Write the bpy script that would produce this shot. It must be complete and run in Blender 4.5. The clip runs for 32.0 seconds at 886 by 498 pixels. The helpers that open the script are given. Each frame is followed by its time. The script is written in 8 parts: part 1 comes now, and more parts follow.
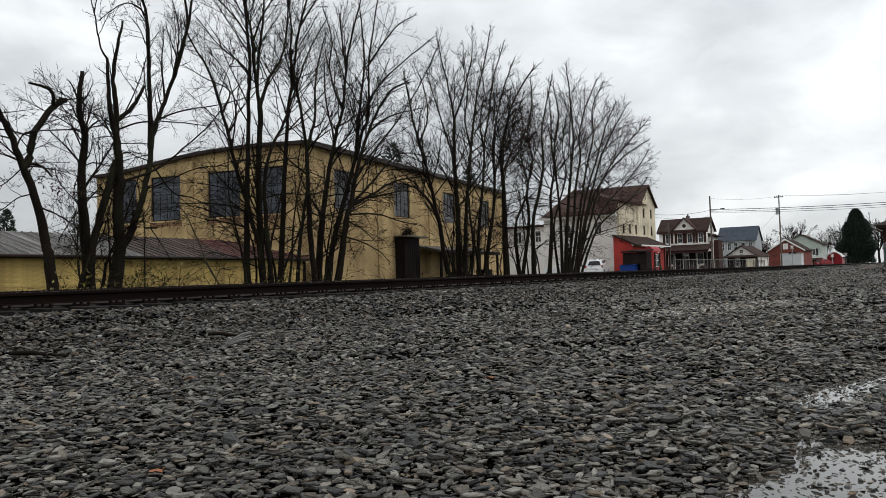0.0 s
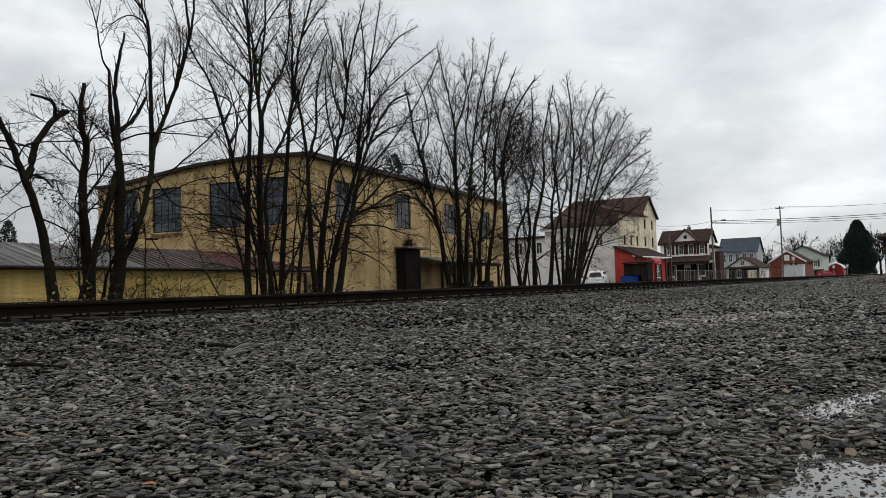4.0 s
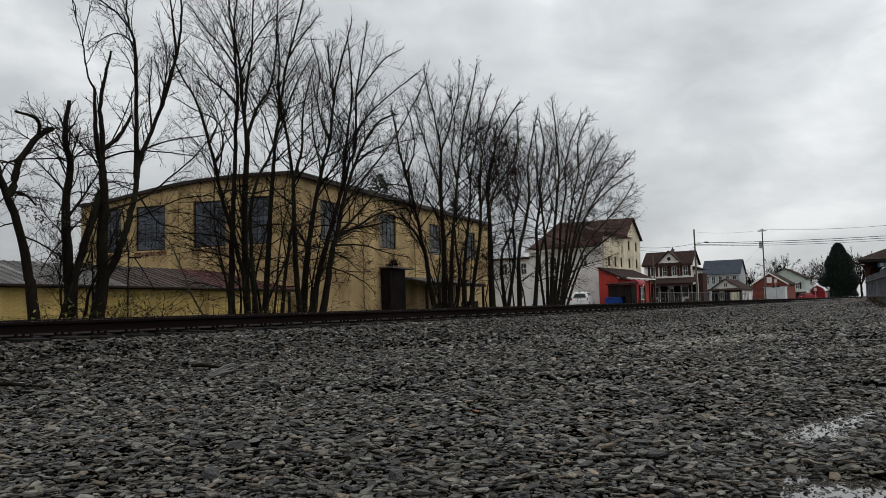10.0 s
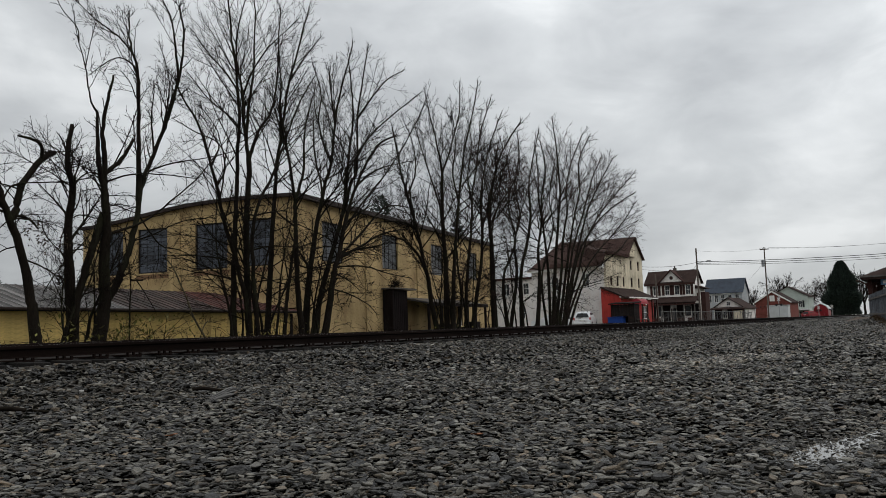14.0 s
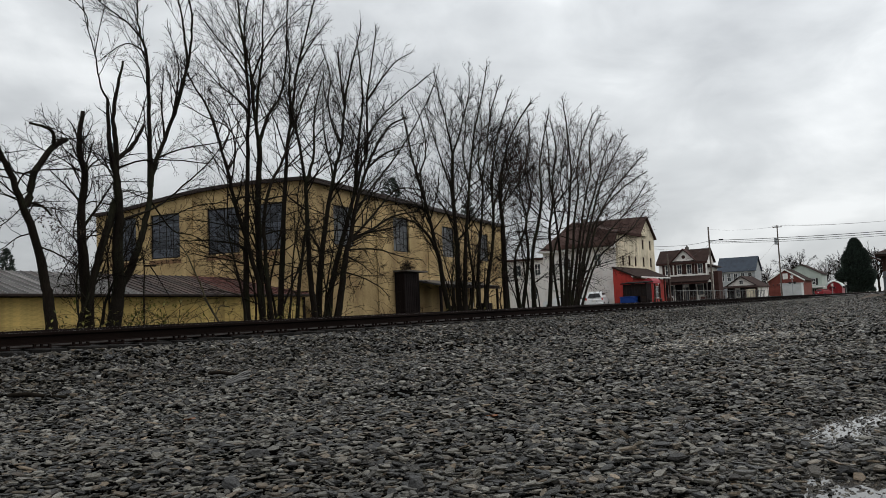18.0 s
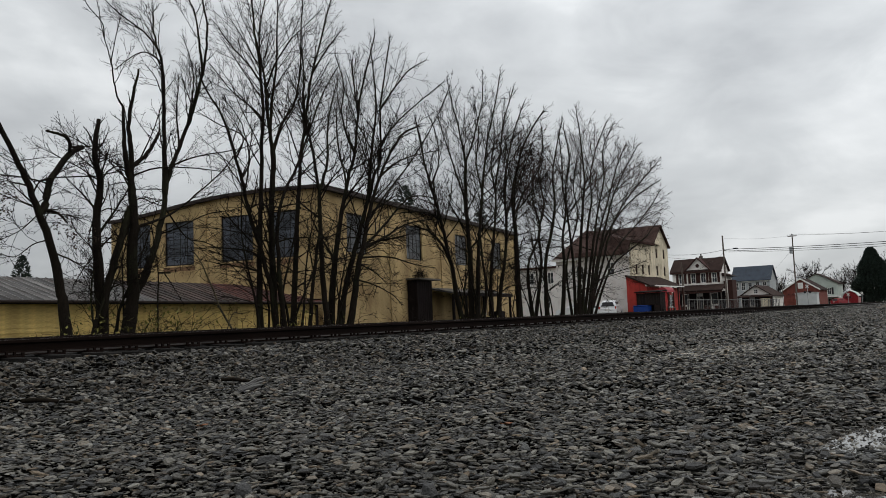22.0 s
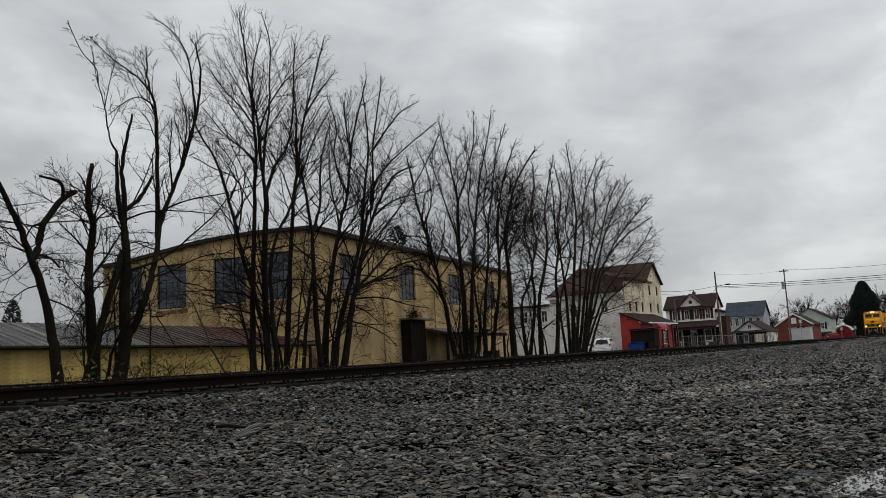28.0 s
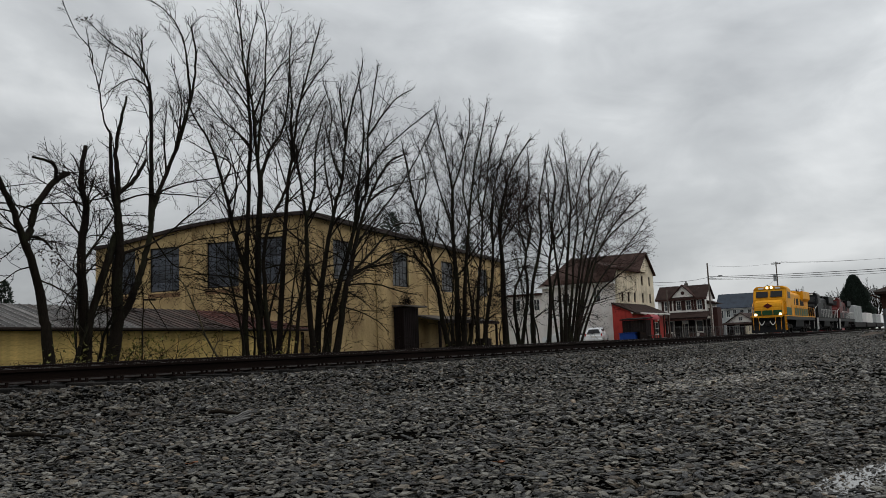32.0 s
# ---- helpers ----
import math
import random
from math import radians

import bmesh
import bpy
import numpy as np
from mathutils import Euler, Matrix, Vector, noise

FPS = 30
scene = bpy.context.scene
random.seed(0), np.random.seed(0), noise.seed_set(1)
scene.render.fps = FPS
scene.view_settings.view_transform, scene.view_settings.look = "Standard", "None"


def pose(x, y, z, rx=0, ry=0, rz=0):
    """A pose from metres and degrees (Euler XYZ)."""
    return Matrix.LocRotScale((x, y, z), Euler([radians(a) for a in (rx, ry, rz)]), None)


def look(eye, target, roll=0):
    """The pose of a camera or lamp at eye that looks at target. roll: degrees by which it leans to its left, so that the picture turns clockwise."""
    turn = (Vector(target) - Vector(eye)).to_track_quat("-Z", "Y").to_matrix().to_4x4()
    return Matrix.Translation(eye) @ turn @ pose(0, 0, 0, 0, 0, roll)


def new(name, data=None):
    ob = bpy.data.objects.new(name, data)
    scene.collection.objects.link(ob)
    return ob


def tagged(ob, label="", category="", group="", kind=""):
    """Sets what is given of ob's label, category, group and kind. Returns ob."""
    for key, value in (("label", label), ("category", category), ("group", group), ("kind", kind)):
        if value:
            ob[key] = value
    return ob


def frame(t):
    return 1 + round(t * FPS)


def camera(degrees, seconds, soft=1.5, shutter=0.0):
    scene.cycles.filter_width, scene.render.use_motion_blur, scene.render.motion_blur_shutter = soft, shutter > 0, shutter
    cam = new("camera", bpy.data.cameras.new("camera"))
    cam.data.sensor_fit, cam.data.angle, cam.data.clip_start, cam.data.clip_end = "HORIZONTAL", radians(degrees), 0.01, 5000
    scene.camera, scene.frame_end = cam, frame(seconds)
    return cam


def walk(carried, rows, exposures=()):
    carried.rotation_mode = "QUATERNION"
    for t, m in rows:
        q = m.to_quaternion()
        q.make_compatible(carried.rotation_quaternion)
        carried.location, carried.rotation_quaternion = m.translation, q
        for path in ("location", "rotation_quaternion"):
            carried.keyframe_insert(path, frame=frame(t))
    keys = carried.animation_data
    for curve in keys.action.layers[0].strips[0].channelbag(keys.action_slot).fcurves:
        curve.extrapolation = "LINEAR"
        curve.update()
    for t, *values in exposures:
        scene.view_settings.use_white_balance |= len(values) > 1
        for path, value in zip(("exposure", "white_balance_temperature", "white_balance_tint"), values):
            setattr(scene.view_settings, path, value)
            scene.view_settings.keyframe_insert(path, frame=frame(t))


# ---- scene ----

# ---- camera: hand-held beside the track, turning a little ----
cam = camera(56.8, 32.0, soft=0.55)


def turned(x, y, z, yaw, pitch, roll):
    """A camera pose from a place, yaw (left of +y), pitch (up) and roll, in degrees."""
    a, b = radians(yaw), radians(pitch)
    ahead = Vector((-math.sin(a) * math.cos(b), math.cos(a) * math.cos(b), math.sin(b)))
    eye = Vector((x, y, z))
    return look(eye, eye + ahead, roll)


PATH = [
    # seconds, x, y, z, yaw, pitch, roll
    (0, -0.006, -0.005, 0.552, -57.717, 1.854, -1.749),
    (0.5, 0.004, -0.001, 0.552, -57.817, 1.757, -1.652),
    (1, 0.005, 0.002, 0.550, -57.436, 1.743, -1.658),
    (1.5, 0.019, -0.001, 0.548, -57.290, 2.022, -1.536),
    (2, 0.016, -0.010, 0.546, -57.230, 2.157, -1.559),
    (2.5, 0.011, -0.011, 0.547, -57.421, 2.166, -1.637),
    (3, 0.019, -0.005, 0.548, -57.644, 2.311, -1.718),
    (3.5, 0.017, -0.005, 0.548, -57.732, 2.544, -1.742),
    (5.5, 0.016, -0.004, 0.550, -57.412, 2.850, -1.753),
    (6, 0.009, -0.003, 0.555, -57.491, 2.989, -1.801),
    (6.5, 0.006, -0.006, 0.551, -57.852, 3.246, -1.739),
    (7, 0.011, 0.001, 0.549, -57.912, 3.325, -1.691),
    (7.5, 0.008, 0.001, 0.550, -57.792, 3.491, -1.740),
    (8, 0.004, -0.004, 0.551, -57.647, 3.338, -1.787),
    (8.5, 0.004, -0.008, 0.553, -57.872, 3.141, -1.774),
    (9, 0.001, -0.010, 0.553, -58.246, 3.340, -1.626),
    (9.5, 0.002, -0.005, 0.555, -58.566, 3.655, -1.507),
    (10, -0.002, -0.002, 0.557, -58.764, 4.027, -1.433),
    (10.5, 0.002, 0.005, 0.556, -58.773, 4.354, -1.334),
    (11, -0.013, -0.008, 0.562, -58.774, 4.639, -1.359),
    (11.5, -0.002, -0.001, 0.558, -58.853, 4.878, -1.416),
    (12, 0.008, -0.003, 0.557, -58.837, 5.045, -1.475),
    (12.5, 0.010, -0.002, 0.555, -58.723, 5.000, -1.567),
    (13, -0.001, -0.001, 0.565, -58.565, 4.937, -1.640),
    (13.5, 0.006, 0.004, 0.563, -58.557, 5.187, -1.735),
    (14, 0.004, -0.002, 0.563, -58.672, 5.462, -1.813),
    (14.5, 0.007, -0.000, 0.555, -58.735, 5.639, -1.808),
    (16.5, 0.003, -0.006, 0.557, -58.930, 5.751, -2.431),
    (17, -0.025, -0.018, 0.571, -58.783, 5.652, -2.482),
    (17.5, -0.028, -0.017, 0.575, -58.159, 5.202, -2.474),
    (18, -0.001, 0.007, 0.568, -57.846, 4.222, -2.437),
    (18.5, 0.009, 0.013, 0.570, -57.331, 3.393, -2.487),
    (19, 0.005, 0.008, 0.574, -57.266, 3.305, -2.380),
    (19.5, 0.015, 0.012, 0.574, -57.535, 3.904, -2.283),
    (20, 0.003, 0.003, 0.574, -57.534, 4.158, -2.216),
    (20.5, -0.001, 0.006, 0.569, -57.327, 4.344, -2.159),
    (21, 0.023, 0.029, 0.562, -57.353, 4.549, -2.142),
    (21.5, -0.001, 0.007, 0.562, -57.273, 4.752, -2.133),
    (22, 0.016, 0.024, 0.560, -56.975, 4.829, -2.216),
    (22.5, 0.023, 0.031, 0.560, -56.967, 4.892, -2.354),
    (23, 0.022, 0.028, 0.560, -57.045, 5.039, -2.475),
    (23.5, 0.004, 0.011, 0.562, -57.035, 5.020, -2.576),
    (24, -0.008, -0.005, 0.570, -57.079, 4.978, -2.531),
    (24.5, 0.011, 0.015, 0.566, -57.141, 5.103, -2.508),
    (25, -0.005, 0.007, 0.570, -57.398, 5.221, -2.529),
    (25.5, 0.006, 0.021, 0.574, -57.550, 5.591, -2.629),
    (27.5, -0.019, 0.012, 0.581, -57.777, 6.171, -2.500),
    (28, -0.013, 0.030, 0.592, -57.608, 7.538, -2.972),
    (28.5, -0.007, 0.036, 0.605, -57.321, 8.430, -3.402),
    (29, -0.026, 0.039, 0.591, -56.835, 8.439, -3.248),
    (29.5, -0.020, 0.032, 0.591, -56.271, 7.138, -2.897),
    (30, -0.008, 0.037, 0.609, -56.480, 6.526, -2.503),
    (30.5, -0.015, 0.049, 0.623, -56.891, 6.664, -2.353),
    (31, -0.002, 0.045, 0.628, -57.579, 7.144, -2.258),
    (31.5, -0.012, 0.034, 0.610, -57.954, 7.075, -2.167),
    (32, -0.024, 0.037, 0.614, -58.021, 6.619, -2.105),
]
EXPOSURES = [(0, 0.42), (1, 0.5), (2, 0.44), (3, 0.37), (6, 0.16), (9, 0.13), (10, 0.08), (13, 0.02), (17, 0.0), (18, 0.2), (19, 0.3), (20, 0.2), (22, 0.05), (25, 0.04), (28, -0.12), (29, -0.24), (30, 0.06), (31, -0.14), (32, -0.12)]
walk(cam, [(t, turned(*p)) for t, *p in PATH], EXPOSURES)

# ---- world: overcast sky, one very soft sun ----
world = bpy.data.worlds.new("overcast")
scene.world = world
world.use_nodes = True
wn, wl = world.node_tree.nodes, world.node_tree.links
wn.clear()


def wnode(kind, **values):
    n = wn.new(kind)
    for key, v in values.items():
        n.inputs[key].default_value = v
    return n


w_out, w_bg = wn.new("ShaderNodeOutputWorld"), wnode("ShaderNodeBackground", Strength=1.0)
w_tc = wn.new("ShaderNodeTexCoord")
w_map = wnode("ShaderNodeMapping", Location=(0.35, 0.1, 0.0), Scale=(1.0, 1.0, 2.1))
w_big = wnode("ShaderNodeTexNoise", Scale=2.3, Detail=5.0, Roughness=0.5, Distortion=0.25)
w_fine = wnode("ShaderNodeTexNoise", Scale=6.0, Detail=7.0, Roughness=0.55, Distortion=0.5)
w_mix = wn.new("ShaderNodeMix")
w_mix.data_type = "FLOAT"
w_mix.inputs[0].default_value = 0.3
w_ramp = wn.new("ShaderNodeValToRGB")
w_ramp.color_ramp.elements[0].position, w_ramp.color_ramp.elements[0].color = 0.37, (0.40, 0.418, 0.436, 1)
w_ramp.color_ramp.elements[1].position, w_ramp.color_ramp.elements[1].color = 0.64, (0.79, 0.81, 0.82, 1)
mid = w_ramp.color_ramp.elements.new(0.52)
mid.color = (0.57, 0.592, 0.607, 1)
w_sep = wn.new("ShaderNodeSeparateXYZ")
w_up = wn.new("ShaderNodeMapRange")
w_up.inputs["From Min"].default_value, w_up.inputs["From Max"].default_value = 0.0, 1.0
w_up.inputs["To Min"].default_value, w_up.inputs["To Max"].default_value = 0.84, 2.0
w_mul = wn.new("ShaderNodeVectorMath")
w_mul.operation = "SCALE"
w_sky = wn.new("ShaderNodeTexSky")
w_sky.sky_type, w_sky.sun_disc = "NISHITA", False
w_sky.sun_elevation, w_sky.sun_rotation = radians(38), radians(125)
w_add = wn.new("ShaderNodeMix")
w_add.data_type = "RGBA"
w_add.blend_type = "ADD"
w_add.inputs[0].default_value = 0.004
wl.new(w_tc.outputs["Generated"], w_map.inputs["Vector"])
wl.new(w_map.outputs[0], w_big.inputs["Vector"])
wl.new(w_map.outputs[0], w_fine.inputs["Vector"])
wl.new(w_big.outputs["Fac"], w_mix.inputs[2])
wl.new(w_fine.outputs["Fac"], w_mix.inputs[3])
wl.new(w_mix.outputs[0], w_ramp.inputs[0])
wl.new(w_tc.outputs["Generated"], w_sep.inputs[0])
wl.new(w_sep.outputs["Z"], w_up.inputs["Value"])
wl.new(w_ramp.outputs[0], w_mul.inputs[0])
wl.new(w_up.outputs[0], w_mul.inputs["Scale"])
w_dot, w_side, w_fall = wn.new("ShaderNodeVectorMath"), wn.new("ShaderNodeMapRange"), wn.new("ShaderNodeVectorMath")
w_dot.operation, w_fall.operation = "DOT_PRODUCT", "SCALE"
w_dot.inputs[1].default_value = (0.376, -0.457, 0.806)
w_side.inputs["From Min"].default_value, w_side.inputs["From Max"].default_value = -0.5, 1.0
w_side.inputs["To Min"].default_value, w_side.inputs["To Max"].default_value = 0.80, 1.16
wl.new(w_tc.outputs["Generated"], w_dot.inputs[0])
wl.new(w_dot.outputs["Value"], w_side.inputs["Value"])
wl.new(w_mul.outputs[0], w_fall.inputs[0])
wl.new(w_side.outputs[0], w_fall.inputs["Scale"])
wl.new(w_fall.outputs[0], w_add.inputs[6])
wl.new(w_sky.outputs[0], w_add.inputs[7])
wl.new(w_add.outputs[2], w_bg.inputs["Color"])
wl.new(w_bg.outputs[0], w_out.inputs[0])

sun = new("sun", bpy.data.lights.new("sun", "SUN"))
sun.data.energy, sun.data.angle, sun.data.color = 0.6, radians(35), (1.0, 0.97, 0.93)
sun.matrix_world = look((0, 0, 60), (-28, 34, 0))


# ---- materials ----
def surface(name, color, rough=0.8, metal=0.0, vary=0.25, scale=3.0, fine=40.0, bump=0.15, tint=None, stretch=(1, 1, 1), spec=0.2, islands=0.0, wet=0.0, obj=0.0, skew=1.0, streak=0.0, along=(2.5, 2.5, 0.12)):
    """A procedural material: two scales of variation in colour, fine relief, an optional second tint in stains."""
    m = bpy.data.materials.new(name)
    m.use_nodes = True
    nt = m.node_tree
    n, l = nt.nodes, nt.links
    b = n["Principled BSDF"]
    b.inputs["Roughness"].default_value, b.inputs["Metallic"].default_value = rough, metal
    b.inputs["Specular IOR Level"].default_value = spec
    tc, mp = n.new("ShaderNodeTexCoord"), n.new("ShaderNodeMapping")
    mp.inputs["Scale"].default_value = stretch
    l.new(tc.outputs["Object"], mp.inputs["Vector"])
    big, small = n.new("ShaderNodeTexNoise"), n.new("ShaderNodeTexNoise")
    big.inputs["Scale"].default_value, big.inputs["Detail"].default_value = scale, 5
    small.inputs["Scale"].default_value, small.inputs["Detail"].default_value = fine, 4
    l.new(mp.outputs[0], big.inputs["Vector"])
    l.new(mp.outputs[0], small.inputs["Vector"])
    ramp = n.new("ShaderNodeValToRGB")
    dark = tint or tuple(c * (1 - vary) for c in color)
    lite = tuple(min(1.0, c * (1 + vary * 0.6)) for c in color)
    ramp.color_ramp.elements[0].position, ramp.color_ramp.elements[0].color = 0.32, (*dark, 1)
    ramp.color_ramp.elements[1].position, ramp.color_ramp.elements[1].color = 0.68, (*lite, 1)
    e = ramp.color_ramp.elements.new(0.5)
    e.color = (*color, 1)
    l.new(big.outputs["Fac"], ramp.inputs[0])
    grain = n.new("ShaderNodeMapRange")
    grain.inputs["From Min"].default_value, grain.inputs["From Max"].default_value = 0.3, 0.7
    grain.inputs["To Min"].default_value, grain.inputs["To Max"].default_value = 1 - vary * 0.6, 1 + vary * 0.4
    l.new(small.outputs["Fac"], grain.inputs["Value"])
    mul = n.new("ShaderNodeVectorMath")
    mul.operation = "SCALE"
    l.new(ramp.outputs[0], mul.inputs[0])
    l.new(grain.outputs[0], mul.inputs["Scale"])
    last = mul.outputs[0]
    if streak:
        # long runs of dirt that follow the fall of the surface
        sm, sn, sr = n.new("ShaderNodeMapping"), n.new("ShaderNodeTexNoise"), n.new("ShaderNodeMapRange")
        sm.inputs["Scale"].default_value = along
        sn.inputs["Scale"].default_value, sn.inputs["Detail"].default_value = 1.0, 6
        sr.inputs["From Min"].default_value, sr.inputs["From Max"].default_value = 0.38, 0.62
        sr.inputs["To Min"].default_value, sr.inputs["To Max"].default_value = 1 - streak, 1 + streak * 0.35
        sv = n.new("ShaderNodeVectorMath")
        sv.operation = "SCALE"
        l.new(tc.outputs["Object"], sm.inputs["Vector"])
        l.new(sm.outputs[0], sn.inputs["Vector"])
        l.new(sn.outputs["Fac"], sr.inputs["Value"])
        l.new(last, sv.inputs[0])
        l.new(sr.outputs[0], sv.inputs["Scale"])
        last = sv.outputs[0]
    for amount, kind, plug in ((islands, "ShaderNodeNewGeometry", "Random Per Island"), (obj, "ShaderNodeObjectInfo", "Random")):
        if amount:
            g = n.new(kind)
            r = n.new("ShaderNodeMapRange")
            r.inputs["To Min"].default_value, r.inputs["To Max"].default_value = 1 - amount, 1 + amount * skew
            pw = n.new("ShaderNodeMath")
            pw.operation = "POWER"
            pw.inputs[1].default_value = skew
            l.new(g.outputs[plug], pw.inputs[0])
            l.new(pw.outputs[0], r.inputs["Value"])
            m2 = n.new("ShaderNodeVectorMath")
            m2.operation = "SCALE"
            l.new(last, m2.inputs[0])
            l.new(r.outputs[0], m2.inputs["Scale"])
            last = m2.outputs[0]
    l.new(last, b.inputs["Base Color"])
    if wet:
        rr = n.new("ShaderNodeMapRange")
        rr.inputs["From Min"].default_value, rr.inputs["From Max"].default_value = 0.35, 0.65
        rr.inputs["To Min"].default_value, rr.inputs["To Max"].default_value = max(0.05, rough - wet), min(1.0, rough + wet * 0.6)
        l.new(big.outputs["Fac"], rr.inputs["Value"])
        l.new(rr.outputs[0], b.inputs["Roughness"])
    if bump:
        bp = n.new("ShaderNodeBump")
        bp.inputs["Strength"].default_value, bp.inputs["Distance"].default_value = bump, 0.02
        l.new(small.outputs["Fac"], bp.inputs["Height"])
        l.new(bp.outputs[0], b.inputs["Normal"])
    return m


def plain(name, color, rough=0.5, metal=0.0, glow=0.0):
    m = surface(name, color, rough, metal, vary=0.08, scale=2.0, fine=25.0, bump=0.03, spec=0.4 if rough < 0.3 else 0.2)
    if glow:
        b = m.node_tree.nodes["Principled BSDF"]
        b.inputs["Emission Color"].default_value, b.inputs["Emission Strength"].default_value = (*color, 1), glow
    return m


def ballast(name, level, rough=0.42, spec=0.4, hue=(1.0, 1.0, 1.0)):
    """Broken slate: every stone has a grey of its own, some are brown, a few pale; fine cleavage grain and a wet gloss."""
    m = bpy.data.materials.new(name)
    m.use_nodes = True
    n, l = m.node_tree.nodes, m.node_tree.links
    b = n["Principled BSDF"]
    b.inputs["Specular IOR Level"].default_value = spec
    geo, tc = n.new("ShaderNodeNewGeometry"), n.new("ShaderNodeTexCoord")
    ramp = n.new("ShaderNodeValToRGB")
    stops = ((0.0, (0.003, 0.0028, 0.0024)), (0.25, (0.009, 0.0082, 0.0067)), (0.55, (0.036, 0.0327, 0.026)), (0.84, (0.074, 0.0675, 0.0535)), (0.97, (0.104, 0.096, 0.078)), (1.0, (0.15, 0.14, 0.118)))
    stops = [(at, (*(c * level * h for c, h in zip(color, hue)), 1)) for at, color in stops]
    ramp.color_ramp.elements[0].position, ramp.color_ramp.elements[0].color = stops[0]
    ramp.color_ramp.elements[1].position, ramp.color_ramp.elements[1].color = stops[-1]
    for at, color in stops[1:-1]:
        ramp.color_ramp.elements.new(at).color = color
    l.new(geo.outputs["Random Per Island"], ramp.inputs[0])
    white = n.new("ShaderNodeTexWhiteNoise")
    white.noise_dimensions = "1D"
    l.new(geo.outputs["Random Per Island"], white.inputs["W"])
    share = n.new("ShaderNodeMapRange")
    share.inputs["From Min"].default_value, share.inputs["From Max"].default_value = 0.66, 1.0
    share.inputs["To Min"].default_value, share.inputs["To Max"].default_value = 0.0, 0.85
    l.new(white.outputs["Value"], share.inputs["Value"])
    brown = n.new("ShaderNodeMix")
    brown.data_type, brown.blend_type = "RGBA", "MULTIPLY"
    brown.inputs[7].default_value = (1.0, 0.74, 0.52, 1)
    l.new(share.outputs[0], brown.inputs[0])
    l.new(ramp.outputs[0], brown.inputs[6])
    grain = n.new("ShaderNodeTexNoise")
    grain.inputs["Scale"].default_value, grain.inputs["Detail"].default_value, grain.inputs["Roughness"].default_value = 70, 5, 0.65
    l.new(tc.outputs["Object"], grain.inputs["Vector"])
    rng = n.new("ShaderNodeMapRange")
    rng.inputs["From Min"].default_value, rng.inputs["From Max"].default_value = 0.3, 0.7
    rng.inputs["To Min"].default_value, rng.inputs["To Max"].default_value = 0.62, 1.3
    l.new(grain.outputs["Fac"], rng.inputs["Value"])
    out = n.new("ShaderNodeVectorMath")
    out.operation = "SCALE"
    l.new(brown.outputs[2], out.inputs[0])
    l.new(rng.outputs[0], out.inputs["Scale"])
    l.new(out.outputs[0], b.inputs["Base Color"])
    wet = n.new("ShaderNodeMapRange")
    wet.inputs["To Min"].default_value, wet.inputs["To Max"].default_value = rough - 0.12, rough + 0.14
    l.new(white.outputs["Value"], wet.inputs["Value"])
    l.new(wet.outputs[0], b.inputs["Roughness"])
    bp = n.new("ShaderNodeBump")
    bp.inputs["Strength"].default_value, bp.inputs["Distance"].default_value = 0.8, 0.012
    l.new(grain.outputs["Fac"], bp.inputs["Height"])
    l.new(bp.outputs[0], b.inputs["Normal"])
    return m


STONE = ballast("wet_slate_ballast", 1.53, 0.5, 0.32, (0.99, 1.0, 1.03))
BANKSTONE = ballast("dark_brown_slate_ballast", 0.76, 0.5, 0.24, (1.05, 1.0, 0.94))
DARKSTONE = surface("black_wet_stone", (0.016, 0.015, 0.014), 0.45, vary=0.4, scale=14, fine=90, bump=0.4, spec=0.35)
# near-black on purpose: its colour holds the shade between the stones
SHADESOIL = surface("gap_shade_soil", (0.003, 0.0028, 0.0025), 0.9, vary=0.4, scale=1.3, fine=55, bump=1.0, spec=0.0)
# wet grit, coloured darker to include the shadow round the sleeper ends
GRIT = surface("shaded_wet_slate_grit", (0.012, 0.011, 0.0095), 0.7, vary=0.6, scale=30, fine=60, bump=1.0, wet=0.2, spec=0.2)
GRASS_SOIL = surface("dull_winter_turf", (0.07, 0.07, 0.04), 0.9, vary=0.4, scale=0.4, fine=9, bump=0.5, tint=(0.07, 0.055, 0.035))
LITTER = surface("wet_leaf_litter", (0.036, 0.024, 0.014), 0.85, vary=0.6, scale=1.6, fine=14, bump=1.0, tint=(0.018, 0.016, 0.009))
STRAW = surface("dead_tan_grass", (0.07, 0.044, 0.021), 0.8, vary=0.4, scale=3, fine=30, bump=0.0, islands=0.6)
ASPHALT = surface("wet_asphalt", (0.06, 0.06, 0.062), 0.4, vary=0.25, scale=0.6, fine=30, bump=0.2)
WATER = surface("puddle_water", (0.045, 0.04, 0.034), 0.07, vary=0.1, scale=3, fine=30, bump=0.01, spec=0.5)
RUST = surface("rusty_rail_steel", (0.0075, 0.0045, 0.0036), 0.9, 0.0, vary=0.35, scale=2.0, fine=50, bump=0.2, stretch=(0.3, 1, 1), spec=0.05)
SHINE = surface("worn_rail_top", (0.16, 0.15, 0.145), 0.35, 0.9, vary=0.2, scale=1.5, fine=60, bump=0.05, stretch=(0.1, 1, 1))
WETFOOT = surface("wet_rail_foot", (0.03, 0.026, 0.024), 0.4, 0.1, vary=0.4, scale=4, fine=40, bump=0.15, stretch=(0.5, 1, 1), spec=0.6)
TIE = surface("creosoted_timber", (0.013, 0.0108, 0.009), 0.8, vary=0.4, scale=3, fine=60, bump=0.6, stretch=(3, 0.4, 3), obj=0.3)
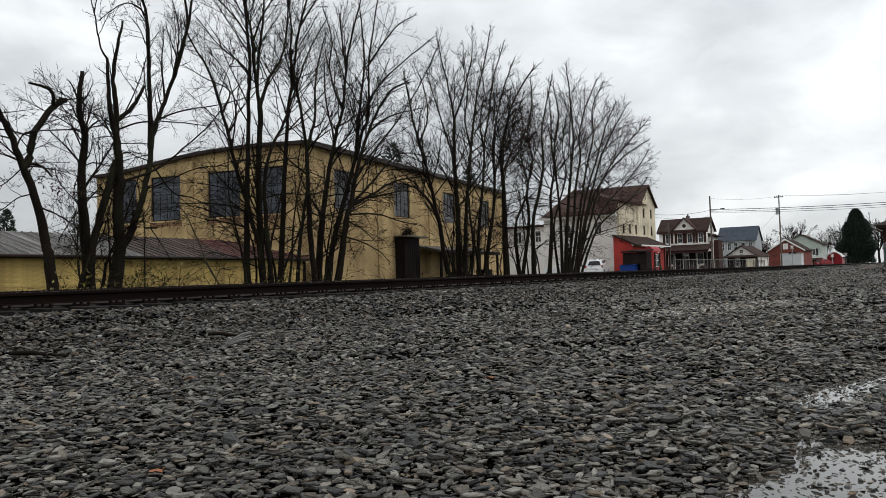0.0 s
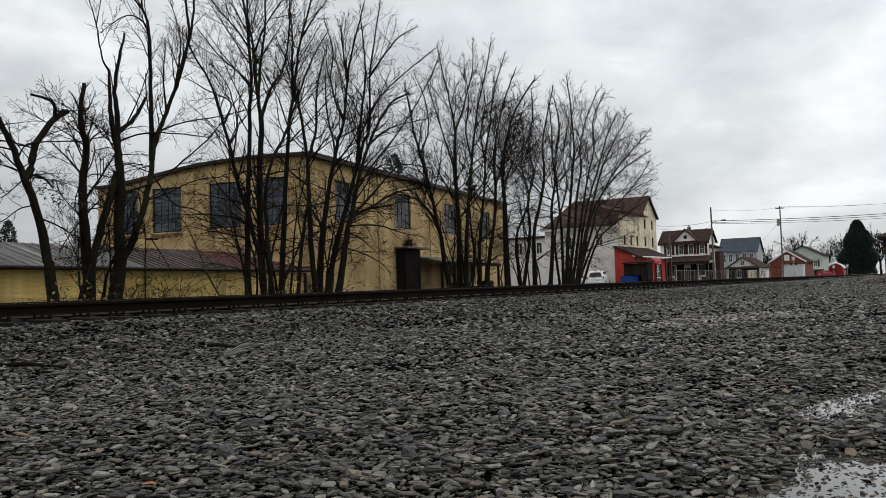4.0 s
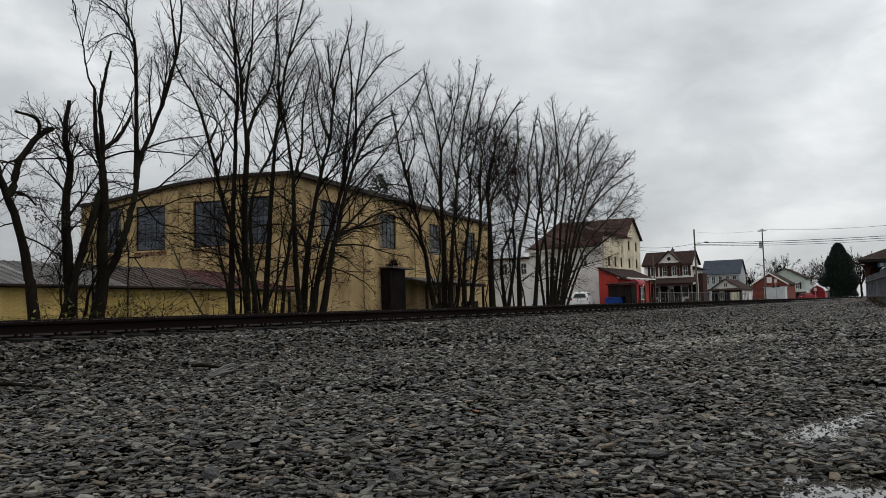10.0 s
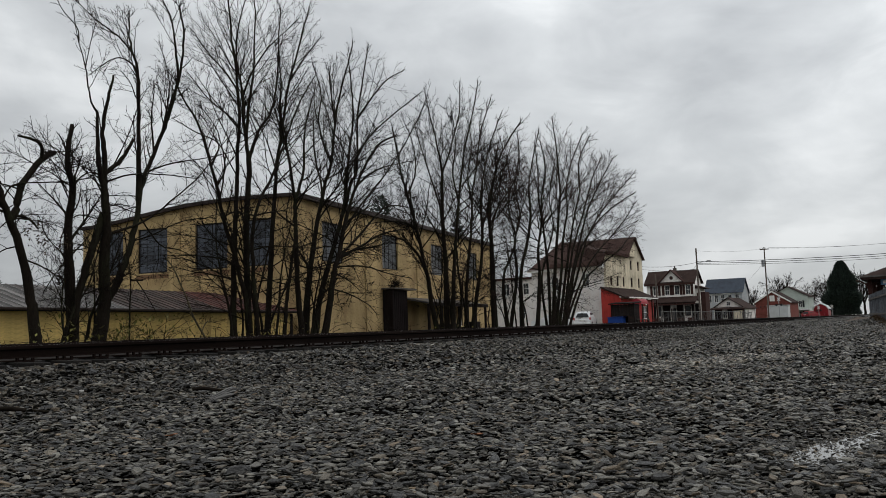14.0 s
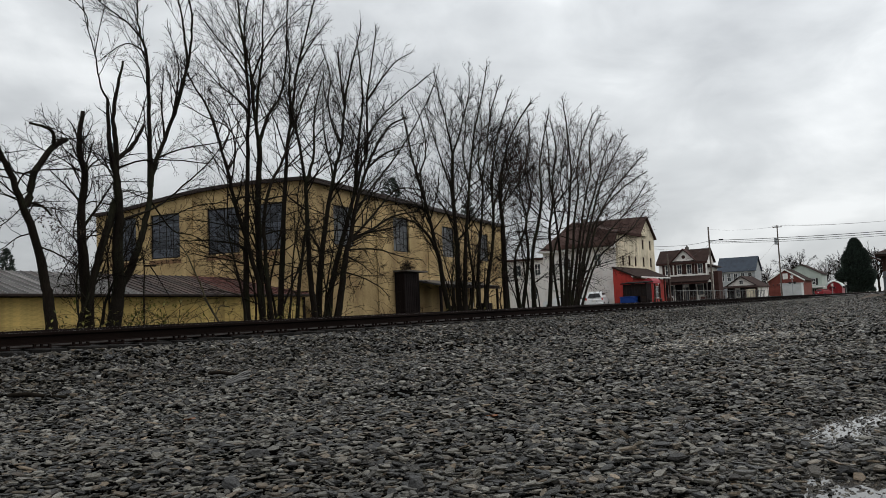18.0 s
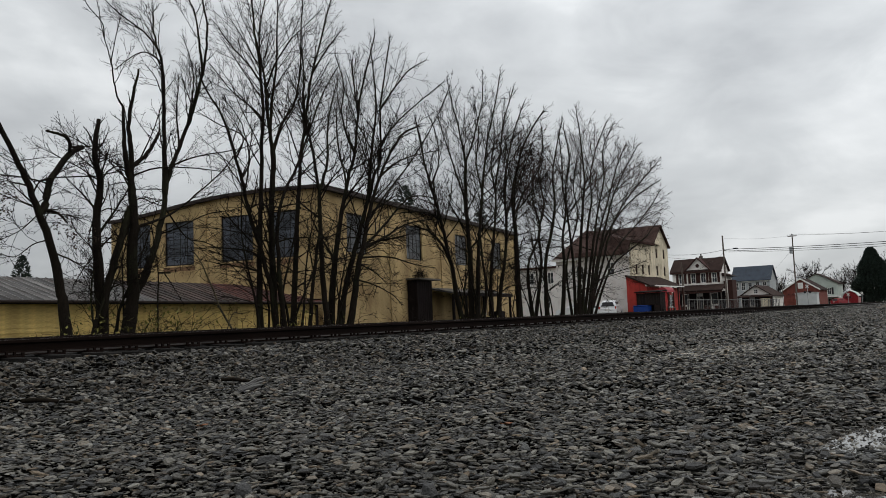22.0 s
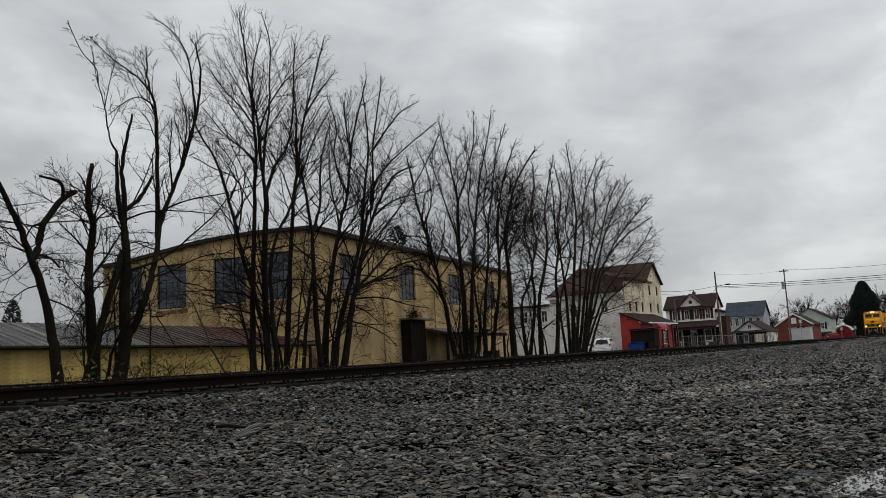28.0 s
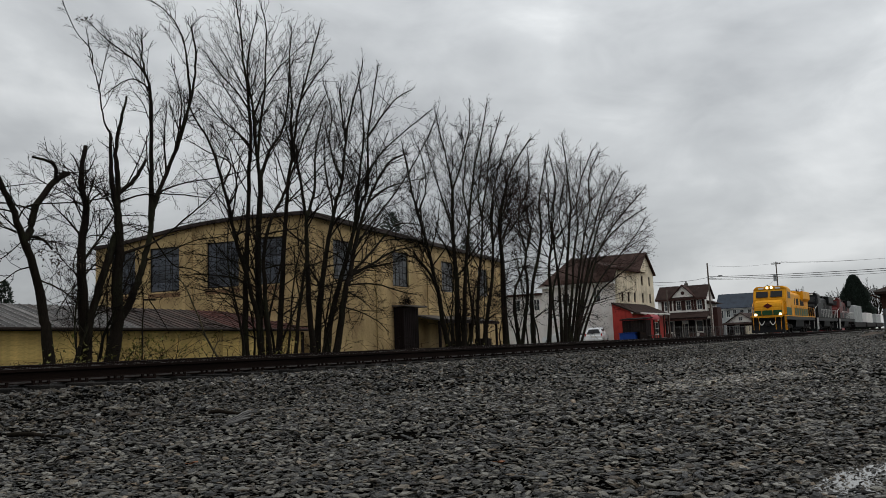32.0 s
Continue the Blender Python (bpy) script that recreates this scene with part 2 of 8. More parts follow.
BARK = surface("wet_grey_bark", (0.0115, 0.009, 0.0066), 0.9, vary=0.6, scale=2.5, fine=30, bump=0.9, stretch=(1, 1, 0.25), tint=(0.02, 0.02, 0.0115), spec=0.05)
TWIG = surface("dark_twig_bark", (0.009, 0.0068, 0.0058), 0.95, spec=0.05, vary=0.3, scale=2, fine=20, bump=0.0)
BUD = surface("reddish_twig_bark", (0.022, 0.0095, 0.0065), 0.9, vary=0.3, scale=2, fine=20, bump=0.0)
STUCCO = surface("ochre_stucco", (0.44, 0.318, 0.158), 0.9, vary=0.34, scale=0.5, fine=9, bump=0.25, tint=(0.30, 0.2, 0.095), streak=0.2, along=(0.9, 0.9, 0.2))
BRICKRED = surface("bare_brick_patch", (0.19, 0.11, 0.06), 0.9, vary=0.3, scale=3, fine=30, bump=0.3)
COPING = surface("brown_roof_edge", (0.03, 0.02, 0.017), 0.6, vary=0.3, scale=2, fine=20)
STEEL = surface("grey_window_steel", (0.018, 0.016, 0.015), 0.7, vary=0.3, scale=3, fine=30)
PANE = surface("dusty_window_glass", (0.062, 0.07, 0.088), 0.3, spec=0.3, vary=0.45, scale=1.6, fine=7, bump=0.03, obj=0.45)
PALE_PANE = surface("blanked_glass", (0.09, 0.096, 0.105), 0.35, vary=0.3, scale=2.0, fine=9, bump=0.03, obj=0.35)
SIDING = surface("yellow_clapboard_paint", (0.58, 0.42, 0.15), 0.75, vary=0.26, scale=1.2, fine=25, bump=0.15, tint=(0.34, 0.22, 0.075), stretch=(0.3, 1, 1), obj=0.16, streak=0.25, along=(1.6, 1.0, 0.5))
TINROOF = surface("weathered_seam_metal", (0.085, 0.078, 0.074), 0.6, 0.2, vary=0.45, scale=1.1, fine=12, bump=0.1, tint=(0.05, 0.034, 0.028), stretch=(1, 0.35, 1), obj=0.5, streak=0.55, along=(5.0, 0.35, 0.35))
BROWNROOF = surface("brown_rusting_seam_metal", (0.055, 0.036, 0.031), 0.7, 0.05, vary=0.45, scale=0.9, fine=12, bump=0.1, tint=(0.028, 0.019, 0.017), stretch=(1, 0.35, 1), obj=0.35, streak=0.5, along=(4.0, 0.35, 0.35))
SEAM = surface("bright_worn_seam", (0.24, 0.23, 0.22), 0.5, 0.3, vary=0.3, scale=1.5, fine=12, bump=0.05)
RUSTROOF = surface("rust_red_seam_metal", (0.08, 0.028, 0.022), 0.7, 0.0, vary=0.4, scale=0.8, fine=12, bump=0.1, tint=(0.035, 0.02, 0.018), stretch=(1, 0.35, 1), obj=0.25, streak=0.5, along=(4.0, 0.35, 0.35))
# dark timber; also colours the panels that stand for porch shade
DARKWOOD = surface("dark_boards_and_shade", (0.014, 0.010, 0.010), 0.85, spec=0.06, vary=0.35, scale=2, fine=25, bump=0.3, stretch=(4, 4, 0.4))
WHITEWALL = surface("whitewashed_stucco", (0.68, 0.64, 0.61), 0.9, vary=0.16, scale=0.8, fine=12, bump=0.15, tint=(0.6, 0.54, 0.5))
CREAM = surface("cream_stucco", (0.62, 0.54, 0.40), 0.9, streak=0.15, vary=0.3, scale=0.8, fine=12, bump=0.15)
SHINGLE = surface("brown_shingles", (0.032, 0.020, 0.017), 0.9, spec=0.08, vary=0.3, scale=1.5, fine=22, bump=0.5, obj=0.15)
REDWALL = surface("red_painted_masonry", (0.34, 0.036, 0.028), 0.75, vary=0.22, scale=1.2, fine=18, bump=0.15, streak=0.2)
WHITE = plain("white_paint", (0.72, 0.70, 0.67), 0.6)
BLACK = plain("black_paint", (0.012, 0.012, 0.013), 0.45)
GREYWOOD = surface("weathered_grey_wood", (0.11, 0.098, 0.088), 0.85, vary=0.35, scale=3, fine=30, bump=0.4, stretch=(3, 3, 0.4))
GALV = plain("galvanised_steel", (0.33, 0.34, 0.35), 0.4, 0.8)


# ---- building helpers ----
def mesh_of(name, verts, faces, material, smooth=False):
    me = bpy.data.meshes.new(name)
    me.from_pydata(verts, [], faces)
    me.materials.append(material)
    if smooth:
        me.polygons.foreach_set("use_smooth", [True] * len(me.polygons))
    me.update()
    return me


def thing(name, m, label, category, group="", kind=""):
    """The Empty at a thing's base that carries its parts."""
    ob = new(name)
    ob.empty_display_size = 0.2
    ob.matrix_basis = m
    return tagged(ob, label, category, group, kind)


def part_of(name, me, parent, label="", m=None):
    ob = new(name, me)
    ob.parent = parent
    if m is not None:
        ob.matrix_basis = m
    return tagged(ob, label)


def part(name, bm, material, parent, label="", smooth=False):
    me = bpy.data.meshes.new(name)
    bmesh.ops.recalc_face_normals(bm, faces=bm.faces[:])
    bm.to_mesh(me)
    bm.free()
    me.materials.append(material)
    if smooth:
        me.polygons.foreach_set("use_smooth", [True] * len(me.polygons))
    return part_of(name, me, parent, label)


def box(bm, x0, x1, y0, y1, z0, z1, m=None, bevel=0.0):
    """Adds a box, bevelled if asked for."""
    t = Matrix.Translation(((x0 + x1) / 2, (y0 + y1) / 2, (z0 + z1) / 2)) @ Matrix.Diagonal((x1 - x0, y1 - y0, z1 - z0, 1))
    r = bmesh.ops.create_cube(bm, size=1, matrix=(m or Matrix()) @ t)
    if bevel:
        edges = list({e for v in r["verts"] for e in v.link_edges})
        bmesh.ops.bevel(bm, geom=edges, offset=bevel, segments=1, affect="EDGES")
    return bm


def boxes(*rows, bevel=0.0):
    bm = bmesh.new()
    for r in rows:
        box(bm, *r, bevel=bevel)
    return bm


def prism(bm, outline, lo, hi, axis="y"):
    """A straight body whose end faces have the given outline of (a, b); axis says along which way it is drawn out."""
    place = {"x": lambda a, b, c: (c, a, b), "y": lambda a, b, c: (a, c, b), "z": lambda a, b, c: (a, b, c)}[axis]
    n = len(outline)
    lows = [bm.verts.new(place(a, b, lo)) for a, b in outline]
    highs = [bm.verts.new(place(a, b, hi)) for a, b in outline]
    bm.faces.new(lows)
    bm.faces.new(highs[::-1])
    for i in range(n):
        bm.faces.new((lows[i], highs[i], highs[(i + 1) % n], lows[(i + 1) % n]))
    return bm


def rod(bm, a, b, r0, r1=None, sides=8):
    """A round bar from a to b."""
    a, b = Vector(a), Vector(b)
    d = b - a
    m = Matrix.Translation((a + b) / 2) @ d.to_track_quat("Z", "Y").to_matrix().to_4x4()
    bmesh.ops.create_cone(bm, cap_ends=True, segments=sides, radius1=r0, radius2=r0 if r1 is None else r1, depth=d.length, matrix=m)
    return bm


def wall_mesh(name, length, top, thick, holes, material, cuts=()):
    """A wall from x = 0 to length, front face at y = 0, with holes (x0, x1, z0, z1) that go through it; top is its height, or a function of x."""
    height = top if callable(top) else (lambda x: top)
    xs = sorted({0.0, length, *cuts, *(h[0] for h in holes), *(h[1] for h in holes)})
    zs = sorted({0.0, *(h[2] for h in holes), *(h[3] for h in holes)}) + [None]
    verts, faces, seen = [], [], {}

    def v(x, z, y):
        key = (x, z, y)
        if key not in seen:
            seen[key] = len(verts)
            verts.append((x, y, height(x) if z is None else z))
        return seen[key]

    def open_at(i, j):
        if not (0 <= i < len(xs) - 1 and 0 <= j < len(zs) - 1) or zs[j + 1] is None:
            return False
        x, z = (xs[i] + xs[i + 1]) / 2, (zs[j] + zs[j + 1]) / 2
        return any(h[0] < x < h[1] and h[2] < z < h[3] for h in holes)

    for i in range(len(xs) - 1):
        for j in range(len(zs) - 1):
            a, b, c, d = xs[i], xs[i + 1], zs[j], zs[j + 1]
            if open_at(i, j):
                if not open_at(i - 1, j):
                    faces.append((v(a, c, 0), v(a, d, 0), v(a, d, thick), v(a, c, thick)))
                if not open_at(i + 1, j):
                    faces.append((v(b, c, 0), v(b, c, thick), v(b, d, thick), v(b, d, 0)))
                if not open_at(i, j - 1):
                    faces.append((v(a, c, 0), v(a, c, thick), v(b, c, thick), v(b, c, 0)))
                if not open_at(i, j + 1):
                    faces.append((v(a, d, 0), v(b, d, 0), v(b, d, thick), v(a, d, thick)))
                continue
            faces.append((v(a, c, 0), v(b, c, 0), v(b, d, 0), v(a, d, 0)))
            faces.append((v(a, c, thick), v(a, d, thick), v(b, d, thick), v(b, c, thick)))
            if d is None:
                faces.append((v(a, d, 0), v(b, d, 0), v(b, d, thick), v(a, d, thick)))
            if c == 0:
                faces.append((v(a, c, 0), v(a, c, thick), v(b, c, thick), v(b, c, 0)))
    for x in (0.0, length):
        for j in range(len(zs) - 1):
            q = (v(x, zs[j], 0), v(x, zs[j + 1], 0), v(x, zs[j + 1], thick), v(x, zs[j], thick))
            faces.append(q if x else q[::-1])
    return mesh_of(name, verts, faces, material)


def window(parent, m, w, h, cols, rows, frame_mat, pane_mat, name="window", fw=0.07, bar=0.03, sill=None, label=""):
    """A window in the plane y = 0 of the pose m, its lower left corner at the origin: frame, glazing bars and single panes."""
    fr = bmesh.new()
    ring = [[(0, 0), (w, 0), (w, h), (0, h)], [(fw, fw), (w - fw, fw), (w - fw, h - fw), (fw, h - fw)]]
    vs = [[[fr.verts.new((x, y, z)) for x, z in r] for r in ring] for y in (-0.03, 0.05)]
    for i in range(4):
        k = (i + 1) % 4
        fr.faces.new((vs[0][0][i], vs[0][0][k], vs[0][1][k], vs[0][1][i]))
        fr.faces.new((vs[1][0][i], vs[1][1][i], vs[1][1][k], vs[1][0][k]))
        fr.faces.new((vs[0][0][i], vs[1][0][i], vs[1][0][k], vs[0][0][k]))
        fr.faces.new((vs[0][1][i], vs[0][1][k], vs[1][1][k], vs[1][1][i]))
    iw, ih = (w - 2 * fw) / cols, (h - 2 * fw) / rows
    win = part(name, fr, frame_mat, parent, label)
    win.matrix_basis = m
    for i in range(1, cols):
        part("glazing_bar", boxes((fw + i * iw - bar / 2, fw + i * iw + bar / 2, -0.015, 0.03, fw, h - fw)), frame_mat, win)
    for j in range(1, rows):
        part("glazing_bar", boxes((fw, w - fw, -0.012, 0.027, fw + j * ih - bar / 2, fw + j * ih + bar / 2)), frame_mat, win)
    key = (name, round(iw, 3), round(ih, 3), pane_mat.name)
    if key not in PANES:
        PANES[key] = mesh_of("pane", [(0, 0, 0), (iw, 0, 0), (iw, 0, ih), (0, 0, ih), (0, 0.008, 0), (iw, 0.008, 0), (iw, 0.008, ih), (0, 0.008, ih)],
                             [(0, 1, 2, 3), (7, 6, 5, 4), (0, 4, 5, 1), (1, 5, 6, 2), (2, 6, 7, 3), (3, 7, 4, 0)], pane_mat)
    for i in range(cols):
        for j in range(rows):
            tip = pose(0, 0, 0, random.uniform(-1.2, 1.2), 0, random.uniform(-1.2, 1.2))
            part_of("pane", PANES[key], win, m=Matrix.Translation((fw + i * iw, 0.01, fw + j * ih)) @ tip)
    if sill:
        part("sill", boxes((-0.08, w + 0.08, -0.09, 0.05, -0.09, 0)), sill, win)
    return win


PANES = {}


# ---- ground: one sheet with the track bed as a low bank ----
def smooth(a, b, x):
    t = min(1.0, max(0.0, (x - a) / (b - a)))
    return t * t * (3 - 2 * t)


def ground_z(x, y):
    """The height of the ground."""
    z = 0.21 * smooth(5.6, 8.7, y) + 0.04 * smooth(9.75, 10.1, y)
    z -= (0.25 + 0.55 * (1 - smooth(62, 78, x))) * smooth(17.6, 20.5, y)
    z += 0.3 * smooth(45, 60, x) * smooth(6.5, 3.5, y) * (1 - smooth(95, 140, x))
    near = 1 - smooth(14, 30, abs(x) + abs(y) * 0.5)
    if near > 0:
        z += near * (0.03 * noise.noise((x * 0.9, y * 0.9, 3.1)) + 0.02 * noise.noise((x * 2.6, y * 2.6, 1.7)) + 0.012) * (1 - smooth(8.4, 9.0, y))
        # shallow ruts that hold water
        z -= 0.057 * math.exp(-((y - 0.93 + 0.115 * x) / 0.2) ** 2 - ((x - 4.1) / 1.3) ** 2)
        z -= 0.085 * smooth(0.7, 0.26, y) * smooth(-1.9, -0.9, y + 0.5 * noise.noise((x * 1.1, y, 8.0))) * (1 - smooth(2.6, 3.1, x)) * near
        z -= 0.085 * math.exp(-((x - 10.6) / 1.9) ** 2 - ((y - 2.5 + 0.3 * (x - 10.4)) / 0.3) ** 2)
    return z


def on_verge(x, y):
    """The brown, weedy edge of the yard before the slatted fence."""
    return 24 < x < 66 and y < 0.1 + 0.098 * (x - 20) + 0.5 * noise.noise((x * 0.8, y * 0.8, 5.0))


def ground_sheet():
    xs = sorted({*np.arange(-40, 0, 4.0), *np.arange(0, 16, 0.22), *np.arange(16, 60, 1.5), *np.arange(60, 300, 8.0), -3000.0, -800.0, -200.0, -90.0, 330.0, 400.0, 600.0, 1200.0, 3500.0})
    ys = sorted({*np.arange(-6, 9.2, 0.22), *np.arange(9.2, 21.5, 0.8), *np.arange(22, 60, 3.0), -3000.0, -600.0, -120.0, -40.0, -14.0, 75.0, 120.0, 250.0, 700.0, 3500.0})
    xs, ys = [float(a) for a in xs], [float(a) for a in ys]
    verts = [(x, y, ground_z(x, y)) for y in ys for x in xs]
    n = len(xs)
    faces = [(j * n + i, j * n + i + 1, (j + 1) * n + i + 1, (j + 1) * n + i) for j in range(len(ys) - 1) for i in range(n - 1)]
    # base colour paints the shadowed gaps that show through the gravel
    me = mesh_of("ground", verts, faces, SHADESOIL, True)
    me.materials.append(GRASS_SOIL)
    me.materials.append(GRIT)
    me.materials.append(LITTER)
    for p in me.polygons:
        c = p.center
        if c.y > 19.5 or (c.y < 4.5 and c.x > 66) or c.y < -16 or c.x < -60:
            p.material_index = 1
        elif on_verge(c.x, c.y):
            p.material_index = 3
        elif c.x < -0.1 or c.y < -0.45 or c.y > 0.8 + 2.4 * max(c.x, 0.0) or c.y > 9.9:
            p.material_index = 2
    ob = new("ground", me)
    return tagged(ob, "dark wet slate gravel yard and track bank under overcast sky", "ground", kind="structure")


ground = ground_sheet()


# ---- the two tracks ----
RAIL_TOP, GAUGE = 0.5, 1.505
TRACKS = (10.55, 15.6)


def rail_profile():
    half = [(0.076, 0.0), (0.076, 0.012), (0.02, 0.032), (0.009, 0.05), (0.009, 0.128), (0.03, 0.142), (0.037, 0.147), (0.037, 0.176), (0.030, 0.185)]
    return half + [(-a, b) for a, b in reversed(half)]


def rail_mesh(x0, x1):
    bm = bmesh.new()
    prism(bm, rail_profile(), x0, x1, "x")
    me = bpy.data.meshes.new("rail")
    bmesh.ops.recalc_face_normals(bm, faces=bm.faces[:])
    for f in bm.faces:
        if f.normal.z > 0.9 and f.calc_center_median().z > 0.18:
            f.material_index = 1
        elif f.normal.z > 0.3 and f.calc_center_median().z < 0.035:
            f.material_index = 2
    bm.to_mesh(me)
    bm.free()
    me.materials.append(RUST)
    me.materials.append(SHINE)
    me.materials.append(WETFOOT)
    return me


def tie_mesh():
    bm = boxes((-0.115, 0.115, -1.3, 1.3, -0.17, 0.0), bevel=0.012)
    for v in bm.verts:
        v.co += Vector((noise.noise(v.co * 5), noise.noise(v.co * 4 + Vector((9, 0, 0))), noise.noise(v.co * 6))) * 0.012
    me = bpy.data.meshes.new("sleeper")
    bm.to_mesh(me)
    bm.free()
    me.materials.append(TIE)
    return me


def plate_mesh():
    """A tie plate with spikes and a rail anchor."""
    bm = boxes((-0.09, 0.09, -0.18, 0.18, 0.0, 0.018), (-0.06, -0.035, -0.105, -0.072, 0.018, 0.06), (0.03, 0.055, 0.072, 0.105, 0.018, 0.06),
               (0.035, 0.06, -0.105, -0.072, 0.018, 0.062), (0.13, 0.16, -0.10, 0.10, -0.01, 0.016), (0.13, 0.16, -0.115, -0.085, -0.01, 0.05))
    me = bpy.data.meshes.new("tie_plate")
    bm.to_mesh(me)
    bm.free()
    me.materials.append(RUST)
    return me


def tracks():
    rail_me, ties, plates = rail_mesh(-80, 1050), tie_mesh(), plate_mesh()
    for k, yc in enumerate(TRACKS):
        tr = thing("railway_track", pose(0, yc, RAIL_TOP - 0.203, 0, 0, 0), "rusty steel rails spiked to dark timber sleepers in ballast", "railway track", "railway tracks", "structure")
        for side in (-1, 1):
            part_of("rail", rail_me, tr, "rust-brown rail with worn top", Matrix.Translation((0, side * GAUGE / 2, 0.018)))
        rest_v, rest_f = [], []
        for i in range(-20, 500):
            x = i * 0.53 + 0.1
            near = k == 0 and -1 < x < 66
            jitter = pose(x + random.uniform(-0.03, 0.03), random.uniform(-0.05, 0.05), random.uniform(-0.012, 0.004), 0, 0, random.uniform(-1.2, 1.2))
            if near:
                part_of("sleeper", ties, tr, m=jitter)
                part_of("tie_plate", plates, tr, m=Matrix.Translation((x, -GAUGE / 2, 0.0)))
            else:
                o = len(rest_v)
                rest_v += [jitter @ v.co for v in ties.vertices]
                rest_f += [tuple(o + q for q in p.vertices) for p in ties.polygons]
        tagged(part_of("sleepers", mesh_of("sleepers", rest_v, rest_f, TIE), tr), kind="stuff")


tracks()


# ---- factory with its long yellow shed ----
BASE = -0.55
FACTORY = pose(33.99, 30.03, BASE, 0, 0, 9.65)


def factory():
    f = thing("factory_building", FACTORY, "two-storey ochre stucco factory with steel windows and brown eaves", "factory")
    length, depth, top = 33.6, 15.3, 8.6

    def arch(y):
        """The bowed top of the end wall; y runs from the street corner inwards."""
        return 8.62 + 0.13 * math.exp(-((y - 3.8) / 3.2) ** 2) - 0.75 * smooth(6.5, 15.3, y)

    wins = [(2.75, 5.25), (10.6, 13.1), (19.1, 21.6), (27.2, 29.7)]
    holes = [(a, b, 5.15, 7.5) for a, b in wins] + [(24.6, 25.6, 1.2, 2.4)]
    wall = part_of("wall", wall_mesh("wall", length, top, 0.35, holes, STUCCO), f, "stained ochre stucco wall")
    for a, b in wins:
        w = window(f, Matrix.Translation((a, 0.14, 5.15)), b - a, 2.35, 4, 5, STEEL, PALE_PANE, sill=BRICKRED, label="multi-pane steel factory window")
    window(f, Matrix.Translation((24.6, 0.14, 1.2)), 1.0, 1.2, 2, 2, WHITE, PANE, sill=BRICKRED)
    # end wall, seen square on; its own x runs from the back to the corner
    ends = [(1.6, 3.5), (4.6, 6.85), (8.85, 11.05), (12.1, 14.1)]
    holes = [(depth - b, depth - a, 4.85, 7.5) for a, b in ends]
    end = part_of("end_wall", wall_mesh("end_wall", depth, lambda x: arch(depth - x), 0.35, holes, STUCCO, [depth * k / 18 for k in range(19)]), f, "ochre stucco end wall with bowed top",
                  pose(0, depth, 0, 0, 0, -90))
    for a, b in ends:
        window(f, pose(0.14, b, 4.85, 0, 0, -90), b - a, 2.65, 4, 5, STEEL, PANE, sill=BRICKRED, label="multi-pane steel factory window")
        part("brick_patch", boxes((-0.004, 0.02, a - 0.1, b + 0.1, 4.5, 4.76)), BRICKRED, f)
    # far walls
    part("back_wall", boxes((0.35, length, depth - 0.35, depth, 0, 7.6), (length - 0.35, length, 0.35, depth - 0.35, 0, 8.2)), STUCCO, f)
    # pilaster at the corner and the quiet ones on the end wall
    for y in (0.0, 7.85, 11.6):
        part("pilaster", boxes((-0.07, 0.0, y, y + 0.5, 0, arch(y) - 0.35)), STUCCO, f)
    for x in (0.0, 8.0, 16.2, 24.2, 33.1):
        part("pilaster", boxes((x, x + 0.5, -0.07, 0.0, 0, top - 0.3)), STUCCO, f)
    # roof: bowed sheets and the dark edge
    verts, faces = [], []
    n = 18
    for i in range(n + 1):
        y = depth * i / n
        for x in (-0.25, length + 0.25):
            verts.append((x, y if 0 < i < n else (y - 0.3 if i == 0 else y + 0.3), arch(y) + 0.02))
    for i in range(n):
        faces.append((2 * i, 2 * i + 1, 2 * i + 3, 2 * i + 2))
    part_of("roof", mesh_of("roof", verts, faces, COPING), f, "low bowed roof with brown edge")
    edge = bmesh.new()
    for i in range(n):
        a, b = depth * i / n, depth * (i + 1) / n
        za, zb = arch(a), arch(b)
        prism(edge, [(a - (0.3 if i == 0 else 0), za - 0.1), (b, zb - 0.1), (b, zb + 0.09), (a - (0.3 if i == 0 else 0), za + 0.09)], -0.28, -0.01, "x")
    part("roof_edge", edge, COPING, f)
    part("eave", boxes((-0.28, length + 0.3, -0.3, 0.0, top - 0.14, top + 0.12)), COPING, f)
    # entrance bay, hood and lean-to
    bay = part("entrance_bay", boxes((10.5, 12.9, -0.7, -0.02, 0, 3.7)), DARKWOOD, f, "dark brown boarded entrance bay")
    for i in range(8):
        part("board", boxes((10.52 + i * 0.298, 10.79 + i * 0.298, -0.725, -0.7, 0.05, 3.66)), DARKWOOD, bay)
    part("hood", boxes((10.3, 13.9, -1.0, -0.02, 3.74, 3.84)), GREYWOOD, bay)
    lean = part("lean_to_roof", prism(bmesh.new(), [(-2.3, 2.75), (-0.02, 3.2), (-0.02, 3.3), (-2.3, 2.87)], 13.0, 25.2, "x"), TINROOF, f, "low lean-to roof of grey sheet")
    part("fascia", boxes((13.0, 25.2, -2.38, -2.31, 2.62, 2.86)), DARKWOOD, lean)
    for x in (13.1, 15.4, 16.6, 17.9, 19.0, 20.8, 22.6, 25.0):
        part("post", boxes((x, x + 0.16, -2.25, -2.09, 0, 2.74)), DARKWOOD, lean)
    for a, b in ((12.95, 17.4), (19.2, 20.8)):
        part("panel", boxes((a, b, -0.1, -0.03, 0, 2.7)), STUCCO, lean, "ochre boarded panel")
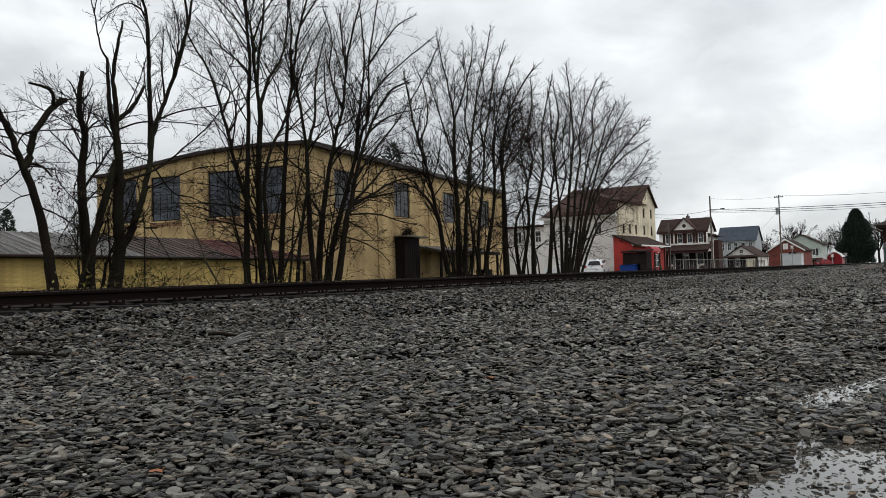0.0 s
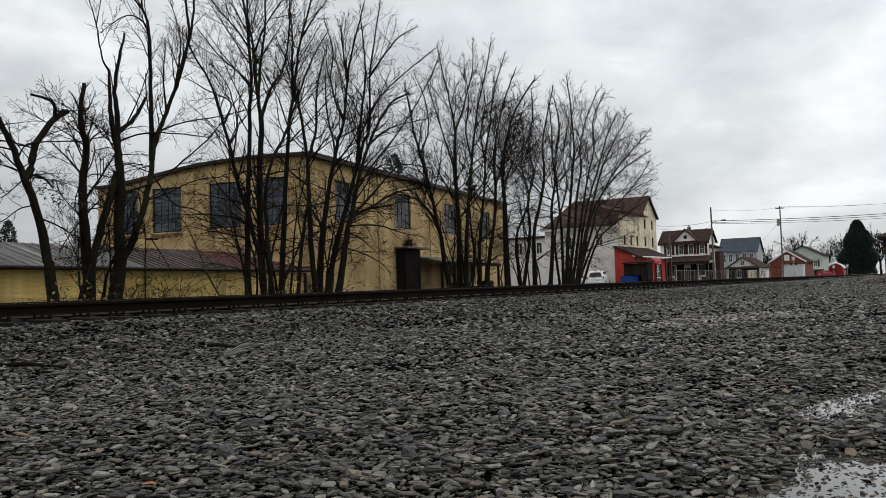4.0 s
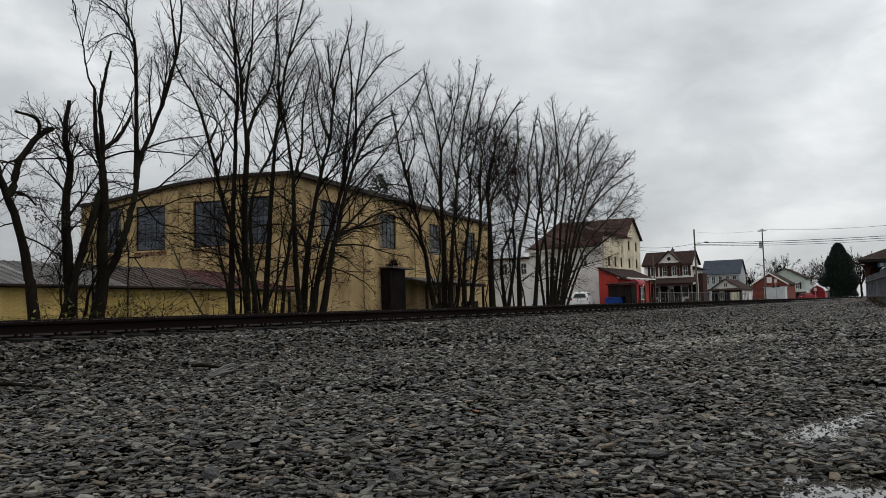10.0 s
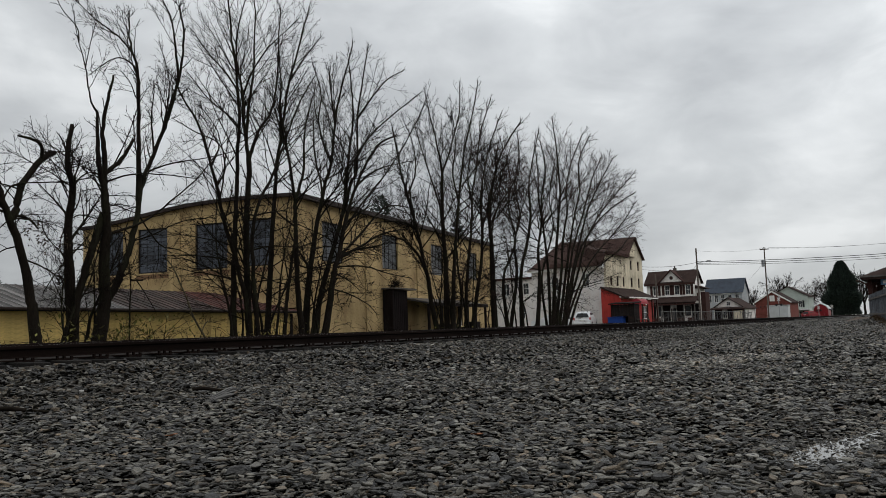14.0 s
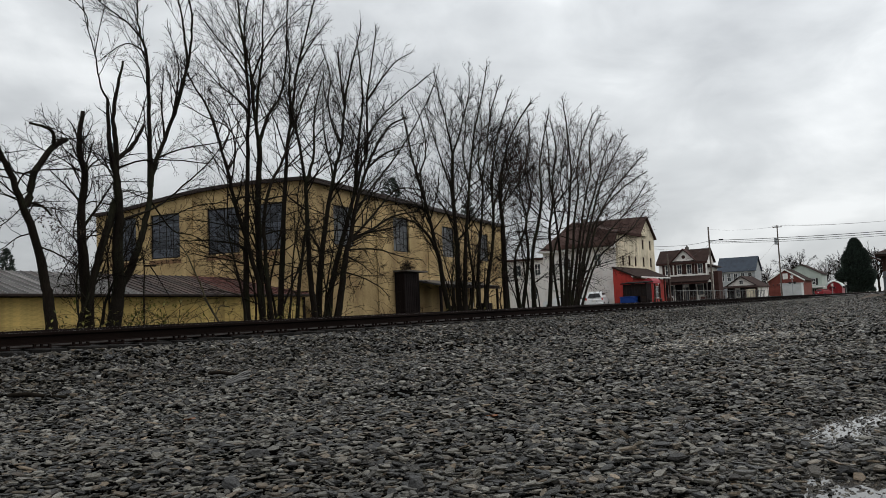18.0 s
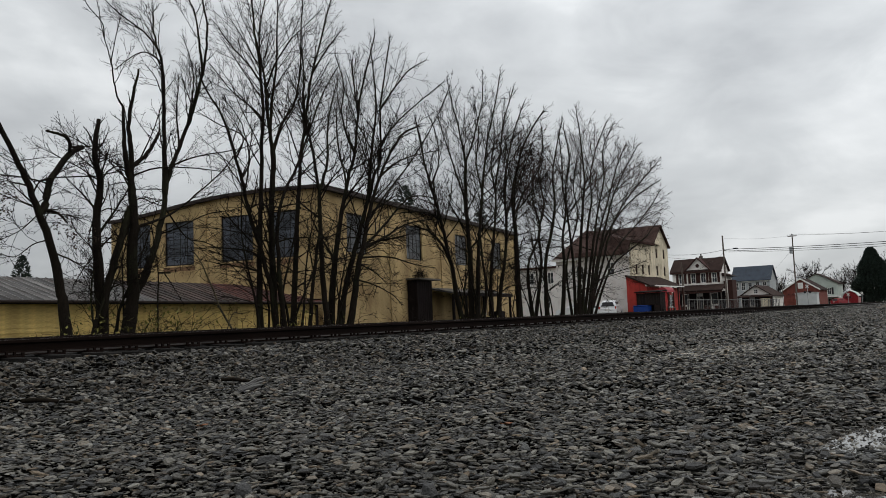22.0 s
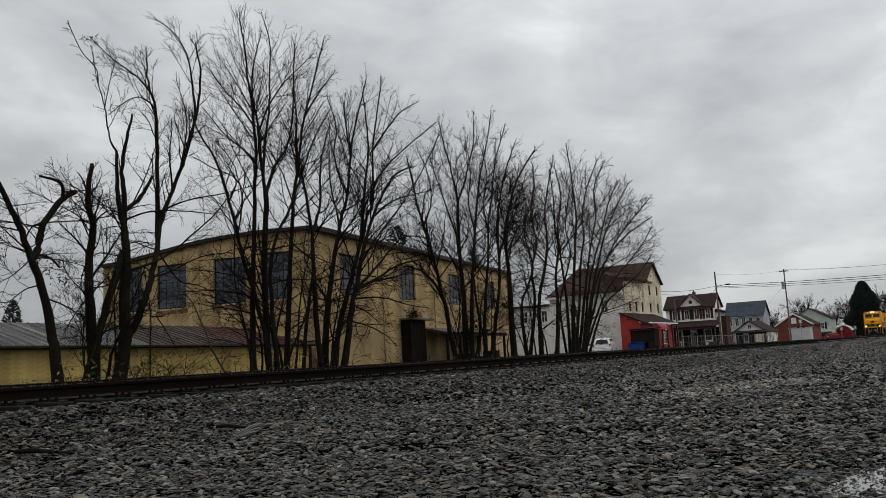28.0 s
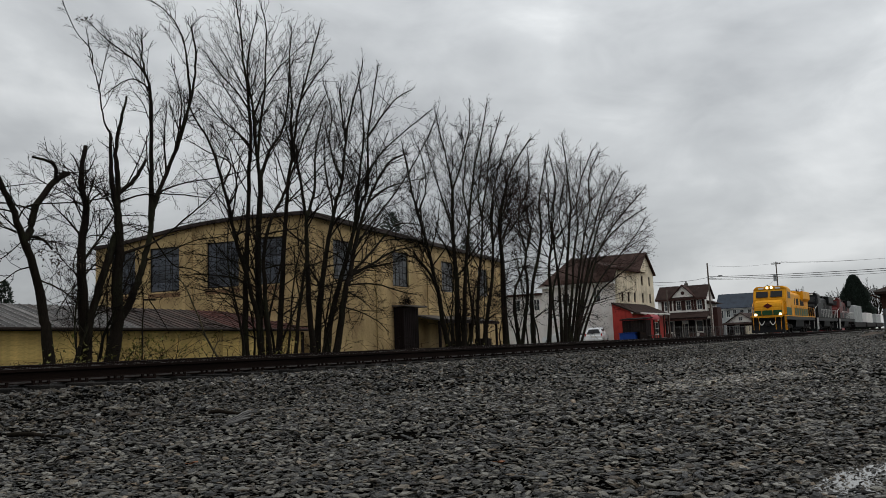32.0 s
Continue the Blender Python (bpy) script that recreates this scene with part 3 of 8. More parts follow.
    for a, b, h in ((14.2, 14.8, 0.9), (17.6, 18.6, 1.35), (19.4, 20.2, 0.8), (20.9, 21.9, 1.1), (23.0, 24.6, 1.5)):
        part("crate", boxes((a, b, -1.9, -1.0, 0, h), bevel=0.05), DARKWOOD, lean)
    return f


factory()


def shed():
    """The long clapboard shed in front of the end wall; its front runs in line with the factory."""
    s = thing("clapboard_shed", FACTORY @ pose(-0.9, -0.15, 0), "long low yellow clapboard shed with weathered metal roof", "shed")
    x0, eave, depth = -34.0, 2.14, 5.2
    part("wall", boxes((x0, 0, 0.03, 0.2, 0, eave), (x0, 0, depth - 0.2, depth, 0, eave), (-0.2, -0.003, 0.2, depth - 0.2, 0, eave)), SIDING, s)
    # clapboards, each a tilted board
    step, n = 0.165, 13
    for a, b in ((-34, -27), (-27, -20), (-20, -13.4), (-13.4, -6.8), (-6.8, -0.2)):
        L = b - a
        me = mesh_of("clapboard", [(0, -0.035, 0), (L, -0.035, 0), (L, -0.012, step + 0.02), (0, -0.012, step + 0.02), (0, 0.03, 0), (L, 0.03, 0)], [(0, 1, 2, 3), (4, 5, 1, 0)], SIDING)
        for i in range(n):
            part_of("clapboard", me, s, m=pose(a + random.uniform(0, 0.02), 0, i * step + random.uniform(-0.006, 0.006), 0, random.uniform(-0.05, 0.05), 0))
    part("corner_board", boxes((-0.22, 0.02, -0.06, 0.0, 0, eave - 0.05)), DARKWOOD, s)
    part("eave", boxes((x0, 0.45, -0.36, -0.02, eave - 0.02, eave + 0.05)), DARKWOOD, s)
    part("gutter", boxes((x0, 0.45, -0.44, -0.345, eave + 0.0, eave + 0.1), bevel=0.02), COPING, s)
    # roof sheets with standing seams, hipped at the near end of the factory
    ridge, ry = 3.12, 2.5
    sx = 0.42
    x = x0
    while x < 0.45:
        a, b = x, min(0.45, x + sx)
        fa, fb = (min(1.0, max(0.02, (0.45 - q) / 3.9)) for q in (a, b))
        ya, yb = -0.40 + fa * (ry + 0.40), -0.40 + fb * (ry + 0.40)
        za, zb = eave + 0.10 + fa * (ridge - eave), eave + 0.10 + fb * (ridge - eave)
        mat = TINROOF if a < -12.4 + 2.2 * noise.noise((a * 1.7, 0, 0)) else BROWNROOF if a < -6.6 + 2.6 * noise.noise((a * 1.3, 4, 0)) else RUSTROOF
        v = [(a, -0.40, eave + 0.10), (b, -0.40, eave + 0.10), (b, yb, zb), (a, ya, za)]
        me = mesh_of("roof_sheet", v + [(p[0], p[1], p[2] - 0.03) for p in v], [(0, 1, 2, 3), (7, 6, 5, 4), (0, 4, 5, 1), (1, 5, 6, 2), (2, 6, 7, 3), (3, 7, 4, 0)], mat)
        part_of("roof_sheet", me, s)
        seam = [(a - 0.012, -0.40, eave + 0.10), (a + 0.012, -0.40, eave + 0.10), (a + 0.012, ya, za), (a - 0.012, ya, za)]
        me = mesh_of("roof_seam", seam + [(p[0], p[1], p[2] + 0.035) for p in seam], [(4, 5, 6, 7), (0, 4, 7, 3), (1, 2, 6, 5), (0, 1, 5, 4)], SEAM if mat is TINROOF else mat)
        part_of("roof_seam", me, s)
        x += sx
    me = mesh_of("roof_back", [(x0, ry, ridge + 0.10), (-3.45, ry, ridge + 0.10), (0.45, depth + 0.5, eave + 0.1), (x0, depth + 0.5, eave + 0.1), (0.45, -0.40, eave + 0.10)], [(0, 1, 2, 3), (1, 4, 2)], RUSTROOF)
    part_of("roof_back", me, s)
    # a downpipe and a thin conduit on the wall
    for x, r in ((-13.4, 0.035), (-20.0, 0.02)):
        part("downpipe", rod(bmesh.new(), (x, -0.09, 0), (x, -0.09, eave), r), GREYWOOD, s)


shed()


# ---- bare winter trees ----
class Wood:
    """Collects tapered round branches into plain vertex and face lists."""

    def __init__(self):
        self.v, self.f = [], []

    def tube(self, pts, radii, sides):
        base = len(self.v)
        up = Vector((0.3, 0.2, 1)).normalized()
        n = len(pts)
        for i, (p, r) in enumerate(zip(pts, radii)):
            d = (pts[min(i + 1, n - 1)] - pts[max(i - 1, 0)]).normalized()
            a = d.cross(up)
            a = a.normalized() if a.length > 1e-3 else Vector((1, 0, 0))
            b = d.cross(a)
            for k in range(sides):
                c, s = math.cos(2 * math.pi * k / sides), math.sin(2 * math.pi * k / sides)
                self.v.append(p + a * (c * r) + b * (s * r))
        for i in range(n - 1):
            for k in range(sides):
                q = base + i * sides
                self.f.append((q + k, q + (k + 1) % sides, q + sides + (k + 1) % sides, q + sides + k))
        self.f.append(tuple(base + (n - 1) * sides + k for k in range(sides)))

    def spray(self, pts, radii):
        """A cheap three-sided shoot that runs out to a point."""
        base, n = len(self.v), len(pts) - 1
        d = pts[-1] - pts[0]
        a = d.cross(Vector((0.3, 0.2, 1)))
        a = a.normalized() if a.length > 1e-4 else Vector((1, 0, 0))
        b = d.cross(a).normalized()
        x, y, z = a, a * -0.5 + b * 0.866, a * -0.5 - b * 0.866
        for p, r in zip(pts[:-1], radii):
            self.v += [p + x * r, p + y * r, p + z * r]
        self.v.append(pts[-1])
        for i in range(n - 1):
            q = base + 3 * i
            self.f += [(q, q + 1, q + 4, q + 3), (q + 1, q + 2, q + 5, q + 4), (q + 2, q, q + 3, q + 5)]
        q, e = base + 3 * (n - 1), base + 3 * n
        self.f += [(q, q + 1, e), (q + 1, q + 2, e), (q + 2, q, e)]

    def put(self, name, material, parent, label=""):
        if self.f:
            return part_of(name, mesh_of(name, [tuple(p) for p in self.v], self.f, material, True), parent, label)


def spline(ctrl, n):
    """n points on a smooth curve through the control points."""
    c = [ctrl[0] * 2 - ctrl[1], *ctrl, ctrl[-1] * 2 - ctrl[-2]]
    out = []
    for i in range(n):
        u = i / (n - 1) * (len(ctrl) - 1)
        k = min(int(u), len(ctrl) - 2)
        t = u - k
        p0, p1, p2, p3 = c[k:k + 4]
        out.append(0.5 * (2 * p1 + (p2 - p0) * t + (2 * p0 - 5 * p1 + 4 * p2 - p3) * t * t + (3 * p1 - p0 - 3 * p2 + p3) * t ** 3))
    return out


class Tree:
    """A bare tree: given stems, ascending laterals set round them in turn, and three finer orders of shoots."""

    def __init__(self, seed, thin=0.0062, wander=0.085, lift=0.055, fine=1.0):
        self.rng = random.Random(seed)
        self.trunk, self.limbs, self.twigs = Wood(), Wood(), Wood()
        self.spine, self.extra = [], []
        self.thin, self.wander, self.lift, self.fine = thin, wander, lift, fine
        self.turn = self.rng.uniform(0, 6.28)

    def jitter(self, s):
        r = self.rng
        return Vector((r.gauss(0, s), r.gauss(0, s), r.gauss(0, s)))

    def off(self, d, angle):
        """A direction that leaves d by the angle; each next one leaves on another side."""
        self.turn += 2.4 + self.rng.uniform(-0.5, 0.5)
        a = d.cross(Vector((0.31, 0.17, 0.93)))
        a = a.normalized() if a.length > 1e-3 else Vector((1, 0, 0))
        side = a * math.cos(self.turn) + d.cross(a) * math.sin(self.turn)
        return d * math.cos(angle) + side * math.sin(angle)

    def grow(self, p, d, length, r, level, lift=None):
        rng = self.rng
        lift = self.lift if lift is None else lift
        n = (6, 4, 2, 1)[level]
        pts, dirs, q = [p], [d], p
        for i in range(n):
            d = (d + self.jitter(self.wander * (1.0, 1.15, 1.3, 1.5)[level]) + Vector((0, 0, lift))).normalized()
            q = q + d * (length / n)
            pts.append(q)
            dirs.append(d)
        tip = max(self.thin * 0.8, r * 0.3)
        radii = [r + (tip - r) * i / n for i in range(n + 1)]
        if level < 1:
            self.limbs.tube(pts, radii, 4)
        else:
            self.twigs.spray(pts, radii)
        if level >= 3:
            return
        kids = max(1, int(length * (3.0, 4.1, 5.2)[level] * self.fine + rng.random()))
        for j in range(kids):
            u = min(0.999, 0.24 + 0.76 * ((j + rng.random()) / kids) ** 0.85) * n
            k = int(u)
            s = pts[k].lerp(pts[k + 1], u - k)
            size = length * (0.24 + 0.44 * (1 - u / n)) * rng.uniform(0.6, 1.3)
            size = min(size, (1.7, 0.8, 0.34)[level])
            self.grow(s, self.off(dirs[k + 1], rng.uniform(0.5, 0.95)), size, max(self.thin, radii[k] * rng.uniform(0.45, 0.65)), level + 1, lift * 0.6)

    def stem(self, ctrl, r0, r1, laterals, start, reach, cut=False):
        """A stem along the control points, with laterals from the share start upwards; a cut stem ends blunt."""
        rng = self.rng
        ctrl = [Vector(c) for c in ctrl]
        rooted = ctrl[0].z < -0.4
        if self.spine and not rooted:
            # let a side stem grow out of the wood that it leaves
            foot = min((p for p, r in self.spine), key=lambda p: (p - ctrl[0]).length)
            ctrl[0] = foot
        laterals, reach = int(laterals * 1.15), reach * 1.95
        n = max(6, 3 * len(ctrl))
        pts = spline(ctrl, n + 1)
        wob = 0.12 * min(r0, 0.1)
        pts = [p + self.jitter(wob) if 0 < i < n else p for i, p in enumerate(pts)]
        radii = [(r0 + (r1 - r0) * (i / n) ** (1.0 if cut else 0.58)) * (1 + (0.3 * math.exp(-i * 1.1) if rooted else 0)) * (1 + 0.07 * noise.noise(p * 2.3)) for i, p in enumerate(pts)]
        self.trunk.tube(pts, radii, 9 if r0 > 0.06 else 6)
        self.spine += [(p, r) for p, r in zip(pts, radii)]
        run = sum((q - p).length for p, q in zip(pts, pts[1:]))
        if not cut:
            d = (pts[-1] - pts[-3]).normalized()
            self.grow(pts[-1], d, 0.12 * reach, max(self.thin, r1 * 0.9), 1)
            for _ in range(3):
                self.grow(pts[-1 - rng.randrange(2)], self.off(d, rng.uniform(0.25, 0.6)), 0.17 * reach * rng.uniform(0.7, 1.2), max(self.thin, r1 * 0.7), 1)
        for j in range(laterals):
            h = (j + rng.random()) / laterals
            u = min(0.995, start + (1 - start) * h) * n
            k = int(u)
            s = pts[k].lerp(pts[k + 1], u - k)
            d = (pts[k + 1] - pts[k]).normalized()
            size = reach * (1.0 - 0.8 * h) * rng.uniform(0.35, 1.15)
            self.grow(s, self.off(d, rng.uniform(0.5, 1.0) - 0.15 * h), size, max(self.thin * 1.3, min(radii[k] * rng.uniform(0.35, 0.6), 0.016 + 0.015 * size)), 0 if size > 0.8 else 1)

    def skirt(self, z0, z1, count, reach):
        """Long thin side branches, low on the stems, that hang out level before the wall."""
        rng = self.rng
        feet = [p for p, r in self.spine if z0 < p.z < z1 and r > 0.05]
        for i in range(count):
            a = rng.choice((0, math.pi)) + rng.gauss(0, 0.6)
            d = Vector((math.cos(a), math.sin(a) * 0.6, rng.uniform(0.1, 0.7))).normalized()
            size = reach * rng.uniform(0.5, 1.25)
            self.grow(rng.choice(feet), d, size, 0.011 + 0.008 * size, 0, rng.uniform(-0.09, 0.02))

    def suckers(self, count, height):
        """Thin leaning shoots that stand up from the foot among the main stems."""
        rng = self.rng
        feet = [p for p, r in self.spine if p.z < 0.2 and r > 0.05]
        for _ in range(count):
            p = rng.choice(feet) + Vector((rng.uniform(-0.9, 0.9), rng.uniform(-0.4, 0.4), 0))
            p.z = -0.55
            h, lean = height * rng.uniform(0.6, 1.2), rng.gauss(0, 0.3)
            ways = [p + Vector((lean * h * u ** 1.3 + rng.gauss(0, 0.12), rng.gauss(0, 0.15), h * u)) for u in (0.33, 0.66, 1.0)]
            self.stem([p, *ways], rng.uniform(0.045, 0.085), 0.014, 9, 0.3, 1.2)

    def tangle(self, middle, spread, count):
        """A dense knot of vine shoots high in the crown."""
        rng = self.rng
        for _ in range(count):
            p = Vector(c + max(-1.9, min(1.9, rng.gauss(0, 1))) * s for c, s in zip(middle, spread))
            d = (self.jitter(0.6) + Vector((0, 0, 0.35))).normalized()
            q = p + d * rng.uniform(0.3, 0.9)
            self.twigs.tube([p, (p + q) / 2 + self.jitter(0.08), q], [0.011, 0.009, 0.006], 3)

    def leaves(self, places, count, size=0.055):
        """Withered leaves that still hang in bunches."""
        rng = self.rng
        v, f = [], []
        for c in places:
            for _ in range(count):
                p = Vector(c) + Vector((rng.gauss(0, 0.15), rng.gauss(0, 0.12), rng.gauss(0, 0.16))) * (size / 0.055)
                d = self.jitter(1).normalized() * size * rng.uniform(0.6, 1.1)
                e = d.cross(Vector((0.4, 0.9, 0.2))).normalized() * size * 0.45
                o = len(v)
                v += [tuple(p - d), tuple(p + e), tuple(p + d), tuple(p - e)]
                f.append((o, o + 1, o + 2, o + 3))
        self.extra.append(("dead_leaves", mesh_of("dead_leaves", v, f, DEADLEAF)))

    def finish(self, m, label, group="", bark=None, twig=None):
        t = thing("tree", m, label, "tree", group)
        self.trunk.put("trunk", bark or BARK, t)
        self.limbs.put("crown", bark or BARK, t)
        sprays = self.twigs.put("twig_spray", twig or TWIG, t)
        if sprays:
            tagged(sprays, kind="stuff")
        for name, me in self.extra:
            tagged(part_of(name, me, t), kind="stuff")
        return t


DEADLEAF = surface("dead_brown_leaves", (0.03, 0.02, 0.012), 0.8, vary=0.3, scale=6, fine=40, bump=0.0, islands=0.4)
PALEBARK = surface("lichened_sapling_bark", (0.075, 0.062, 0.036), 0.85, vary=0.4, scale=5, fine=40, bump=0.3)
ROW = "bare trees along the railway"


def lineside_trees():
    """Trees in a row beyond the tracks, each given by the ways of its main stems."""
    t = Tree(11, fine=1.4)
    t.stem([(14.59, 23.00, -0.55), (14.41, 23.00, 1.22), (14.29, 23.00, 1.81), (14.14, 23.00, 2.65), (13.80, 23.00, 3.65), (13.44, 23.00, 4.47), (13.13, 23.00, 5.28), (12.84, 23.00, 5.75), (12.27, 23.00, 6.80), (11.85, 23.00, 7.50), (11.27, 23.00, 8.61)], 0.200, 0.047, 5, 0.3, 1.0)
    t.stem([(13.62, 23.00, 3.98), (13.84, 23.07, 4.34), (14.01, 23.15, 5.05), (14.27, 23.22, 5.44), (14.84, 23.30, 6.16), (15.24, 23.37, 6.37)], 0.123, 0.080, 3, 0.3, 0.9, cut=True)
    t.stem([(14.73, 23.00, 6.15), (14.57, 23.00, 6.42), (14.31, 23.01, 6.57), (13.83, 23.01, 6.61)], 0.061, 0.034, 1, 0.3, 0.5, cut=True)
    t.stem([(14.84, 23.00, 6.20), (15.45, 23.16, 6.42), (16.05, 23.32, 6.66)], 0.031, 0.014, 4, 0.2, 0.6)
    t.stem([(13.26, 23.00, 4.86), (12.83, 22.90, 4.90), (12.41, 22.79, 4.88), (11.68, 22.69, 4.49)], 0.029, 0.012, 6, 0.2, 0.9)
    t.stem([(13.40, 23.00, 4.53), (13.73, 23.03, 5.11), (14.51, 23.05, 5.30), (15.53, 23.08, 5.45)], 0.029, 0.018, 7, 0.2, 0.9)
    t.stem([(13.62, 23.00, 4.01), (13.06, 22.96, 3.57), (12.55, 22.92, 3.29)], 0.025, 0.011, 6, 0.2, 0.8)
    t.stem([(13.95, 23.00, 3.15), (13.47, 23.08, 3.17), (13.01, 23.15, 2.80), (12.64, 23.23, 2.87)], 0.025, 0.010, 7, 0.2, 0.8)
    t.stem([(14.17, 23.00, 2.96), (14.62, 22.89, 2.72), (15.04, 22.78, 2.44)], 0.034, 0.014, 6, 0.3, 0.8)
    t.stem([(13.72, 23.00, 4.19), (14.08, 23.09, 4.22), (14.42, 23.19, 4.12), (14.70, 23.28, 3.92)], 0.050, 0.030, 2, 0.5, 0.4, cut=True)
    t.stem([(11.82, 23.00, 7.44), (12.00, 23.01, 8.02), (12.29, 23.03, 8.64)], 0.056, 0.041, 1, 0.5, 0.5, cut=True)
    t.skirt(1.5, 6.0, 12, 1.8)
    t.leaves(((12.6, 22.9, 4.5), (12.4, 22.9, 4.0), (14.3, 22.9, 3.8), (14.5, 22.8, 3.45), (15.25, 22.8, 3.5)), 30)
    t.leaves(((15.3, 23.0, 11.36), (15.62, 23.0, 11.44)), 22, 0.04)
    t.finish(pose(0, 0, 0), "bare leaning tree with a lopped limb and dark wet bark", ROW)
    t = Tree(12, fine=1.4)
    t.stem([(15.71, 23.30, -0.55), (15.86, 23.30, 1.28), (15.78, 23.30, 2.17), (15.73, 23.30, 2.88), (15.69, 23.30, 3.60), (15.74, 23.30, 4.51), (15.84, 23.30, 5.35), (15.67, 23.30, 5.94), (15.67, 23.30, 6.62), (15.79, 23.30, 7.37)], 0.190, 0.064, 12, 0.3, 1.2, cut=True)
    t.stem([(15.67, 23.30, 6.25), (15.60, 23.43, 6.73), (15.52, 23.57, 7.02)], 0.036, 0.018, 2, 0.5, 0.4)
    t.stem([(15.76, 23.30, 4.33), (16.15, 23.29, 4.50), (16.71, 23.28, 4.43)], 0.027, 0.013, 4, 0.2, 0.7)
    t.stem([(15.80, 23.30, 5.34), (16.14, 23.28, 5.75), (16.48, 23.27, 5.92), (16.77, 23.25, 5.87)], 0.032, 0.019, 4, 0.2, 0.7)
    t.stem([(15.73, 23.30, 3.15), (15.33, 23.40, 2.56), (15.05, 23.49, 2.08)], 0.027, 0.013, 5, 0.2, 0.7)
    t.stem([(15.71, 23.30, 2.88), (15.49, 23.42, 3.46), (15.77, 23.54, 4.36), (15.52, 23.66, 5.09)], 0.027, 0.011, 7, 0.2, 0.8)
    t.skirt(1.2, 6.4, 12, 1.9)
    t.suckers(2, 4.5)
    t.finish(pose(0, 0, 0), "bare tree whose main stem is cut off short", ROW)
    t = Tree(13, fine=1.4)
    t.stem([(16.39, 23.00, -0.55), (16.72, 23.00, 1.06), (16.82, 23.00, 1.79), (16.78, 23.00, 2.88), (16.85, 23.00, 4.00), (16.81, 23.00, 4.93), (16.74, 23.00, 5.49), (16.57, 23.00, 6.08), (16.50, 23.00, 6.79), (16.48, 23.00, 7.86)], 0.234, 0.045, 7, 0.35, 1.0, cut=True)
    t.stem([(16.48, 23.00, 7.74), (16.28, 22.98, 8.09), (16.11, 22.96, 8.62), (16.01, 22.94, 9.14), (15.89, 22.93, 9.57), (15.69, 22.91, 10.09), (15.49, 22.89, 10.99)], 0.042, 0.013, 7, 0.3, 0.7)
    t.stem([(16.05, 23.00, 9.20), (16.29, 23.16, 10.03), (16.66, 23.31, 11.16)], 0.023, 0.011, 4, 0.3, 0.5)
    t.stem([(15.82, 23.00, 10.01), (15.79, 23.09, 10.51), (15.35, 23.17, 10.95), (15.12, 23.26, 11.42), (14.97, 23.34, 11.84)], 0.023, 0.011, 4, 0.3, 0.6)
    t.stem([(16.78, 23.00, 5.31), (16.73, 22.95, 6.24), (16.63, 22.91, 6.89), (16.58, 22.86, 7.31), (16.67, 22.82, 8.01), (16.77, 22.77, 8.62), (16.87, 22.72, 9.16)], 0.095, 0.034, 4, 0.4, 0.8, cut=True)
    t.stem([(15.77, 22.98, -0.55), (15.79, 23.02, 1.27), (15.96, 23.04, 2.12), (16.19, 23.05, 2.87), (16.47, 23.07, 3.61), (16.79, 23.09, 4.57)], 0.120, 0.120, 5, 0.4, 0.9, cut=True)
    t.stem([(16.82, 23.00, 1.69), (17.16, 23.01, 2.11), (17.45, 23.03, 2.71), (17.71, 23.04, 3.29), (17.89, 23.05, 3.91), (18.09, 23.06, 4.70), (18.22, 23.08, 5.42), (18.40, 23.09, 6.08), (18.76, 23.10, 6.81), (19.15, 23.12, 7.65), (19.45, 23.13, 8.34), (19.71, 23.14, 9.19), (19.97, 23.15, 9.94), (20.13, 23.17, 10.81), (20.19, 23.18, 11.71), (20.02, 23.19, 12.56)], 0.155, 0.032, 16, 0.4, 1.5)
    t.stem([(18.16, 23.00, 5.25), (18.14, 23.06, 6.44), (18.17, 23.11, 7.66), (18.20, 23.17, 9.10), (18.16, 23.22, 9.89), (17.99, 23.28, 10.52), (17.94, 23.33, 11.15), (17.98, 23.39, 11.76)], 0.110, 0.020, 12, 0.3, 1.3)
    t.stem([(17.80, 23.00, 10.33), (17.38, 23.03, 10.60), (16.86, 23.07, 10.83), (16.35, 23.10, 11.06), (15.74, 23.13, 11.42)], 0.039, 0.013, 12, 0.2, 0.8)
    t.stem([(18.03, 23.00, 9.68), (17.67, 22.93, 9.85), (17.13, 22.85, 9.83), (16.61, 22.78, 9.51), (16.12, 22.71, 9.07)], 0.035, 0.013, 8, 0.2, 0.8)
    t.stem([(19.87, 23.00, 9.89), (19.67, 23.00, 10.83), (19.50, 23.00, 11.79), (19.20, 23.00, 12.38), (18.69, 23.00, 12.76), (18.08, 23.00, 12.95)], 0.057, 0.014, 12, 0.2, 1.1)
    t.stem([(19.11, 23.00, 7.75), (19.33, 23.00, 8.92), (19.34, 23.00, 9.83), (18.95, 23.00, 10.91)], 0.040, 0.014, 9, 0.2, 1.0)
    t.stem([(17.11, 23.00, 5.88), (17.48, 23.00, 6.54), (17.87, 23.00, 7.23)], 0.076, 0.049, 2, 0.5, 0.6, cut=True)
    t.stem([(17.16, 23.00, 5.96), (17.78, 23.15, 7.36), (18.36, 23.31, 8.71)], 0.028, 0.015, 6, 0.3, 0.8)
    t.stem([(17.07, 23.00, 5.72), (17.76, 22.96, 6.00), (19.18, 22.92, 6.19), (20.50, 22.89, 6.23)], 0.038, 0.016, 9, 0.3, 0.9)
    t.stem([(17.29, 23.00, 4.02), (18.20, 22.94, 4.42), (19.18, 22.89, 5.13), (20.45, 22.83, 6.20), (21.25, 22.78, 7.10)], 0.056, 0.021, 10, 0.3, 1.1)
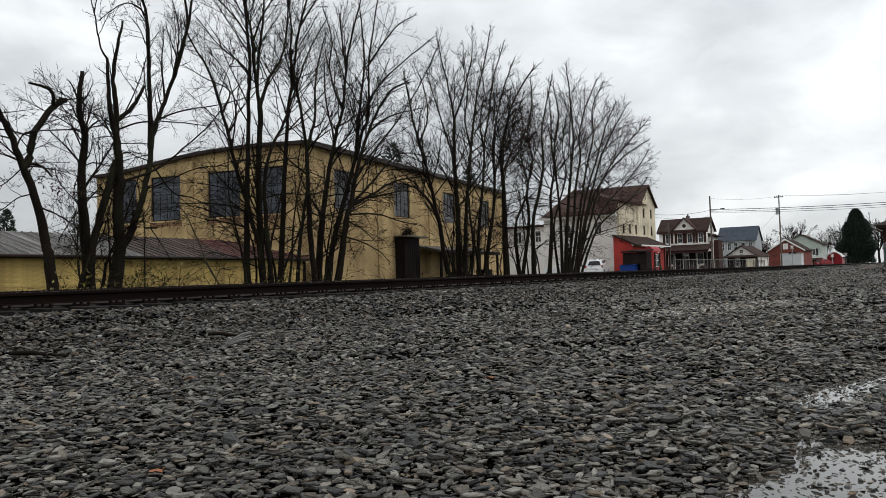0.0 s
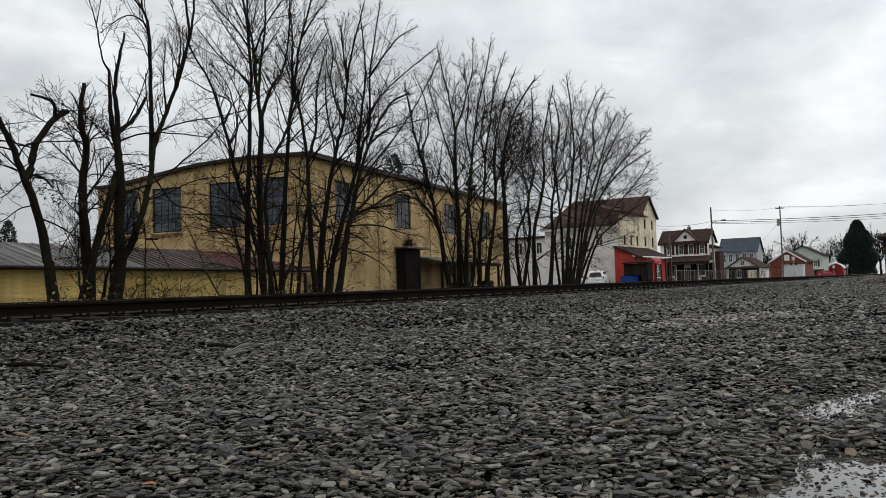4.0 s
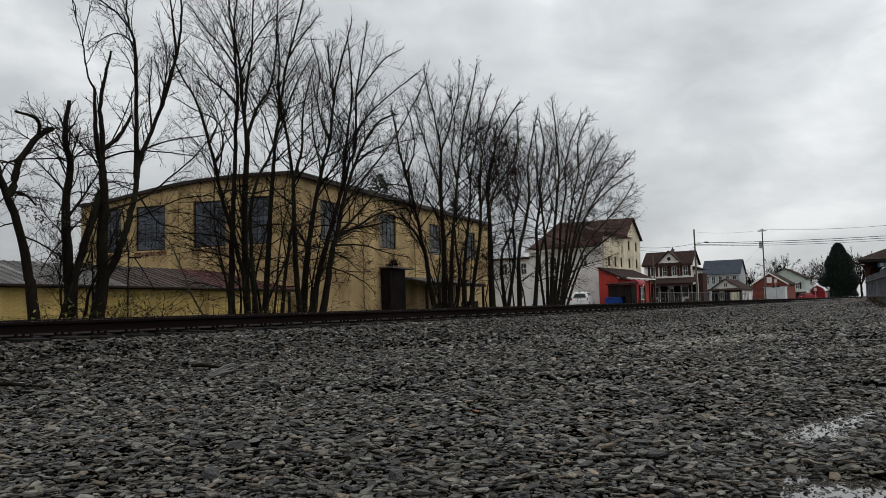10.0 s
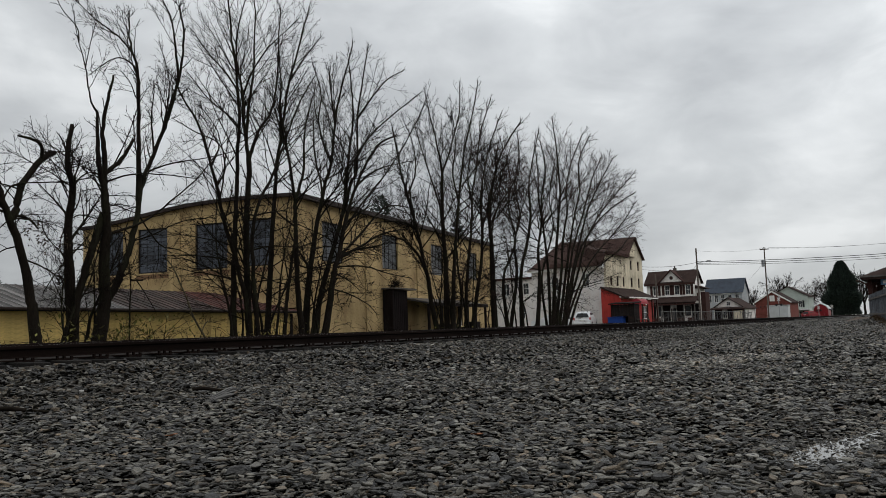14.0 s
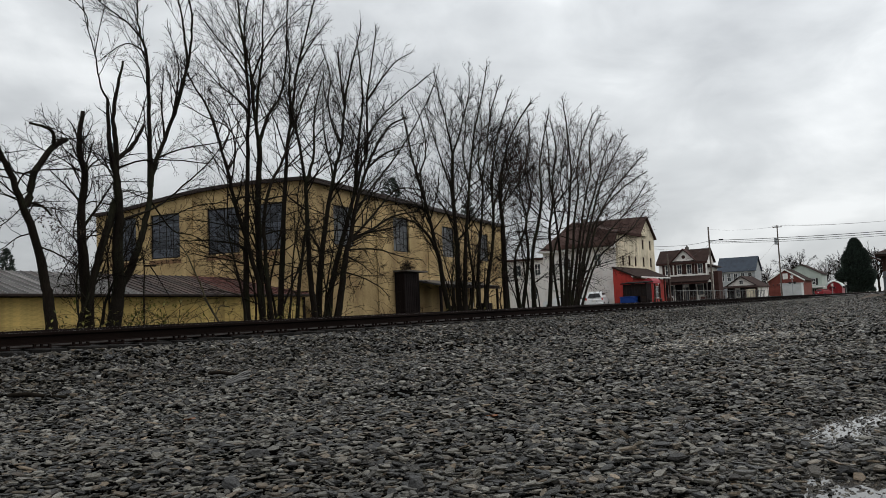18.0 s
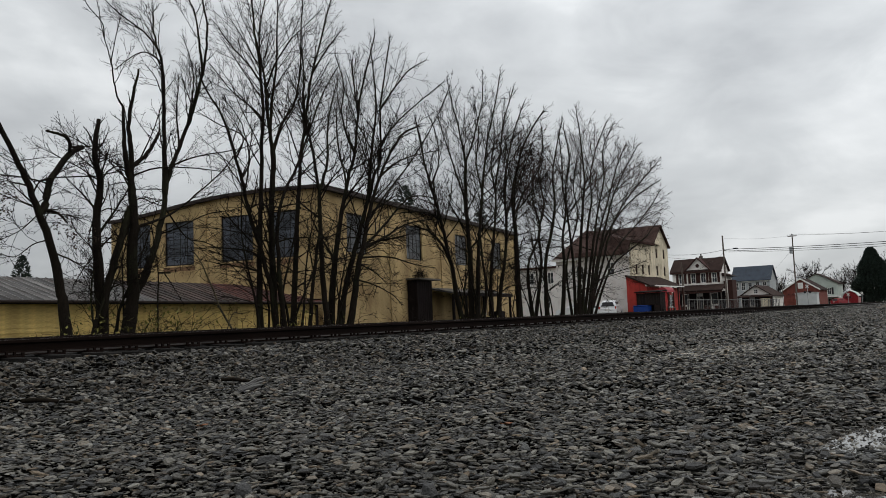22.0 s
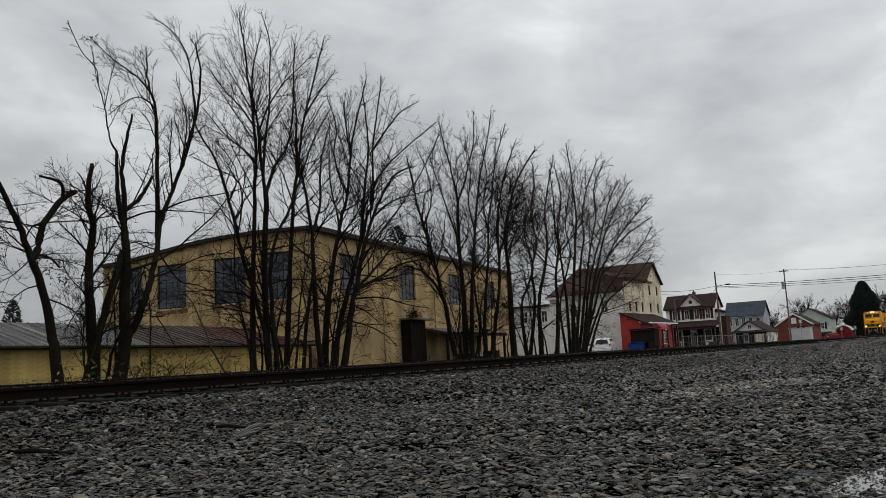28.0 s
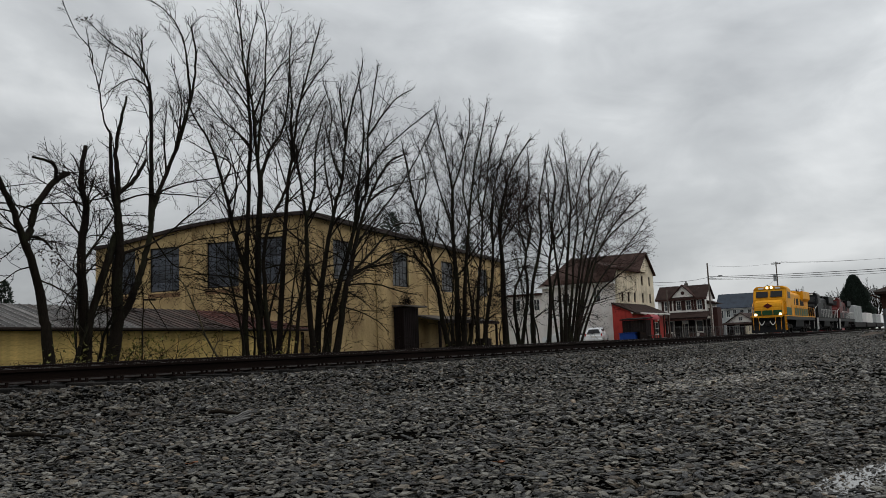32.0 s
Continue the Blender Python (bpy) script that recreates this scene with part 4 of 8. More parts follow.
    t.stem([(18.41, 23.00, 6.23), (19.50, 23.01, 6.65), (21.12, 23.01, 7.12), (22.60, 23.02, 7.64)], 0.034, 0.016, 8, 0.25, 0.9)
    t.stem([(18.06, 23.00, 4.65), (18.99, 23.04, 3.73), (19.82, 23.07, 3.61), (20.63, 23.11, 3.36)], 0.034, 0.014, 8, 0.25, 0.9)
    t.stem([(17.78, 23.00, 3.67), (18.81, 23.11, 4.08), (20.17, 23.22, 4.67), (21.65, 23.33, 4.96)], 0.033, 0.015, 8, 0.25, 0.9)
    t.skirt(1.2, 6.4, 18, 1.9)
    t.suckers(3, 4.5)
    t.finish(pose(0, 0, 0), "tall forked bare tree with broken stubs and dark bark", ROW)
    t = Tree(14)
    t.stem([(17.29, 22.40, -0.55), (17.30, 22.40, 1.38), (17.33, 22.40, 2.29), (17.22, 22.40, 3.12), (17.09, 22.40, 3.86)], 0.032, 0.014, 5, 0.35, 0.6)
    t.stem([(17.33, 22.40, 2.40), (17.83, 22.44, 2.41)], 0.032, 0.028, 0, 0.5, 0.4, cut=True)
    t.stem([(17.53, 22.40, 2.57), (17.87, 22.32, 1.92), (18.17, 22.25, 1.43)], 0.023, 0.011, 4, 0.2, 0.5)
    t.finish(pose(0, 0, 0), "thin bare sapling between the larger trees", ROW)
    t = Tree(15)
    t.stem([(21.16, 22.30, -0.55), (19.94, 22.30, 1.02), (19.62, 22.30, 1.68), (19.28, 22.30, 2.30), (18.95, 22.30, 2.88), (18.66, 22.30, 3.16)], 0.045, 0.021, 9, 0.15, 0.8)
    t.stem([(19.77, 22.30, -0.55), (20.46, 22.44, 0.92), (21.02, 22.59, 1.01)], 0.025, 0.012, 7, 0.1, 0.7)
    t.finish(pose(0, 0, 0), "slim leaning sapling with pale lichened bark", ROW, bark=PALEBARK)
    t = Tree(21, fine=0.86)
    t.stem([(22.41, 23.00, -0.55), (22.40, 23.00, 1.73), (22.44, 23.00, 3.24), (22.52, 23.00, 4.77), (22.60, 23.00, 6.11), (22.67, 23.00, 7.47), (22.78, 23.00, 8.86), (22.69, 23.00, 10.00), (22.63, 23.00, 10.92), (22.44, 23.00, 11.81), (22.35, 23.00, 12.72), (22.22, 23.00, 13.51), (22.06, 23.00, 14.24)], 0.147, 0.023, 24, 0.36, 2.2)
    t.stem([(22.74, 23.00, 8.62), (22.08, 23.00, 9.01), (21.17, 23.00, 9.41), (20.21, 22.99, 10.14)], 0.052, 0.015, 12, 0.15, 1.3)
    t.stem([(22.72, 23.00, 10.12), (22.06, 23.04, 10.68), (21.29, 23.09, 11.19), (20.64, 23.13, 11.82)], 0.052, 0.015, 12, 0.15, 1.3)
    t.skirt(1.0, 5.4, 6, 2.6)
    t.suckers(1, 6.0)
    t.finish(pose(0, 0, 0), "slim bare tree with upright stems and fine twigs", ROW)
    t = Tree(22, fine=0.86)
    t.stem([(23.00, 22.60, -0.55), (22.70, 22.60, 1.49), (22.28, 22.60, 2.94), (21.66, 22.60, 4.45), (21.27, 22.60, 5.81), (20.99, 22.60, 6.63), (20.62, 22.60, 7.65), (20.23, 22.60, 8.33), (19.71, 22.60, 8.92), (19.36, 22.60, 9.48)], 0.123, 0.025, 16, 0.3, 1.7)
    t.stem([(22.30, 22.60, 7.35), (21.31, 22.59, 7.61), (20.21, 22.59, 7.86), (19.47, 22.58, 8.07)], 0.044, 0.014, 9, 0.2, 1.1)
    t.stem([(21.27, 22.60, 5.92), (21.57, 22.53, 6.80), (21.14, 22.46, 8.03), (20.37, 22.39, 8.70)], 0.048, 0.015, 9, 0.2, 1.2)
    t.skirt(1.0, 5.4, 8, 2.6)
    t.suckers(1, 6.0)
    t.finish(pose(0, 0, 0), "slim bare tree with a stem that leans over the shed", ROW)
    t = Tree(23, fine=0.86)
    t.stem([(23.19, 22.90, -0.55), (23.06, 22.90, 1.28), (23.01, 22.90, 2.59), (23.00, 22.90, 3.90), (23.01, 22.90, 5.02), (23.16, 22.90, 6.61), (23.19, 22.90, 7.64)], 0.144, 0.101, 4, 0.5, 1.6, cut=True)
    t.stem([(23.19, 22.90, 7.48), (23.05, 22.93, 8.20), (22.93, 22.96, 9.34), (22.87, 22.98, 10.27), (22.65, 23.01, 11.39), (22.78, 23.04, 12.62), (23.23, 23.07, 13.91)], 0.091, 0.021, 20, 0.15, 2.0)
    t.stem([(23.19, 22.90, 7.48), (23.46, 22.93, 7.99), (23.88, 22.97, 8.76), (24.43, 23.00, 9.39), (24.81, 23.04, 10.20), (25.07, 23.07, 11.45), (25.16, 23.10, 12.63), (25.36, 23.14, 14.12)], 0.091, 0.022, 20, 0.15, 2.0)
    t.stem([(23.18, 22.90, 8.22), (23.15, 22.86, 9.46), (23.34, 22.81, 10.57), (23.39, 22.77, 11.52), (23.35, 22.72, 12.45), (23.40, 22.68, 13.47), (23.07, 22.63, 14.33)], 0.071, 0.019, 18, 0.15, 1.9)
    t.stem([(22.99, 22.90, 9.76), (23.47, 22.89, 11.09), (24.39, 22.88, 12.28), (25.10, 22.88, 12.96), (26.22, 22.87, 14.04)], 0.052, 0.017, 12, 0.2, 1.4)
    t.skirt(1.0, 5.4, 10, 2.6)
    t.suckers(2, 6.0)
    t.finish(pose(0, 0, 0), "bare tree forking high into several upright leaders", ROW)
    t = Tree(24, fine=0.86)
    t.stem([(23.08, 22.30, -0.55), (22.79, 22.30, 2.32), (22.70, 22.30, 4.05), (23.03, 22.30, 5.50), (23.77, 22.30, 6.60), (24.50, 22.30, 8.04), (25.03, 22.30, 9.13), (25.57, 22.30, 10.16), (26.43, 22.30, 11.34)], 0.110, 0.022, 18, 0.4, 1.8)
    t.skirt(1.0, 5.4, 8, 2.6)
    t.suckers(1, 6.0)
    t.finish(pose(0, 0, 0), "slim bare tree with upright stems and fine twigs", ROW)
    t = Tree(25, fine=0.86)
    t.stem([(24.40, 23.30, -0.55), (24.64, 23.30, 2.18), (24.82, 23.30, 4.03), (24.95, 23.30, 5.45), (25.10, 23.30, 6.66), (25.18, 23.30, 7.63), (25.47, 23.30, 8.65), (25.66, 23.30, 9.67), (25.93, 23.30, 10.99), (26.35, 23.30, 12.11), (26.87, 23.30, 13.55), (27.41, 23.30, 15.04)], 0.143, 0.026, 24, 0.36, 2.2)
    t.stem([(25.48, 23.30, 8.90), (25.39, 23.27, 10.12), (25.44, 23.23, 11.12), (25.25, 23.20, 12.58)], 0.069, 0.018, 12, 0.2, 1.5)
    t.stem([(26.01, 23.30, 11.11), (26.84, 23.19, 12.46), (27.87, 23.08, 13.71)], 0.056, 0.018, 10, 0.2, 1.3)
    t.skirt(1.0, 5.4, 8, 2.6)
    t.suckers(1, 6.0)
    t.finish(pose(0, 0, 0), "slim bare tree with upright stems and fine twigs", ROW)
    t = Tree(26, fine=0.86)
    t.stem([(25.94, 22.60, -0.55), (25.72, 22.60, 1.21), (25.58, 22.60, 3.06), (25.51, 22.60, 4.46), (25.51, 22.60, 5.89), (25.37, 22.60, 6.59), (25.09, 22.60, 7.94), (24.76, 22.60, 8.85), (24.70, 22.60, 9.85)], 0.160, 0.035, 16, 0.4, 1.7)
    t.stem([(24.68, 22.63, -0.55), (24.82, 22.53, 1.68), (25.01, 22.46, 3.04), (25.23, 22.39, 4.31)], 0.091, 0.047, 4, 0.5, 1.2, cut=True)
    t.stem([(25.51, 22.60, 5.89), (26.15, 22.69, 7.30), (26.33, 22.79, 8.70), (26.72, 22.88, 9.92), (27.32, 22.97, 11.21)], 0.082, 0.020, 14, 0.15, 1.6)
    t.skirt(1.0, 5.4, 12, 2.6)
    t.suckers(2, 6.0)
    t.finish(pose(0, 0, 0), "slim bare tree with a crooked stem", ROW)
    t = Tree(27, fine=0.86)
    t.stem([(26.73, 23.10, -0.55), (26.61, 23.10, 1.10), (26.90, 23.10, 3.01), (27.28, 23.10, 4.50), (27.67, 23.10, 5.90), (28.05, 23.10, 7.08), (28.51, 23.10, 8.05), (28.77, 23.10, 9.62), (29.05, 23.10, 10.85), (29.57, 23.10, 12.27), (30.25, 23.10, 13.98)], 0.178, 0.027, 24, 0.34, 2.2)
    t.stem([(28.55, 23.10, 8.16), (28.02, 23.18, 9.04), (27.86, 23.25, 10.07), (28.18, 23.33, 11.21), (27.71, 23.41, 12.56)], 0.067, 0.018, 12, 0.15, 1.4)
    t.stem([(28.87, 23.10, 9.96), (28.57, 23.06, 11.10), (28.36, 23.02, 12.39)], 0.068, 0.020, 12, 0.15, 1.4)
    t.stem([(26.98, 23.10, 3.14), (26.06, 23.16, 4.31), (25.64, 23.22, 5.25), (25.95, 23.28, 6.50)], 0.056, 0.018, 8, 0.2, 1.2)
    t.skirt(1.0, 5.4, 12, 2.6)
    t.suckers(1, 6.0)
    t.finish(pose(0, 0, 0), "tall bare tree with long ascending limbs", ROW)
    t = Tree(28, fine=0.86)
    t.stem([(26.67, 22.80, -0.55), (27.13, 22.80, 1.62), (27.68, 22.80, 3.08), (28.26, 22.80, 4.34), (28.74, 22.80, 5.44), (29.16, 22.80, 6.25), (29.52, 22.80, 7.29), (30.00, 22.80, 7.93), (30.10, 22.80, 9.30), (30.14, 22.80, 10.57), (30.51, 22.80, 11.92), (31.01, 22.80, 13.79)], 0.163, 0.028, 24, 0.36, 2.2)
    t.stem([(29.16, 22.80, 6.25), (29.13, 22.72, 7.29), (29.25, 22.65, 8.61), (29.46, 22.57, 9.97), (29.37, 22.49, 11.28), (29.05, 22.42, 12.82)], 0.103, 0.024, 18, 0.15, 1.9)
    t.stem([(30.06, 22.80, 8.75), (31.35, 22.90, 9.91), (33.53, 23.01, 11.42), (36.23, 23.11, 13.15)], 0.061, 0.021, 13, 0.15, 1.5)
    t.stem([(30.31, 22.80, 10.43), (31.42, 22.81, 11.77), (32.66, 22.82, 12.91), (33.99, 22.83, 13.67)], 0.062, 0.020, 12, 0.15, 1.4)
    t.skirt(1.0, 5.4, 8, 2.6)
    t.suckers(1, 6.0)
    t.finish(pose(0, 0, 0), "tall bare tree with long ascending limbs", ROW)
    t = Tree(29, fine=0.86)
    t.stem([(26.75, 22.40, -0.55), (27.33, 22.40, 1.59), (27.68, 22.40, 2.97), (28.00, 22.40, 3.72), (28.30, 22.40, 4.61), (28.70, 22.40, 5.77), (29.18, 22.40, 6.72), (30.14, 22.40, 8.16), (31.31, 22.40, 9.37), (32.59, 22.40, 9.97)], 0.177, 0.042, 18, 0.4, 1.7)
    t.stem([(29.31, 22.40, 7.31), (31.36, 22.51, 8.18), (34.53, 22.61, 9.08)], 0.067, 0.022, 12, 0.15, 1.3)
    t.stem([(28.04, 22.40, 3.65), (29.52, 22.34, 4.31), (31.25, 22.29, 5.04), (33.20, 22.23, 5.44)], 0.085, 0.025, 14, 0.15, 1.5)
    t.stem([(28.13, 22.40, 3.80), (29.60, 22.38, 4.89), (30.96, 22.35, 5.96), (32.13, 22.33, 6.47), (34.33, 22.30, 6.53)], 0.071, 0.026, 13, 0.15, 1.4)
    t.stem([(27.82, 22.40, 3.34), (29.90, 22.36, 3.43), (31.60, 22.32, 3.18), (33.06, 22.29, 3.05)], 0.049, 0.019, 12, 0.15, 1.3)
    t.stem([(27.46, 22.40, 2.48), (28.84, 22.52, 2.18), (30.35, 22.64, 1.75), (31.22, 22.75, 1.31)], 0.041, 0.017, 12, 0.1, 1.2)
    t.stem([(27.73, 22.40, 3.10), (28.70, 22.38, 2.74), (29.38, 22.35, 2.37)], 0.043, 0.016, 9, 0.1, 1.1)
    t.stem([(28.40, 22.40, 4.86), (29.74, 22.40, 6.26), (31.90, 22.40, 8.12), (34.09, 22.40, 10.46), (35.63, 22.40, 12.56)], 0.057, 0.021, 14, 0.2, 1.5)
    t.skirt(1.0, 5.4, 6, 2.6)
    t.suckers(1, 6.0)
    t.finish(pose(0, 0, 0), "bare tree spreading low limbs before the factory wall", ROW)
    t = Tree(31, thin=0.0078, wander=0.075, lift=0.025, fine=0.86)
    t.stem([(37.42, 23.00, -0.55), (36.55, 23.00, 1.52), (36.27, 23.00, 3.00), (35.87, 23.00, 3.87), (35.50, 23.00, 5.03), (35.06, 23.00, 5.95), (34.47, 23.00, 7.36), (33.99, 23.00, 8.19), (33.69, 23.00, 9.32), (33.29, 23.00, 10.49)], 0.168, 0.034, 22, 0.36, 2.0)
    t.stem([(35.90, 23.00, 3.70), (35.35, 23.11, 4.45), (34.43, 23.23, 5.00), (33.60, 23.34, 5.19)], 0.098, 0.034, 8, 0.3, 1.4)
    t.stem([(34.51, 23.00, 7.22), (35.44, 23.10, 8.68), (35.42, 23.20, 10.22), (34.72, 23.30, 11.34)], 0.055, 0.016, 12, 0.2, 1.6)
    t.stem([(35.30, 23.00, 5.67), (33.74, 22.97, 5.90), (31.76, 22.95, 5.69), (30.35, 22.92, 5.31)], 0.056, 0.016, 10, 0.2, 1.4)
    t.skirt(0.8, 6.0, 16, 2.5)
    t.suckers(2, 6.5)
    t.finish(pose(0, 0, 0), "slim bare tree with tangled fine twigs", ROW)
    t = Tree(32, thin=0.0078, wander=0.075, lift=0.025, fine=0.86)
    t.stem([(38.31, 23.20, -0.55), (38.33, 23.20, 2.19), (38.36, 23.20, 4.04), (38.27, 23.20, 5.28), (38.21, 23.20, 6.27), (38.20, 23.20, 7.78), (38.30, 23.20, 9.13)], 0.158, 0.075, 10, 0.3, 2.0, cut=True)
    t.stem([(38.28, 23.20, 9.00), (37.97, 23.16, 9.98), (37.46, 23.12, 11.16), (36.97, 23.08, 12.03), (36.56, 23.05, 13.05)], 0.074, 0.020, 18, 0.1, 1.8)
    t.stem([(38.28, 23.20, 9.00), (39.12, 23.26, 10.16), (39.96, 23.32, 11.63), (40.76, 23.38, 13.14), (40.98, 23.45, 14.65)], 0.074, 0.022, 18, 0.1, 1.8)
    t.stem([(38.20, 23.20, 6.21), (37.70, 23.13, 7.41), (37.01, 23.07, 8.32), (36.38, 23.00, 9.25), (35.67, 22.94, 10.27), (35.12, 22.87, 11.15)], 0.074, 0.019, 18, 0.15, 1.8)
    t.skirt(0.8, 6.0, 12, 2.5)
    t.suckers(2, 6.5)
    t.finish(pose(0, 0, 0), "slim bare tree with tangled fine twigs", ROW)
    t = Tree(33, thin=0.0078, wander=0.075, lift=0.025, fine=0.86)
    t.stem([(38.10, 22.80, -0.55), (38.43, 22.80, 2.16), (38.60, 22.80, 4.01), (39.01, 22.80, 5.91), (39.38, 22.80, 7.85), (39.84, 22.80, 9.53), (40.27, 22.80, 10.92), (41.16, 22.80, 12.76), (41.97, 22.80, 14.80)], 0.157, 0.027, 28, 0.32, 2.2)
    t.stem([(38.62, 22.81, -0.55), (39.20, 22.77, 1.85), (38.91, 22.75, 3.86), (38.73, 22.72, 5.25)], 0.073, 0.050, 4, 0.5, 1.0, cut=True)
    t.stem([(39.35, 22.80, 7.69), (38.94, 22.89, 9.10), (39.49, 22.99, 10.83), (39.41, 23.08, 12.49)], 0.067, 0.019, 14, 0.15, 1.7)
    t.skirt(0.8, 6.0, 12, 2.5)
    t.suckers(2, 6.5)
    t.finish(pose(0, 0, 0), "slim bare tree with tangled fine twigs", ROW)
    t = Tree(34, thin=0.0078, wander=0.075, lift=0.025, fine=0.86)
    t.stem([(40.55, 23.30, -0.55), (40.66, 23.30, 2.20), (41.04, 23.30, 4.14), (41.50, 23.30, 6.14), (41.77, 23.30, 8.17), (42.41, 23.30, 9.96), (43.06, 23.30, 12.16), (44.56, 23.30, 14.68)], 0.135, 0.029, 26, 0.32, 2.2)
    t.stem([(41.72, 23.30, 7.83), (41.52, 23.40, 9.52), (42.35, 23.51, 11.37), (42.05, 23.61, 12.91)], 0.072, 0.020, 14, 0.15, 1.7)
    t.skirt(0.8, 6.0, 12, 2.5)
    t.suckers(2, 6.5)
    t.finish(pose(0, 0, 0), "slim bare tree with tangled fine twigs", ROW)
    t = Tree(35, thin=0.0078, wander=0.075, lift=0.025, fine=0.86)
    t.stem([(40.70, 23.10, -0.55), (41.48, 23.10, 2.19), (42.23, 23.10, 4.16), (42.51, 23.10, 6.19), (42.44, 23.10, 8.22), (43.11, 23.10, 10.02), (44.10, 23.10, 11.94), (45.59, 23.10, 13.96)], 0.152, 0.029, 24, 0.32, 2.1)
    t.stem([(42.48, 23.10, 6.52), (44.12, 23.03, 8.39), (45.40, 22.97, 10.31), (46.30, 22.90, 11.90)], 0.079, 0.023, 16, 0.2, 1.7)
    t.tangle((45.6, 23.0, 9.4), (1.5, 0.7, 1.35), 1500)
    t.skirt(0.8, 6.0, 12, 2.5)
    t.suckers(2, 6.5)
    t.finish(pose(0, 0, 0), "slim bare tree hung with a dense reddish tangle of vine", ROW, twig=BUD)
    t = Tree(36, thin=0.0078, wander=0.075, lift=0.025, fine=0.86)
    t.stem([(42.90, 22.70, -0.55), (42.85, 22.70, 3.48), (42.88, 22.70, 5.16), (42.72, 22.70, 6.50), (42.71, 22.70, 7.85), (43.41, 22.70, 9.31), (44.30, 22.70, 10.83), (46.00, 22.70, 12.48), (47.48, 22.70, 13.71)], 0.202, 0.037, 24, 0.34, 2.0)
    t.stem([(42.72, 22.70, 6.50), (43.96, 22.59, 7.96), (45.45, 22.49, 9.17), (46.52, 22.38, 10.74)], 0.079, 0.023, 14, 0.2, 1.7)
    t.skirt(0.8, 6.0, 12, 2.5)
    t.suckers(2, 6.5)
    t.finish(pose(0, 0, 0), "slim bare tree with tangled fine twigs", ROW)
    t = Tree(37, thin=0.0078, wander=0.075, lift=0.025, fine=0.86)
    t.stem([(46.14, 23.40, -0.55), (45.53, 23.40, 3.19), (46.53, 23.40, 4.70), (47.57, 23.40, 6.21), (46.66, 23.40, 7.97), (47.08, 23.40, 9.68), (46.78, 23.40, 11.31)], 0.132, 0.030, 20, 0.32, 1.9)
    t.stem([(45.93, 23.38, -0.55), (47.56, 23.44, 3.66), (47.52, 23.48, 5.85), (48.57, 23.52, 7.79), (48.05, 23.56, 9.63), (48.96, 23.61, 11.67), (48.96, 23.65, 13.23)], 0.133, 0.030, 22, 0.32, 1.9)
    t.skirt(0.8, 6.0, 10, 2.5)
    t.suckers(2, 6.5)
    t.finish(pose(0, 0, 0), "slim bare tree with tangled fine twigs", ROW)
    t = Tree(38, thin=0.0078, wander=0.075, lift=0.025, fine=0.86)
    t.stem([(46.41, 22.60, -0.55), (46.41, 22.60, 3.56), (47.51, 22.60, 5.75), (48.25, 22.60, 7.65), (48.15, 22.60, 9.50), (49.01, 22.60, 11.51), (50.05, 22.60, 13.46)], 0.165, 0.030, 24, 0.32, 2.0)
    t.stem([(48.34, 22.59, -0.55), (49.28, 22.62, 3.63), (49.22, 22.63, 5.49), (50.05, 22.65, 7.43), (49.74, 22.67, 8.93), (49.88, 22.69, 10.49), (49.64, 22.70, 12.40)], 0.154, 0.030, 22, 0.32, 2.0)
    t.skirt(0.8, 6.0, 12, 2.5)
    t.suckers(2, 6.5)
    t.finish(pose(0, 0, 0), "slim bare tree with tangled fine twigs", ROW)
    t = Tree(41, thin=0.0092, wander=0.075, lift=0.025, fine=0.76)
    t.stem([(51.30, 22.90, -0.55), (51.35, 22.90, 3.71), (51.05, 22.90, 5.99), (50.79, 22.90, 7.52), (50.71, 22.90, 9.06), (51.64, 22.90, 11.15), (50.90, 22.90, 13.11)], 0.127, 0.029, 20, 0.38, 2.1)
    t.stem([(51.70, 22.91, -0.55), (52.31, 22.87, 3.73), (52.79, 22.83, 6.09), (53.31, 22.80, 8.12), (53.75, 22.77, 10.18), (53.39, 22.74, 11.77), (53.13, 22.70, 13.28), (52.73, 22.67, 14.60)], 0.163, 0.030, 22, 0.4, 2.2)
    t.stem([(52.06, 22.90, -0.55), (53.53, 22.90, 4.15), (54.31, 22.90, 6.99), (55.17, 22.90, 8.70), (55.10, 22.90, 10.36), (56.52, 22.90, 12.66), (58.76, 22.91, 14.95)], 0.129, 0.032, 22, 0.4, 2.3)
    t.stem([(52.46, 22.92, -0.55), (54.10, 22.84, 3.77), (55.07, 22.78, 6.22), (56.00, 22.72, 8.34), (57.19, 22.66, 10.57), (57.07, 22.59, 12.69), (59.19, 22.53, 14.87)], 0.129, 0.032, 22, 0.4, 2.3)
    t.stem([(52.78, 22.89, -0.55), (55.93, 22.93, 4.64), (57.54, 22.96, 6.80), (59.36, 22.99, 9.11), (61.68, 23.01, 11.15), (63.91, 23.04, 12.83), (65.94, 23.07, 14.32)], 0.119, 0.034, 22, 0.4, 2.3)
    t.stem([(52.87, 22.90, -0.55), (56.63, 22.90, 4.25), (58.66, 22.91, 6.87), (61.35, 22.91, 8.84), (64.41, 22.92, 10.51), (67.54, 22.92, 12.07), (70.07, 22.92, 13.34)], 0.107, 0.037, 22, 0.4, 2.3)
    t.stem([(52.76, 22.89, -0.55), (57.38, 22.93, 3.85), (60.26, 22.97, 5.67), (63.84, 23.00, 7.31), (68.45, 23.04, 9.47), (71.05, 23.07, 11.03)], 0.096, 0.037, 20, 0.4, 2.2)
